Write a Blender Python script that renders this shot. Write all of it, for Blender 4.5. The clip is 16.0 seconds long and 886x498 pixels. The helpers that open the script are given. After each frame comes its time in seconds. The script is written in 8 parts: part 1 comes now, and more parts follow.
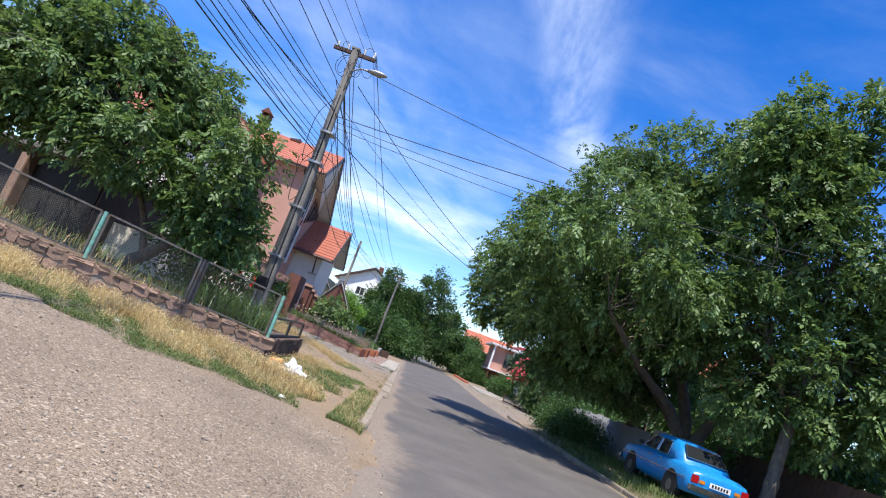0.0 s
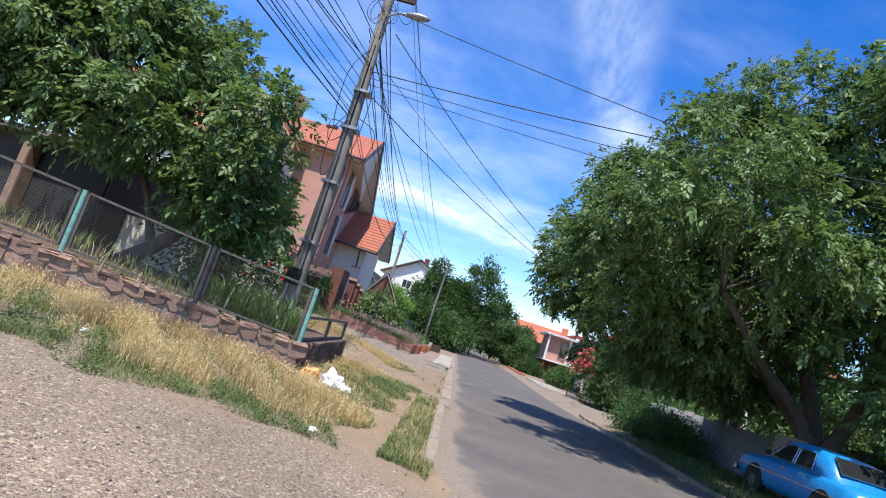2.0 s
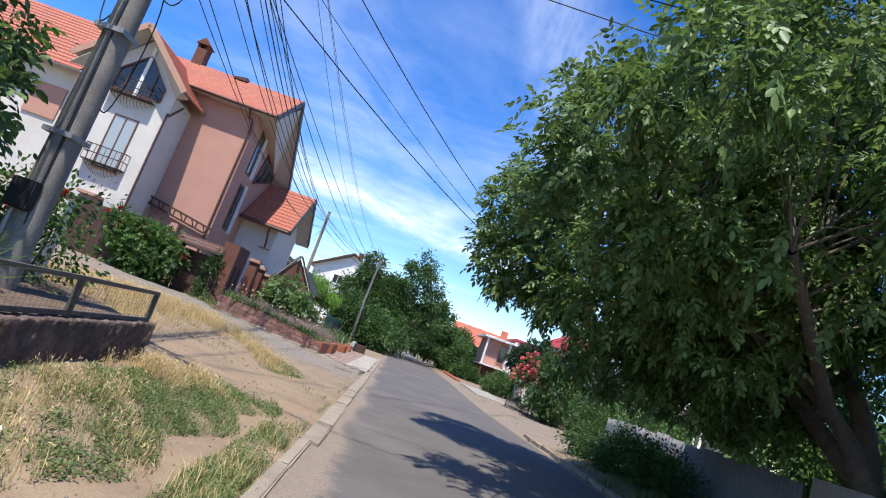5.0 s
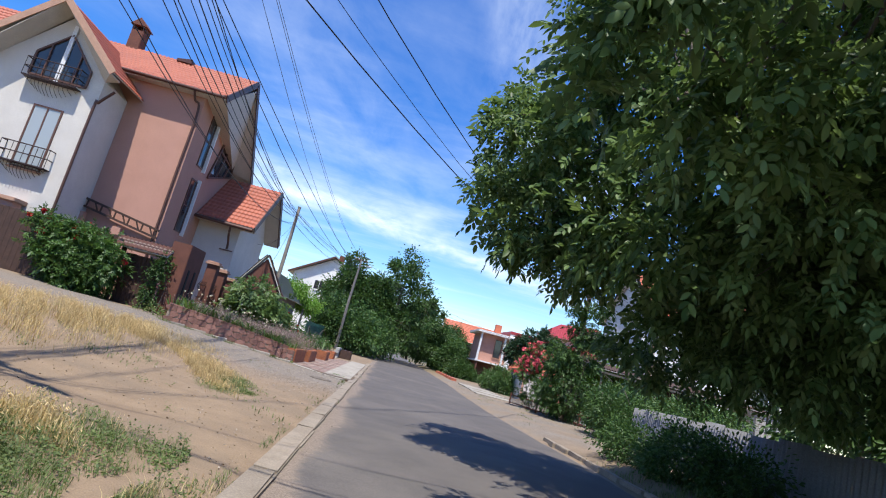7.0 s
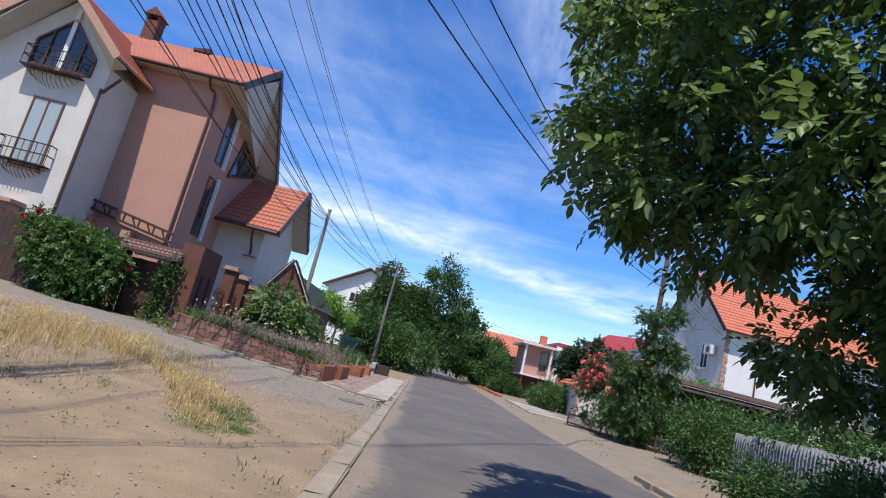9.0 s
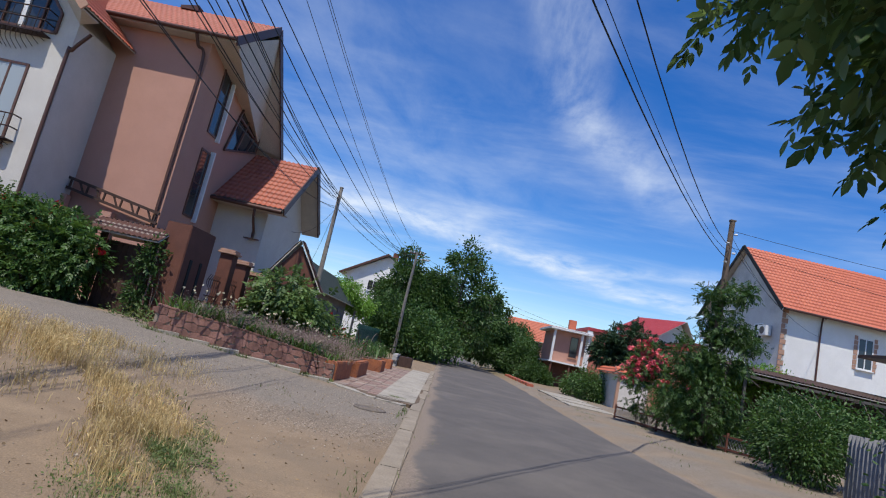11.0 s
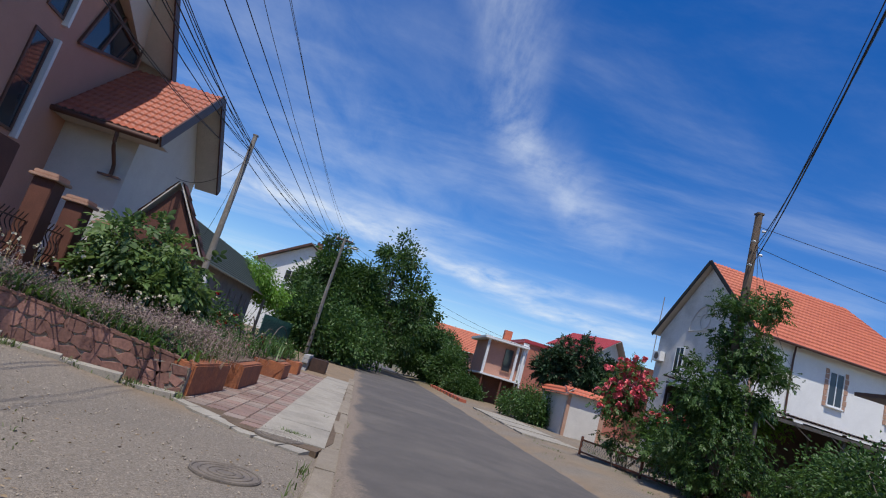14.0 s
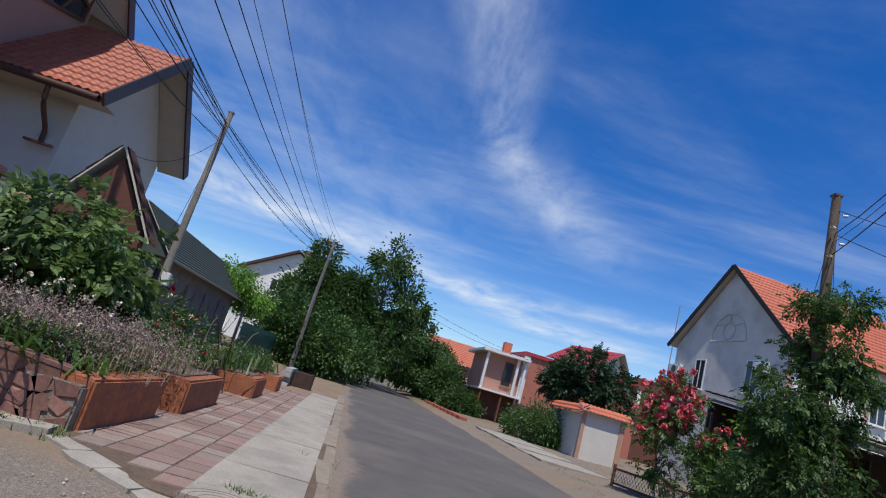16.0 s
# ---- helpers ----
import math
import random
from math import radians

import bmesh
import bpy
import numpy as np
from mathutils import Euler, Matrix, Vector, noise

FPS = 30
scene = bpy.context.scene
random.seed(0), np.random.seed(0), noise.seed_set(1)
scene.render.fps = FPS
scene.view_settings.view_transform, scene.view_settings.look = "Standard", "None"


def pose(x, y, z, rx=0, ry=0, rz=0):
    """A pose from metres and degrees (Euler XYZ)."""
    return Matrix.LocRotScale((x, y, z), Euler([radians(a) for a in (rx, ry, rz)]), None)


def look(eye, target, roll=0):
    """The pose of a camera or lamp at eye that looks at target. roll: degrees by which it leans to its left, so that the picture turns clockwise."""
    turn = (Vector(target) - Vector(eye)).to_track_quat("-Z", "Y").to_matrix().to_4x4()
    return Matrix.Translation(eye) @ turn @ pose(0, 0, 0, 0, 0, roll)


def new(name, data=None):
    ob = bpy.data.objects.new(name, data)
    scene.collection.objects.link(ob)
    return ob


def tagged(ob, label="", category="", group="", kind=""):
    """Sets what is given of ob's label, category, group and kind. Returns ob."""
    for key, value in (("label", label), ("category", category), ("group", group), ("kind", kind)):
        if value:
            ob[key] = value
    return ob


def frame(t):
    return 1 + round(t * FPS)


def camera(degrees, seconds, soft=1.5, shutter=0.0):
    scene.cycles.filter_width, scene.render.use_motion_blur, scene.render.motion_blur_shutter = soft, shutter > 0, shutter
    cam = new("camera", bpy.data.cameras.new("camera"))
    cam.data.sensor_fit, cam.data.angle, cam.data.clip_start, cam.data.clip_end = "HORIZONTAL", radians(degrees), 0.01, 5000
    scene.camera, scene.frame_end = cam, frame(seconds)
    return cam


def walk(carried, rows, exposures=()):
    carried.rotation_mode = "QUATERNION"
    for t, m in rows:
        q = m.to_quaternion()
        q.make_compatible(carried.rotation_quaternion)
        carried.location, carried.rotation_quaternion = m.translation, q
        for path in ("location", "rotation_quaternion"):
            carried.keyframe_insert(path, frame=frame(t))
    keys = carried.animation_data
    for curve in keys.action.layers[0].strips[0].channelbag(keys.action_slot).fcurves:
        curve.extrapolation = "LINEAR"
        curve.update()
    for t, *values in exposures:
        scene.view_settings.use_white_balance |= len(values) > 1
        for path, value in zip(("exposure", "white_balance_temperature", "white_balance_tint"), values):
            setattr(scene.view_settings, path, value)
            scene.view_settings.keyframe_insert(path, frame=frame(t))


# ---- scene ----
cam = camera(74.4, 16.0, soft=1.1)
PATH = [
    (0, (-0.018, 0.121, 1.466), (-0.154, 2.085, 1.819), 20.2),
    (0.5, (-0.145, 0.838, 1.46), (-0.335, 2.793, 1.836), 19.6),
    (1, (-0.275, 1.563, 1.454), (-0.463, 3.516, 1.845), 19.8),
    (1.5, (-0.434, 2.215, 1.451), (-0.701, 4.169, 1.783), 18.3),
    (2, (-0.591, 2.93, 1.506), (-0.858, 4.893, 1.783), 18.0),
    (2.5, (-0.874, 4.665, 1.527), (-0.908, 6.645, 1.81), 18.8),
    (3, (-0.955, 5.592, 1.473), (-0.84, 7.56, 1.811), 16.9),
    (3.5, (-0.92, 6.406, 1.449), (-0.673, 8.341, 1.889), 18.9),
    (4, (-0.771, 7.218, 1.416), (-0.666, 9.187, 1.752), 18.7),
    (4.2, (-0.618, 7.436, 1.534), (-0.682, 9.403, 1.889), 20.1),
    (6.3, (-0.067, 10.807, 1.546), (-0.122, 12.779, 1.875), 17.5),
    (6.5, (-0.073, 11.127, 1.444), (-0.106, 13.1, 1.769), 15.9),
    (7, (-0.211, 11.999, 1.404), (-0.238, 13.965, 1.772), 14.6),
    (7.5, (-0.248, 12.784, 1.404), (-0.278, 14.738, 1.831), 16.1),
    (8, (-0.358, 13.652, 1.375), (-0.445, 15.611, 1.766), 15.1),
    (8.5, (-0.461, 14.493, 1.393), (-0.555, 16.45, 1.795), 15.0),
    (9, (-0.583, 15.295, 1.385), (-0.738, 17.252, 1.766), 14.0),
    (9.5, (-0.658, 16.08, 1.364), (-0.82, 18.038, 1.739), 13.5),
    (9.7, (-0.718, 16.4, 1.38), (-0.877, 18.363, 1.729), 12.8),
    (11.8, (-1.461, 19.763, 1.466), (-1.723, 21.721, 1.781), 14.2),
    (12, (-1.564, 20.181, 1.426), (-1.823, 22.132, 1.78), 16.2),
    (12.5, (-1.717, 21.908, 1.363), (-1.771, 23.864, 1.777), 17.4),
    (13, (-1.738, 22.788, 1.378), (-1.679, 24.751, 1.76), 16.4),
    (13.5, (-1.852, 23.622, 1.398), (-1.875, 25.591, 1.75), 17.4),
    (14, (-1.843, 24.415, 1.383), (-1.807, 26.373, 1.789), 16.4),
    (14.5, (-1.928, 25.191, 1.363), (-1.9, 27.148, 1.775), 16.9),
    (15, (-1.935, 25.975, 1.36), (-1.856, 27.936, 1.741), 13.7),
    (15.5, (-2.051, 26.836, 1.341), (-2.052, 28.794, 1.75), 16.3),
    (16, (-2.09, 27.586, 1.305), (-2.035, 29.532, 1.764), 16.4),
]
walk(cam, [(t, look(eye, target, roll)) for t, eye, target, roll in PATH],
     [(0, 0.75), (4, 0.75), (7, 0.6), (9, 0.4), (12, -0.05), (16, -0.1)])

# ---- light ----
SUN_TO = Vector((-0.04, -0.39, 0.91)).normalized()
world = bpy.data.worlds.new("world")
scene.world = world
world.use_nodes = True


def build_sky(w):
    nt = w.node_tree
    nt.nodes.clear()
    n, ln = nt.nodes.new, nt.links.new
    out = n("ShaderNodeOutputWorld")
    bg = n("ShaderNodeBackground")
    bg.inputs["Strength"].default_value = 0.15
    sky = n("ShaderNodeTexSky")
    sky.sky_type, sky.sun_disc = "NISHITA", False
    sky.sun_elevation = math.asin(SUN_TO.z)
    sky.sun_rotation = math.atan2(SUN_TO.x, SUN_TO.y)
    sky.air_density, sky.dust_density, sky.ozone_density = 1.0, 0.25, 3.0
    tc = n("ShaderNodeTexCoord")
    sep = n("ShaderNodeSeparateXYZ")
    ln(tc.outputs["Generated"], sep.inputs[0])
    up = n("ShaderNodeMath"); up.operation = "MAXIMUM"; up.inputs[1].default_value = 0.03
    ln(sep.outputs["Z"], up.inputs[0])

    def over(axis):
        d = n("ShaderNodeMath"); d.operation = "DIVIDE"
        ln(sep.outputs[axis], d.inputs[0]); ln(up.outputs[0], d.inputs[1])
        return d.outputs[0]
    flat = n("ShaderNodeCombineXYZ")
    ln(over("X"), flat.inputs["X"]); ln(over("Y"), flat.inputs["Y"])

    def streaks(rot, sx, sy, scale, lo, hi, seed, gain):
        # thin cirrus: stretched noise on the flat cloud layer
        mp = n("ShaderNodeMapping")
        mp.inputs["Rotation"].default_value = (0, 0, radians(rot))
        mp.inputs["Scale"].default_value = (sx, sy, 1)
        mp.inputs["Location"].default_value = (seed, seed * 0.37, 0)
        ln(flat.outputs[0], mp.inputs[0])
        tx = n("ShaderNodeTexNoise")
        tx.inputs["Scale"].default_value = scale
        tx.inputs["Detail"].default_value = 9
        tx.inputs["Roughness"].default_value = 0.62
        tx.inputs["Distortion"].default_value = 0.35
        ln(mp.outputs[0], tx.inputs["Vector"])
        mr = n("ShaderNodeMapRange")
        mr.interpolation_type = "SMOOTHSTEP"
        for k, v in zip(("From Min", "From Max", "To Min", "To Max"), (lo, hi, 0, gain)):
            mr.inputs[k].default_value = v
        ln(tx.outputs["Fac"], mr.inputs["Value"])
        return mr.outputs[0]

    def band(px, py, ang, half, soft, gain, along0, along1):
        # one long streak of cirrus across the cloud layer
        mp = n("ShaderNodeMapping")
        mp.vector_type = "TEXTURE"
        mp.inputs["Location"].default_value = (px, py, 0)
        mp.inputs["Rotation"].default_value = (0, 0, radians(ang))
        ln(flat.outputs[0], mp.inputs[0])
        wob = n("ShaderNodeTexNoise")
        wob.inputs["Scale"].default_value = 1.1
        wob.inputs["Detail"].default_value = 6
        ln(flat.outputs[0], wob.inputs["Vector"])
        s2 = n("ShaderNodeSeparateXYZ"); ln(mp.outputs[0], s2.inputs[0])
        off = n("ShaderNodeMath"); off.operation = "MULTIPLY_ADD"
        off.inputs[1].default_value, off.inputs[2].default_value = 4.2 * half, -2.1 * half
        ln(wob.outputs["Fac"], off.inputs[0])
        add = n("ShaderNodeMath"); add.operation = "ADD"
        ln(s2.outputs["Y"], add.inputs[0]); ln(off.outputs[0], add.inputs[1])
        ab = n("ShaderNodeMath"); ab.operation = "ABSOLUTE"; ln(add.outputs[0], ab.inputs[0])
        mr = n("ShaderNodeMapRange"); mr.interpolation_type = "SMOOTHSTEP"
        for k, v in zip(("From Min", "From Max", "To Min", "To Max"), (0, half * soft, gain, 0)):
            mr.inputs[k].default_value = v
        ln(ab.outputs[0], mr.inputs["Value"])
        ends = []
        for lo, hi in ((along0 - 0.5, along0 + 0.5), (along1 + 0.8, along1 - 0.8)):
            e = n("ShaderNodeMapRange"); e.interpolation_type = "SMOOTHSTEP"
            e.inputs["From Min"].default_value, e.inputs["From Max"].default_value = lo, hi
            ln(s2.outputs["X"], e.inputs["Value"])
            ends.append(e.outputs[0])
        m1 = n("ShaderNodeMath"); m1.operation = "MULTIPLY"; ln(ends[0], m1.inputs[0]); ln(ends[1], m1.inputs[1])
        m2 = n("ShaderNodeMath"); m2.operation = "MULTIPLY"; ln(mr.outputs[0], m2.inputs[0]); ln(m1.outputs[0], m2.inputs[1])
        return m2.outputs[0]

    fine = streaks(-18, 1.7, 0.8, 1.5, 0.15, 0.85, 3.1, 1.0)
    veil = streaks(35, 0.35, 0.8, 0.9, 0.44, 0.8, 8.4, 0.34)
    total = veil
    for b in BANDS:
        m = n("ShaderNodeMath"); m.operation = "MULTIPLY"
        g = n("ShaderNodeMath"); g.operation = "MULTIPLY_ADD"; g.inputs[1].default_value, g.inputs[2].default_value = 1.3, -0.1
        ln(fine, g.inputs[0])
        ln(band(*b), m.inputs[0]); ln(g.outputs[0], m.inputs[1])
        a = n("ShaderNodeMath"); a.operation = "ADD"; a.use_clamp = True
        ln(total, a.inputs[0]); ln(m.outputs[0], a.inputs[1])
        total = a.outputs[0]
    hue = n("ShaderNodeHueSaturation")
    hue.inputs["Saturation"].default_value = 1.4
    hue.inputs["Hue"].default_value = 0.514
    ln(sky.outputs[0], hue.inputs["Color"])
    mix = n("ShaderNodeMix"); mix.data_type = "RGBA"
    ln(total, mix.inputs["Factor"]); ln(hue.outputs[0], mix.inputs["A"])
    mix.inputs["B"].default_value = (5.6, 6.1, 6.7, 1)
    ln(mix.outputs["Result"], bg.inputs["Color"])
    ln(bg.outputs[0], out.inputs[0])


# streaks: a point on the cloud layer, its heading, half width, softness, strength, from and to along it
BANDS = [(0.08, 1.7, 76, 0.05, 3.6, 0.62, -1.2, 0.55), (0.42, 2.45, 56, 0.1, 3.4, 0.42, -0.5, 1.1), (-0.75, 2.1, 78, 0.42, 2.8, 0.2, -2.0, 2.6), (0.2, 5.5, 35, 0.35, 2.4, 0.7, -4.5, 3.0), (2.4, 4.6, 150, 0.22, 2.6, 0.4, -2.5, 2.0)]
build_sky(world)
sun_data = bpy.data.lights.new("sun", "SUN")
sun_data.energy, sun_data.angle, sun_data.color = 4.4, radians(0.53), (1.0, 0.955, 0.88)
sun = new("sun", sun_data)
sun.matrix_world = look(SUN_TO * 100, (0, 0, 0))


# ---- materials ----
def mat(name, col, col2=None, scale=6.0, rough=0.8, bump=0.15, metal=0.0, fine=40.0, island=0.0, obj=0.0, stain=None, stain_scale=0.7, amount=0.5, spec=0.4, bump_dist=0.01):
    m = bpy.data.materials.new(name)
    m.use_nodes = True
    nt = m.node_tree
    n, ln = nt.nodes.new, nt.links.new
    b = nt.nodes["Principled BSDF"]
    b.inputs["Roughness"].default_value, b.inputs["Metallic"].default_value = rough, metal
    b.inputs["Specular IOR Level"].default_value = spec
    geo = n("ShaderNodeNewGeometry")
    t1 = n("ShaderNodeTexNoise"); t1.inputs["Scale"].default_value = scale; t1.inputs["Detail"].default_value = 7; t1.inputs["Roughness"].default_value = 0.65
    t2 = n("ShaderNodeTexNoise"); t2.inputs["Scale"].default_value = fine; t2.inputs["Detail"].default_value = 5
    for t in (t1, t2):
        ln(geo.outputs["Position"], t.inputs["Vector"])
    col2 = col2 or tuple(c * 0.72 for c in col)
    ramp = n("ShaderNodeMapRange"); ramp.inputs["From Min"].default_value, ramp.inputs["From Max"].default_value = 0.3, 0.7
    ln(t1.outputs["Fac"], ramp.inputs["Value"])
    mix = n("ShaderNodeMix"); mix.data_type = "RGBA"
    mix.inputs["A"].default_value, mix.inputs["B"].default_value = (*col, 1), (*col2, 1)
    ln(ramp.outputs[0], mix.inputs["Factor"])
    last = mix.outputs["Result"]
    if stain:
        t3 = n("ShaderNodeTexNoise"); t3.inputs["Scale"].default_value = stain_scale; t3.inputs["Detail"].default_value = 8; t3.inputs["Roughness"].default_value = 0.6
        ln(geo.outputs["Position"], t3.inputs["Vector"])
        r3 = n("ShaderNodeMapRange"); r3.inputs["From Min"].default_value, r3.inputs["From Max"].default_value, r3.inputs["To Max"].default_value = 0.48, 0.66, amount
        ln(t3.outputs["Fac"], r3.inputs["Value"])
        mx = n("ShaderNodeMix"); mx.data_type = "RGBA"; mx.inputs["B"].default_value = (*stain, 1)
        ln(r3.outputs[0], mx.inputs["Factor"]); ln(last, mx.inputs["A"])
        last = mx.outputs["Result"]
    hs = n("ShaderNodeHueSaturation")
    vals = n("ShaderNodeMath"); vals.operation = "MULTIPLY_ADD"
    vals.inputs[1].default_value, vals.inputs[2].default_value = 0.9, 0.55
    ln(t2.outputs["Fac"], vals.inputs[0])
    v = vals.outputs[0]
    if island or obj:
        if island:
            r = geo.outputs["Random Per Island"]
        else:
            r = n("ShaderNodeObjectInfo").outputs["Random"]
        k = n("ShaderNodeMath"); k.operation = "MULTIPLY_ADD"
        amt = island or obj
        k.inputs[1].default_value, k.inputs[2].default_value = amt, 1 - amt / 2
        ln(r, k.inputs[0])
        mm = n("ShaderNodeMath"); mm.operation = "MULTIPLY"
        ln(v, mm.inputs[0]); ln(k.outputs[0], mm.inputs[1])
        v = mm.outputs[0]
    ln(v, hs.inputs["Value"]); ln(last, hs.inputs["Color"])
    ln(hs.outputs[0], b.inputs["Base Color"])
    if bump:
        bp = n("ShaderNodeBump"); bp.inputs["Strength"].default_value = bump; bp.inputs["Distance"].default_value = bump_dist
        ad = n("ShaderNodeMath"); ad.operation = "ADD"
        ln(t1.outputs["Fac"], ad.inputs[0]); ln(t2.outputs["Fac"], ad.inputs[1])
        ln(ad.outputs[0], bp.inputs["Height"]); ln(bp.outputs[0], b.inputs["Normal"])
    return m


def leaf_mat(name, dark, light, trans=0.35, rough=0.45):
    m = bpy.data.materials.new(name)
    m.use_nodes = True
    nt = m.node_tree
    n, ln = nt.nodes.new, nt.links.new
    b = nt.nodes["Principled BSDF"]
    out = nt.nodes["Material Output"]
    geo = n("ShaderNodeNewGeometry")
    mix = n("ShaderNodeMix"); mix.data_type = "RGBA"
    mix.inputs["A"].default_value, mix.inputs["B"].default_value = (*dark, 1), (*light, 1)
    ln(geo.outputs["Random Per Island"], mix.inputs["Factor"])
    tx = n("ShaderNodeTexNoise"); tx.inputs["Scale"].default_value = 0.9; tx.inputs["Detail"].default_value = 4
    ln(geo.outputs["Position"], tx.inputs["Vector"])
    hs = n("ShaderNodeHueSaturation")
    ma = n("ShaderNodeMath"); ma.operation = "MULTIPLY_ADD"; ma.inputs[1].default_value, ma.inputs[2].default_value = 0.9, 0.55
    ln(tx.outputs["Fac"], ma.inputs[0]); ln(ma.outputs[0], hs.inputs["Value"]); ln(mix.outputs["Result"], hs.inputs["Color"])
    ln(hs.outputs[0], b.inputs["Base Color"])
    b.inputs["Roughness"].default_value, b.inputs["Specular IOR Level"].default_value = rough, 0.35
    tr = n("ShaderNodeBsdfTranslucent")
    h2 = n("ShaderNodeHueSaturation"); h2.inputs["Saturation"].default_value = 1.1; h2.inputs["Value"].default_value = 1.5; h2.inputs["Hue"].default_value = 0.485
    ln(hs.outputs[0], h2.inputs["Color"]); ln(h2.outputs[0], tr.inputs["Color"])
    ms = n("ShaderNodeMixShader"); ms.inputs[0].default_value = trans
    ln(b.outputs[0], ms.inputs[1]); ln(tr.outputs[0], ms.inputs[2]); ln(ms.outputs[0], out.inputs["Surface"])
    return m


M_ASPHALT = mat("asphalt", (0.118, 0.103, 0.091), (0.084, 0.075, 0.067), 1.3, 0.9, 0.5, fine=55, stain=(0.165, 0.143, 0.12), stain_scale=0.35, amount=0.5)
M_CONCRETE = mat("concrete", (0.39, 0.35, 0.29), (0.28, 0.25, 0.2), 2.5, 0.9, 0.3, fine=60, stain=(0.2, 0.18, 0.15), stain_scale=0.9)
M_KERB = mat("kerb_concrete", (0.3, 0.25, 0.19), (0.21, 0.17, 0.125), 3, 0.9, 0.4, fine=50, obj=0.2, stain=(0.22, 0.18, 0.13), stain_scale=1.2)
M_POLE = mat("pole_concrete", (0.27, 0.245, 0.21), (0.19, 0.17, 0.145), 3, 0.9, 0.3, fine=45, stain=(0.14, 0.125, 0.11), stain_scale=1.5)
M_WOODPOLE = mat("pole_wood", (0.17, 0.12, 0.085), (0.1, 0.072, 0.052), 4, 0.85, 0.4, fine=60)
M_STONE = mat("field_stone", (0.3, 0.195, 0.135), (0.19, 0.125, 0.095), 5, 0.9, 0.5, fine=35, obj=0.7, bump_dist=0.02)
M_TUFA = mat("weathered_brown_stone", (0.15, 0.1, 0.08), (0.06, 0.04, 0.033), 7, 0.95, 0.9, fine=30, stain=(0.27, 0.19, 0.15), stain_scale=4, amount=0.6, bump_dist=0.03)
M_MORTAR = mat("mortar", (0.34, 0.275, 0.21), (0.25, 0.2, 0.15), 8, 0.95, 0.4, fine=60)
M_CEMENT = mat("stained_cement", (0.3, 0.255, 0.2), (0.2, 0.165, 0.13), 6, 0.95, 0.6, fine=40, stain=(0.15, 0.11, 0.085), stain_scale=5, amount=0.7, bump_dist=0.02)
M_FLAG = mat("flagstone", (0.29, 0.15, 0.115), (0.19, 0.095, 0.075), 5, 0.85, 0.4, fine=30, obj=0.55)
M_PLANTER = mat("planter_stone", (0.44, 0.155, 0.062), (0.27, 0.092, 0.046), 5, 0.85, 0.5, fine=30, obj=0.3, stain=(0.2, 0.1, 0.07), stain_scale=3)
M_PAVER = mat("paver", (0.27, 0.175, 0.14), (0.22, 0.145, 0.118), 6, 0.9, 0.3, fine=70, obj=0.3, stain=(0.3, 0.25, 0.2), stain_scale=1.5)
M_PAVERG = mat("grey_paver", (0.31, 0.24, 0.195), (0.25, 0.19, 0.155), 6, 0.9, 0.3, fine=70, obj=0.4)
M_PINK = mat("pink_render", (0.49, 0.265, 0.195), (0.44, 0.235, 0.172), 1.2, 0.92, 0.25, fine=120, stain=(0.44, 0.235, 0.175), stain_scale=0.5, amount=0.35)
M_WHITE = mat("white_render", (0.62, 0.585, 0.525), (0.55, 0.515, 0.46), 1.5, 0.92, 0.25, fine=120, stain=(0.5, 0.46, 0.4), stain_scale=0.5, amount=0.35)
M_WHITE2 = mat("white_paint", (0.8, 0.78, 0.74), (0.73, 0.71, 0.67), 1.5, 0.85, 0.15, fine=100, stain=(0.62, 0.6, 0.56), stain_scale=0.6, amount=0.3)
M_GREYR = mat("grey_render", (0.64, 0.61, 0.57), (0.56, 0.53, 0.49), 1.5, 0.92, 0.25, fine=120, stain=(0.3, 0.28, 0.26), stain_scale=0.6, amount=0.4)
M_TILE = mat("roof_tile", (0.41, 0.115, 0.062), (0.335, 0.088, 0.048), 2.0, 0.55, 0.1, fine=30, stain=(0.28, 0.08, 0.05), stain_scale=0.6, amount=0.4)
M_TILE2 = mat("orange_tile", (0.54, 0.15, 0.075), (0.45, 0.115, 0.06), 1.5, 0.55, 0.1, fine=30)
M_REDROOF = mat("red_roof", (0.38, 0.045, 0.05), (0.3, 0.035, 0.045), 2.0, 0.5, 0.1, fine=30)
M_BROWN = mat("brown_metal", (0.1, 0.045, 0.03), (0.075, 0.033, 0.024), 4, 0.45, 0.1, fine=40)
M_DKBROWN = mat("dark_brown_wood", (0.075, 0.04, 0.028), (0.045, 0.025, 0.018), 5, 0.7, 0.25, fine=50)
M_SOFFIT = mat("soffit", (0.55, 0.5, 0.43), (0.48, 0.44, 0.38), 2, 0.8, 0.1)
M_BRICKR = mat("red_brown_render", (0.16, 0.062, 0.04), (0.112, 0.045, 0.03), 2.5, 0.85, 0.3, fine=60)
M_COPING = mat("coping", (0.47, 0.28, 0.19), (0.38, 0.22, 0.15), 3, 0.8, 0.2, fine=60)
M_FRAME = mat("window_frame", (0.13, 0.06, 0.04), (0.1, 0.048, 0.034), 6, 0.45, 0.05)
M_FRAMEW = mat("white_frame", (0.75, 0.74, 0.72), (0.68, 0.67, 0.65), 6, 0.4, 0.03)
M_DUSTYIRON = mat("dusty_cast_iron", (0.2, 0.165, 0.13), (0.12, 0.1, 0.085), 6, 0.8, 0.2)
M_IRON = mat("wrought_iron", (0.055, 0.03, 0.025), (0.035, 0.02, 0.018), 9, 0.55, 0.1, metal=0.2)
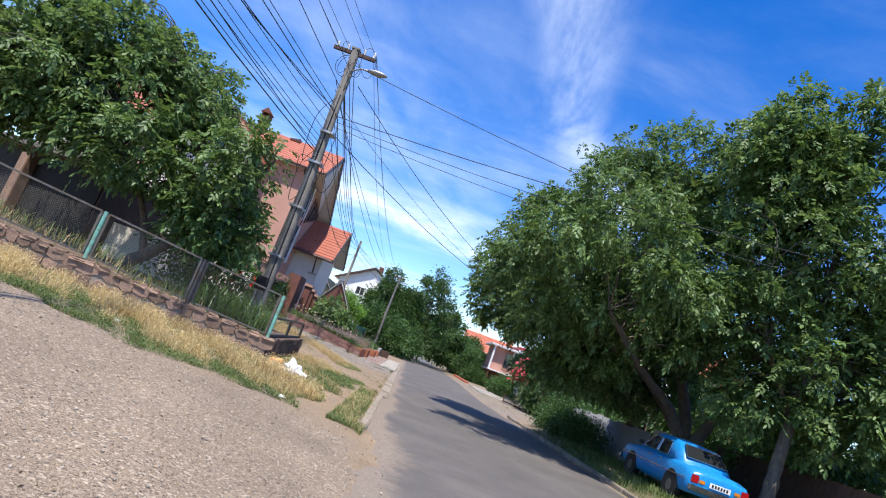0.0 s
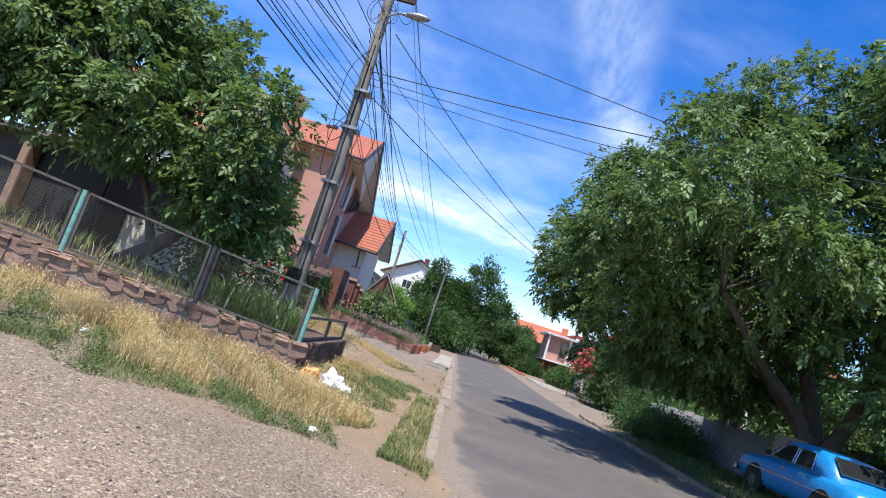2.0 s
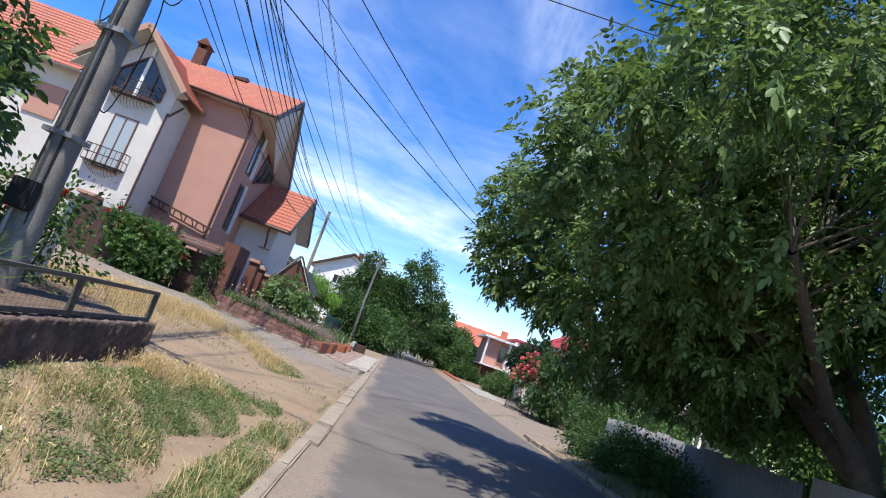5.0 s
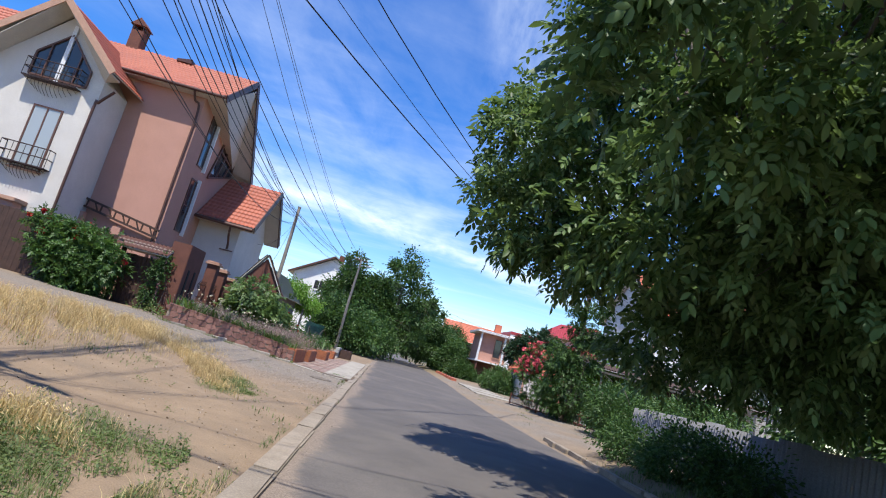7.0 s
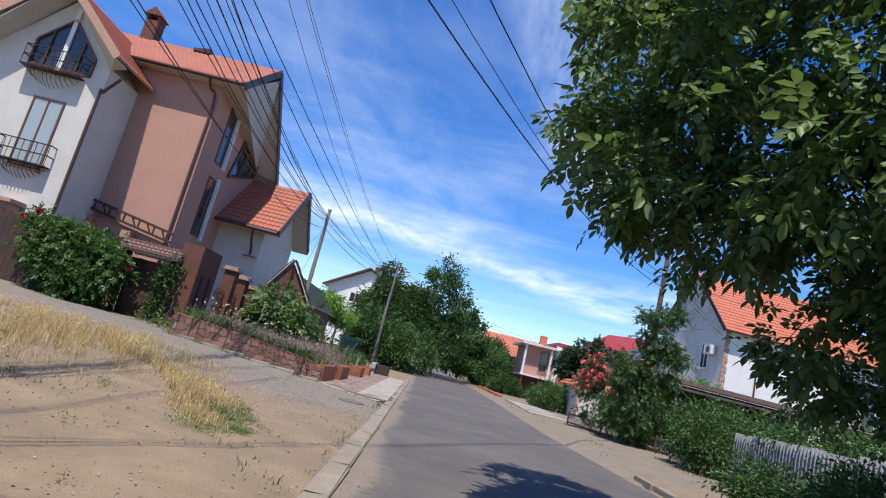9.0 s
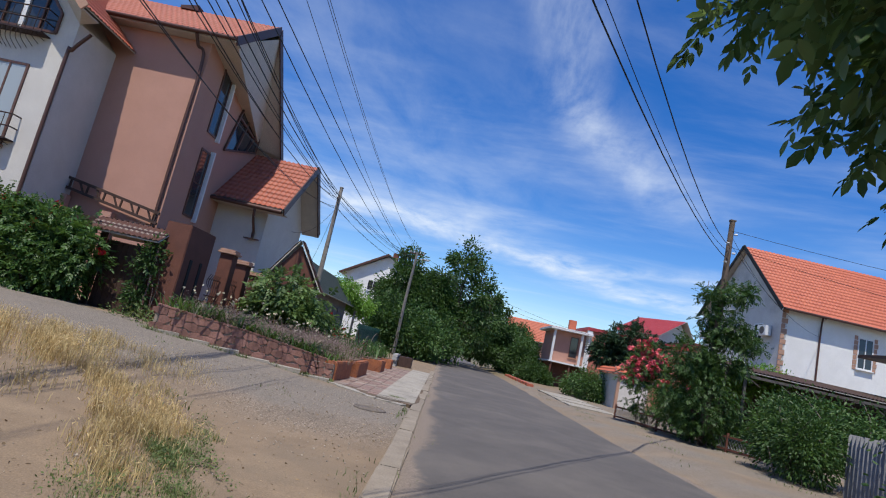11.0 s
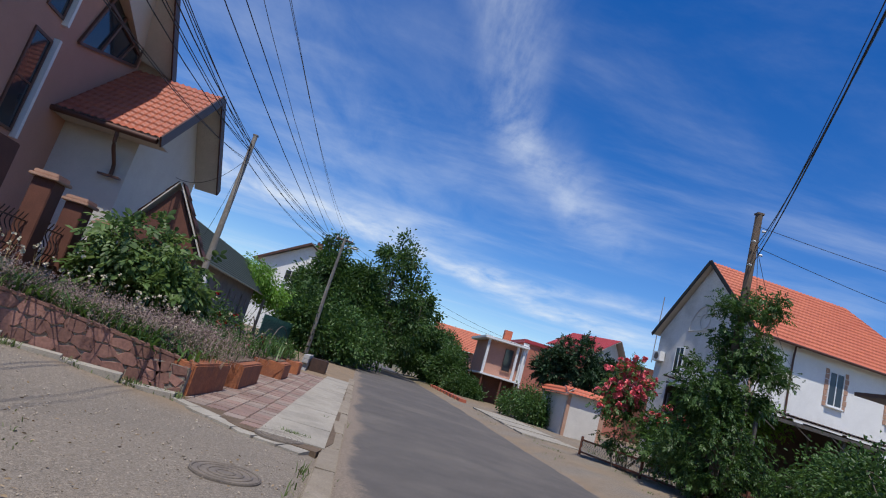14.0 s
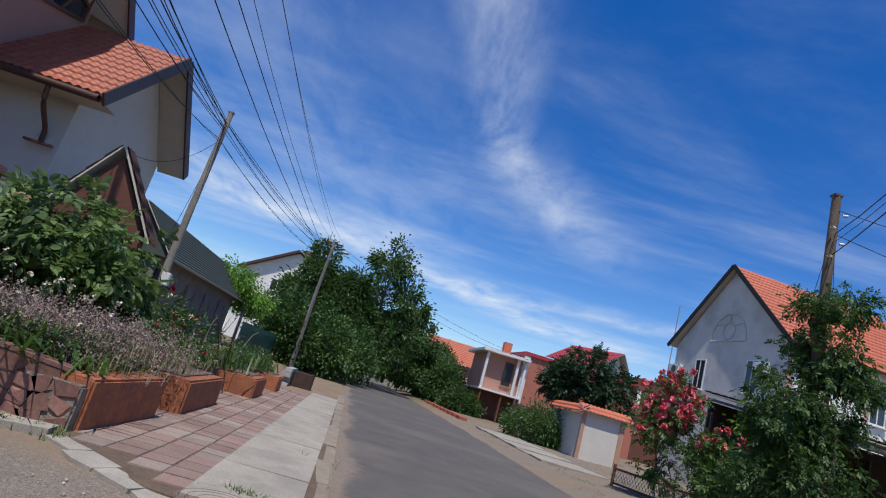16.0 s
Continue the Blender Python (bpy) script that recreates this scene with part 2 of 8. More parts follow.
M_STEEL = mat("worn_steel", (0.16, 0.15, 0.135), (0.1, 0.085, 0.07), 7, 0.6, 0.2, metal=0.4, stain=(0.13, 0.075, 0.045), stain_scale=4)
M_GALV = mat("galvanised", (0.4, 0.41, 0.42), (0.3, 0.305, 0.31), 3, 0.5, 0.1, metal=0.5, stain=(0.27, 0.25, 0.23), stain_scale=0.8)
M_SLATE = mat("grey_fibre_cement", (0.21, 0.21, 0.215), (0.15, 0.15, 0.155), 2.5, 0.85, 0.3, fine=40, stain=(0.17, 0.165, 0.16), stain_scale=1.0)
M_TEAL = mat("peeling_green_paint", (0.13, 0.36, 0.29), (0.2, 0.42, 0.35), 9, 0.6, 0.3, fine=40, stain=(0.17, 0.1, 0.06), stain_scale=6, amount=0.8)
M_GREENROOF = mat("green_grey_roof", (0.085, 0.105, 0.088), (0.06, 0.075, 0.064), 3, 0.95, 0.2, fine=30)
M_GARAGE = mat("garage_render", (0.2, 0.18, 0.165), (0.15, 0.135, 0.125), 2, 0.9, 0.2, stain=(0.11, 0.1, 0.09), stain_scale=1)
M_GREENFENCE = mat("green_fence_paint", (0.02, 0.1, 0.075), (0.015, 0.075, 0.06), 5, 0.5, 0.1)
M_BARK = mat("bark", (0.15, 0.125, 0.1), (0.08, 0.066, 0.054), 7, 0.95, 0.8, fine=30, bump_dist=0.03)
M_WIRE = mat("black_cable", (0.02, 0.02, 0.022), (0.014, 0.014, 0.016), 5, 0.6, 0.0)
M_WIREG = mat("grey_wire", (0.11, 0.12, 0.14), (0.09, 0.1, 0.11), 5, 0.6, 0.0)
# also painted in for the shade of openings, slots and wheel arches
M_BLACK = mat("black_rubber_and_shade", (0.016, 0.016, 0.016), (0.024, 0.023, 0.022), 9, 0.8, 0.1)
M_SOIL = mat("garden_soil", (0.15, 0.105, 0.07), (0.1, 0.07, 0.045), 4, 0.98, 0.6, fine=30)
M_CAR = mat("blue_car_paint", (0.01, 0.235, 0.56), (0.01, 0.205, 0.5), 1.2, 0.32, 0.02, fine=15, stain=(0.05, 0.19, 0.42), stain_scale=2.0, amount=0.35, spec=0.5)
M_CHROME = mat("chrome", (0.55, 0.55, 0.55), (0.45, 0.45, 0.45), 8, 0.25, 0.02, metal=1.0)
M_PLASTIC = mat("white_plastic_bag", (0.8, 0.8, 0.78), (0.72, 0.72, 0.7), 6, 0.45, 0.1)
M_ORANGEBAG = mat("orange_bag", (0.75, 0.38, 0.13), (0.62, 0.3, 0.1), 6, 0.5, 0.1)
M_RED = mat("red_petals", (0.55, 0.012, 0.02), (0.4, 0.008, 0.015), 9, 0.6, 0.0, island=0.5)
M_ROSEPINK = mat("pink_red_petals", (0.72, 0.07, 0.11), (0.75, 0.22, 0.24), 5, 0.6, 0.0, island=0.6)
M_LAVENDER = mat("dry_lavender", (0.2, 0.135, 0.125), (0.36, 0.27, 0.225), 4, 0.9, 0.0, island=0.6)
M_CREAM = mat("cream_flowers", (0.62, 0.56, 0.42), (0.5, 0.44, 0.3), 6, 0.8, 0.0, island=0.4)
M_LIGHTBRICK = mat("grey_block", (0.42, 0.41, 0.39), (0.33, 0.32, 0.3), 6, 0.9, 0.3, obj=0.25)
M_WALNUT = leaf_mat("walnut_leaves", (0.045, 0.09, 0.022), (0.165, 0.25, 0.085), 0.34, 0.48)
M_LEAFDARK = leaf_mat("dark_leaves", (0.032, 0.075, 0.02), (0.075, 0.14, 0.035))
M_LEAFMID = leaf_mat("shrub_leaves", (0.034, 0.082, 0.02), (0.092, 0.17, 0.042), 0.3)
M_CONIFER = leaf_mat("conifer_needles", (0.014, 0.04, 0.018), (0.035, 0.075, 0.028), 0.12, 0.6)
M_LEAFLIGHT = leaf_mat("vine_leaves", (0.09, 0.2, 0.025), (0.17, 0.32, 0.05))
M_GRASSG = leaf_mat("green_grass", (0.055, 0.1, 0.025), (0.16, 0.2, 0.065), 0.25, 0.6)
M_GRASSY = leaf_mat("dry_grass", (0.34, 0.25, 0.105), (0.62, 0.5, 0.25), 0.3, 0.6)


M_HEADS = leaf_mat("barley_heads", (0.5, 0.37, 0.16), (0.72, 0.58, 0.32), 0.3, 0.6)


def glass_mat(name, tint, rough=0.06):
    m = bpy.data.materials.new(name)
    m.use_nodes = True
    b = m.node_tree.nodes["Principled BSDF"]
    b.inputs["Base Color"].default_value = (*tint, 1)
    b.inputs["Roughness"].default_value, b.inputs["Specular IOR Level"].default_value = rough, 0.7
    return m


M_GLASS = glass_mat("window_glass", (0.03, 0.035, 0.04))
M_CURTAIN = glass_mat("curtained_glass", (0.35, 0.38, 0.38), 0.12)
M_CARGLASS = glass_mat("car_glass", (0.02, 0.022, 0.024), 0.08)
M_REDLENS = glass_mat("red_lens", (0.35, 0.01, 0.012), 0.2)
M_AMBER = glass_mat("amber_lens", (0.6, 0.2, 0.02), 0.2)


def ground_material():
    m = mat("ground", (0.285, 0.205, 0.128), (0.185, 0.13, 0.082), 1.2, 0.97, 0.45, fine=70, stain=(0.2, 0.15, 0.1), stain_scale=0.55, amount=0.7, bump_dist=0.02)
    nt = m.node_tree
    n, ln = nt.nodes.new, nt.links.new
    b = nt.nodes["Principled BSDF"]
    was = b.inputs["Base Color"].links[0].from_socket
    at = n("ShaderNodeAttribute"); at.attribute_name = "zone"
    sp = n("ShaderNodeSeparateColor"); ln(at.outputs["Color"], sp.inputs[0])
    geo = n("ShaderNodeNewGeometry")
    v = n("ShaderNodeTexVoronoi"); v.inputs["Scale"].default_value = 130
    ln(geo.outputs["Position"], v.inputs["Vector"])
    peb = n("ShaderNodeMix"); peb.data_type = "RGBA"
    peb.inputs["A"].default_value, peb.inputs["B"].default_value = (0.075, 0.053, 0.037, 1), (0.33, 0.25, 0.172, 1)
    vs = n("ShaderNodeSeparateColor"); ln(v.outputs["Color"], vs.inputs[0]); ln(vs.outputs[0], peb.inputs["Factor"])
    v2 = n("ShaderNodeTexVoronoi"); v2.inputs["Scale"].default_value = 48
    ln(geo.outputs["Position"], v2.inputs["Vector"])
    v2s = n("ShaderNodeSeparateColor"); ln(v2.outputs["Color"], v2s.inputs[0])
    pick = n("ShaderNodeMath"); pick.operation = "GREATER_THAN"; pick.inputs[1].default_value = 0.72
    ln(v2s.outputs[1], pick.inputs[0])
    two = n("ShaderNodeMix"); two.data_type = "RGBA"
    two.inputs["A"].default_value, two.inputs["B"].default_value = (0.07, 0.052, 0.038, 1), (0.4, 0.32, 0.235, 1)
    ln(v2s.outputs[0], two.inputs["Factor"])
    both = n("ShaderNodeMix"); both.data_type = "RGBA"
    ln(pick.outputs[0], both.inputs["Factor"]); ln(peb.outputs["Result"], both.inputs["A"]); ln(two.outputs["Result"], both.inputs["B"])
    big = n("ShaderNodeTexNoise"); big.inputs["Scale"].default_value = 0.6; big.inputs["Detail"].default_value = 8
    ln(geo.outputs["Position"], big.inputs["Vector"])
    hs = n("ShaderNodeHueSaturation"); ma = n("ShaderNodeMath"); ma.operation = "MULTIPLY_ADD"
    ma.inputs[1].default_value, ma.inputs[2].default_value = 0.9, 0.55
    ln(big.outputs["Fac"], ma.inputs[0]); ln(ma.outputs[0], hs.inputs["Value"]); ln(both.outputs["Result"], hs.inputs["Color"])
    peb2 = n("ShaderNodeMix"); peb2.data_type = "RGBA"
    peb2.inputs["A"].default_value, peb2.inputs["B"].default_value = (0.085, 0.075, 0.062, 1), (0.29, 0.26, 0.22, 1)
    ln(vs.outputs[1], peb2.inputs["Factor"])
    last = was
    for sock, src in ((sp.outputs[0], hs.outputs[0]), (sp.outputs[1], (0.085, 0.085, 0.04, 1)), (sp.outputs[2], peb2.outputs["Result"])):
        mx = n("ShaderNodeMix"); mx.data_type = "RGBA"
        ln(sock, mx.inputs["Factor"]); ln(last, mx.inputs["A"])
        if isinstance(src, tuple):
            mx.inputs["B"].default_value = src
        else:
            ln(src, mx.inputs["B"])
        last = mx.outputs["Result"]
    ln(last, b.inputs["Base Color"])
    return m


def road_material():
    m = M_ASPHALT
    nt = m.node_tree
    n, ln = nt.nodes.new, nt.links.new
    b = nt.nodes["Principled BSDF"]
    was = b.inputs["Base Color"].links[0].from_socket
    at = n("ShaderNodeAttribute"); at.attribute_name = "sand"
    geo = n("ShaderNodeNewGeometry")
    tx = n("ShaderNodeTexNoise"); tx.inputs["Scale"].default_value = 4.5; tx.inputs["Detail"].default_value = 9; tx.inputs["Roughness"].default_value = 0.7
    ln(geo.outputs["Position"], tx.inputs["Vector"])
    ad = n("ShaderNodeMath"); ad.operation = "MULTIPLY_ADD"; ad.inputs[1].default_value = 1.5
    sh = n("ShaderNodeMath"); sh.operation = "SUBTRACT"; sh.inputs[1].default_value = 0.98
    ln(tx.outputs["Fac"], sh.inputs[0]); ln(at.outputs["Fac"], ad.inputs[0]); ln(sh.outputs[0], ad.inputs[2])
    mr = n("ShaderNodeMapRange"); mr.interpolation_type = "SMOOTHSTEP"
    for k, v in zip(("From Min", "From Max", "To Min", "To Max"), (-0.05, 0.45, 0, 0.85)):
        mr.inputs[k].default_value = v
    ln(ad.outputs[0], mr.inputs["Value"])
    grit = n("ShaderNodeTexVoronoi"); grit.inputs["Scale"].default_value = 90
    ln(geo.outputs["Position"], grit.inputs["Vector"])
    sep = n("ShaderNodeSeparateColor"); ln(grit.outputs["Color"], sep.inputs[0])
    dust = n("ShaderNodeMix"); dust.data_type = "RGBA"
    dust.inputs["A"].default_value, dust.inputs["B"].default_value = (0.15, 0.115, 0.085, 1), (0.3, 0.235, 0.175, 1)
    ln(sep.outputs[0], dust.inputs["Factor"])
    mx = n("ShaderNodeMix"); mx.data_type = "RGBA"
    ln(mr.outputs[0], mx.inputs["Factor"]); ln(was, mx.inputs["A"]); ln(dust.outputs["Result"], mx.inputs["B"])
    ln(mx.outputs["Result"], b.inputs["Base Color"])
    return m


# ---- building helpers ----
rnd = random.Random(5)
rng = np.random.default_rng(11)


def empty(name, x=0, y=0, z=0, rz=0):
    ob = new(name)
    ob.empty_display_size = 0.2
    ob.matrix_world = pose(x, y, z, 0, 0, rz)
    return ob


def part(name, bm, material, parent=None, label="", smooth=False):
    me = bpy.data.meshes.new(name)
    bm.to_mesh(me)
    bm.free()
    me.materials.append(material)
    if smooth:
        me.shade_smooth()
    ob = new(name, me)
    if parent is not None:
        ob.parent = parent
    if label:
        ob["label"] = label
    return ob


def part_np(name, verts, faces, material, parent=None, label="", smooth=False):
    """Faces: an (n, 4) or (n, 3) array of indices."""
    verts, faces = np.asarray(verts, np.float32), np.asarray(faces, np.int32)
    me = bpy.data.meshes.new(name)
    me.vertices.add(len(verts))
    me.vertices.foreach_set("co", verts.ravel())
    k = faces.shape[1]
    me.loops.add(faces.size)
    me.loops.foreach_set("vertex_index", faces.ravel())
    me.polygons.add(len(faces))
    me.polygons.foreach_set("loop_start", np.arange(0, faces.size, k, dtype=np.int32))
    me.polygons.foreach_set("loop_total", np.full(len(faces), k, np.int32))
    me.update(calc_edges=True)
    me.materials.append(material)
    if smooth:
        me.shade_smooth()
    ob = new(name, me)
    if parent is not None:
        ob.parent = parent
    if label:
        ob["label"] = label
    return ob


def box(bm, x0, y0, z0, x1, y1, z1, bevel=0.0):
    m = Matrix.Translation(((x0 + x1) / 2, (y0 + y1) / 2, (z0 + z1) / 2)) @ Matrix.Diagonal((abs(x1 - x0), abs(y1 - y0), abs(z1 - z0), 1))
    r = bmesh.ops.create_cube(bm, size=1, matrix=m)
    if bevel:
        es = list({e for v in r["verts"] for e in v.link_edges})
        bmesh.ops.bevel(bm, geom=es, offset=bevel, segments=2, affect="EDGES")
    return bm


def bx(*a, bevel=0.0):
    return box(bmesh.new(), *a, bevel=bevel)


def solid(pts, vec):
    """A prism: the outline pts pushed along vec."""
    bm = bmesh.new()
    a = [bm.verts.new(p) for p in pts]
    b = [bm.verts.new(Vector(p) + Vector(vec)) for p in pts]
    bm.faces.new(a)
    bm.faces.new(b[::-1])
    for i in range(len(a)):
        j = (i + 1) % len(a)
        bm.faces.new((a[j], a[i], b[i], b[j]))
    bmesh.ops.recalc_face_normals(bm, faces=bm.faces)
    return bm


def tube_np(points, radii, sides=6):
    """Vertices and quads of a tube along points."""
    P = np.asarray(points, float)
    radii = np.broadcast_to(np.asarray(radii, float), (len(P),))
    T = np.gradient(P, axis=0)
    T /= np.linalg.norm(T, axis=1)[:, None] + 1e-9
    ref = np.where(np.abs(T[:, 2:3]) > 0.9, np.array([[1.0, 0, 0]]), np.array([[0, 0, 1.0]]))
    U = np.cross(T, ref)
    U /= np.linalg.norm(U, axis=1)[:, None] + 1e-9
    V = np.cross(T, U)
    a = np.linspace(0, 2 * np.pi, sides, endpoint=False)
    ring = P[:, None] + radii[:, None, None] * (np.cos(a)[None, :, None] * U[:, None] + np.sin(a)[None, :, None] * V[:, None])
    n = len(P)
    i, j = np.meshgrid(np.arange(n - 1), np.arange(sides), indexing="ij")
    k = (j + 1) % sides
    f = np.stack([i * sides + j, i * sides + k, (i + 1) * sides + k, (i + 1) * sides + j], -1).reshape(-1, 4)
    return ring.reshape(-1, 3), f


def merge(chunks):
    vs, fs, o = [], [], 0
    for v, f in chunks:
        vs.append(v)
        fs.append(f + o)
        o += len(v)
    return np.concatenate(vs), np.concatenate(fs)


def smooth_line(pts, n=12):
    """A rounded line through pts."""
    P = np.asarray(pts, float)
    Q = np.vstack([2 * P[0] - P[1], P, 2 * P[-1] - P[-2]])
    out = []
    for i in range(1, len(Q) - 2):
        t = np.linspace(0, 1, n, endpoint=False)[:, None]
        p0, p1, p2, p3 = Q[i - 1], Q[i], Q[i + 1], Q[i + 2]
        out.append(0.5 * (2 * p1 + (p2 - p0) * t + (2 * p0 - 5 * p1 + 4 * p2 - p3) * t ** 2 + (3 * p1 - p0 - 3 * p2 + p3) * t ** 3))
    return np.vstack(out + [P[-1:]])


def leaf_quads(C, D, L, W, curl=0.25, face=None):
    """One folded leaf at each of C, pointing along D and facing roughly along face."""
    n = len(C)
    D = D / (np.linalg.norm(D, axis=1)[:, None] + 1e-9)
    R = rng.normal(size=(n, 3)) if face is None else face
    S = np.cross(D, R)
    S /= np.linalg.norm(S, axis=1)[:, None] + 1e-9
    N = np.cross(S, D)
    L, W = np.asarray(L).reshape(-1, 1), np.asarray(W).reshape(-1, 1)
    bend = np.array([[0, 0, -1.0]]) * L * 0.12
    m1, m2 = C + D * L * 0.28, C + D * L * 0.68 + bend * 0.4
    V = np.stack([C, m1 + S * W * 0.42 + N * W * curl, m2 + S * W * 0.45 + N * W * curl, C + D * L + bend, m2 - S * W * 0.45 + N * W * curl, m1 - S * W * 0.42 + N * W * curl], 1).reshape(-1, 3)
    o = np.arange(n)[:, None] * 6
    F = np.concatenate([o + np.array([[0, 3, 2, 1]]), o + np.array([[0, 5, 4, 3]])])
    return V, F


def foliage(lobes, twigs, per, leaf, spread=0.38, droop=0.5, shell=0.55, seed=1, keep=None, clump=0):
    """Leaves in tufts near the skin of some ellipsoids: lobes of (x, y, z, rx, ry, rz). Returns leaf mesh arrays and tuft centres."""
    g = np.random.default_rng(seed)
    lob = np.asarray(lobes, float)
    vol = lob[:, 3] * lob[:, 4] + lob[:, 4] * lob[:, 5] + lob[:, 3] * lob[:, 5]
    which = g.choice(len(lob), twigs, p=vol / vol.sum())
    d = g.normal(size=(twigs, 3))
    d /= np.linalg.norm(d, axis=1)[:, None]
    r = shell + (1 - shell) * g.random(twigs) ** 0.6
    r *= 0.86 + 0.28 * g.random(twigs)
    cen = lob[which, :3] + d * r[:, None] * lob[which, 3:]
    if clump:
        # draw the twigs together into boughs, with gaps between them
        seeds = cen[: max(4, twigs // clump)]
        near = np.argmin(((cen[:, None] - seeds[None]) ** 2).sum(-1), 1)
        pull = 0.45 + 0.5 * g.random(len(cen))[:, None] ** 0.7
        cen = cen + (seeds[near] - cen) * pull
        cen[:, 2] -= 0.12 * np.linalg.norm((cen - seeds[near])[:, :2], axis=1)
    if keep is not None:
        ok = keep(cen)
        cen, d = cen[ok], d[ok]
    m = len(cen)
    c = np.repeat(cen, per, 0)
    off = g.normal(size=(m * per, 3)) * spread * (0.6 + 0.8 * np.repeat(g.random(m), per))[:, None] * 0.6
    dirs = off + 0.5 * np.repeat(d, per, 0) * spread + np.array([0, 0, -droop * spread]) + 0.25 * spread * g.normal(size=off.shape)
    sz = leaf * (0.65 + 0.7 * g.random(m * per))
    V, F = leaf_quads(c + off, dirs, sz, sz * 0.48)
    return V, F, cen


def twig_ends(lobes, twigs, shell, seed, keep, clump, pull):
    """Ends of twigs near the skin of some ellipsoids, drawn together into boughs, and the way each one points."""
    g = np.random.default_rng(seed)
    lob = np.asarray(lobes, float)
    vol = lob[:, 3] * lob[:, 4] + lob[:, 4] * lob[:, 5] + lob[:, 3] * lob[:, 5]
    which = g.choice(len(lob), twigs, p=vol / vol.sum())
    d = g.normal(size=(twigs, 3))
    d /= np.linalg.norm(d, axis=1)[:, None]
    r = (shell + (1 - shell) * g.random(twigs) ** 0.6) * (0.88 + 0.24 * g.random(twigs))
    cen = lob[which, :3] + d * r[:, None] * lob[which, 3:]
    seeds = cen[: max(4, twigs // clump)]
    near = np.concatenate([np.argmin(((part_[:, None] - seeds[None]) ** 2).sum(-1), 1) for part_ in np.array_split(cen, 8)])
    cen = cen + (seeds[near] - cen) * (pull * g.random(len(cen))[:, None])
    cen[:, 2] -= 0.15 * np.linalg.norm((cen - seeds[near])[:, :2], axis=1)
    if keep is not None:
        ok = keep(cen)
        cen, d = cen[ok], d[ok]
    return cen, d


def sprays(cen, out, fans, leaf, droop, seed):
    """Feathered walnut leaves: at each twig end some stalks, each with seven leaflets set in pairs."""
    g = np.random.default_rng(seed)
    m = len(cen) * fans
    c = np.repeat(cen, fans, 0) + g.normal(size=(m, 3)) * 0.1
    r = np.repeat(out, fans, 0) * 0.55 + g.normal(size=(m, 3)) * 0.75 + np.array([0, 0, 0.1 - 0.5 * droop])
    r /= np.linalg.norm(r, axis=1)[:, None]
    up = np.array([0, 0, 1.0]) + g.normal(size=(m, 3)) * 0.4
    sd = np.cross(r, up)
    sd /= np.linalg.norm(sd, axis=1)[:, None] + 1e-9
    nr = np.cross(sd, r)
    reach = leaf * (2.1 + 0.9 * g.random(m))[:, None]
    size = leaf * (0.75 + 0.5 * g.random(m))
    Cs, Ds, Ls, Ns = [], [], [], []
    for t, side, k in ((0.3, 1, 0.75), (0.34, -1, 0.75), (0.58, 1, 1.0), (0.62, -1, 1.0), (0.84, 1, 1.05), (0.87, -1, 1.05), (1.0, 0, 1.2)):
        Cs.append(c + r * reach * t - np.array([0, 0, 1.0]) * reach * 0.28 * droop * t * t)
        Ds.append(r * (0.6 if side else 1.0) + sd * side * 0.8 + np.array([0, 0, -0.35 * droop]) + g.normal(size=(m, 3)) * 0.14)
        Ls.append(size * k * (0.85 + 0.3 * g.random(m)))
        Ns.append(nr + g.normal(size=(m, 3)) * 0.25)
    L = np.concatenate(Ls)
    return leaf_quads(np.concatenate(Cs), np.concatenate(Ds), L, L * 0.5, 0.12, np.concatenate(Ns))


def limb_to(a, b, r0, r1, sag=0.15, g=rng):
    a, b = np.asarray(a, float), np.asarray(b, float)
    mid = (a + b) / 2 + g.normal(size=3) * np.linalg.norm(b - a) * 0.1 + np.array([0, 0, sag * np.linalg.norm(b - a)])
    pts = smooth_line([a, mid, b], 4)
    return tube_np(pts, np.linspace(r0, r1, len(pts)), 5)


def tree(name, label, trunk, limbs, lobes, twigs, per, leaf, leafmat=None, seed=1, spread=0.4, droop=0.6, keep=None, shell=0.5, branch_every=5, group="", category="tree", clump=14, fans=0, pull=0.6):
    """trunk: a line of (x, y, z, radius); limbs: several such lines."""
    root = empty(name, *trunk[0][:3])
    inv = np.array(trunk[0][:3])
    chunks = []
    nodes = []
    for line in [trunk] + limbs:
        A = np.asarray(line, float)
        pts = smooth_line(A[:, :3], 7)
        rad = np.interp(np.linspace(0, len(A) - 1, len(pts)), range(len(A)), A[:, 3])
        rad = rad * (1 + 0.07 * rng.normal(size=len(rad)))
        chunks.append(tube_np(pts, rad, 10))
        nodes.append(np.c_[pts, rad])
    nodes = np.vstack(nodes)
    if fans:
        cen, out = twig_ends(lobes, twigs, shell, seed, keep, clump, pull)
        V, F = sprays(cen, out, fans, leaf, droop, seed + 100)
    else:
        V, F, cen = foliage(lobes, twigs, per, leaf, spread, droop, shell, seed, keep, clump)
    high = nodes[nodes[:, 2] > nodes[:, 2].min() + 0.35 * (nodes[:, 2].max() - nodes[:, 2].min())]
    for c in cen[::branch_every]:
        d = np.linalg.norm(high[:, :3] - c, axis=1) + 0.4 * np.maximum(0, high[:, 2] - c[2])
        k = high[np.argsort(d)[int(min(12, len(d)) * rng.random() ** 2)]]
        chunks.append(limb_to(k[:3], c, min(0.026, k[3] * 0.6), 0.005))
    tv, tf = merge(chunks)
    part_np("trunk", tv - inv, tf, M_BARK, root, "rough grey bark", smooth=True)
    part_np("crown", V - inv, F, leafmat or M_WALNUT, root)
    tagged(root, label, category, group)
    return root


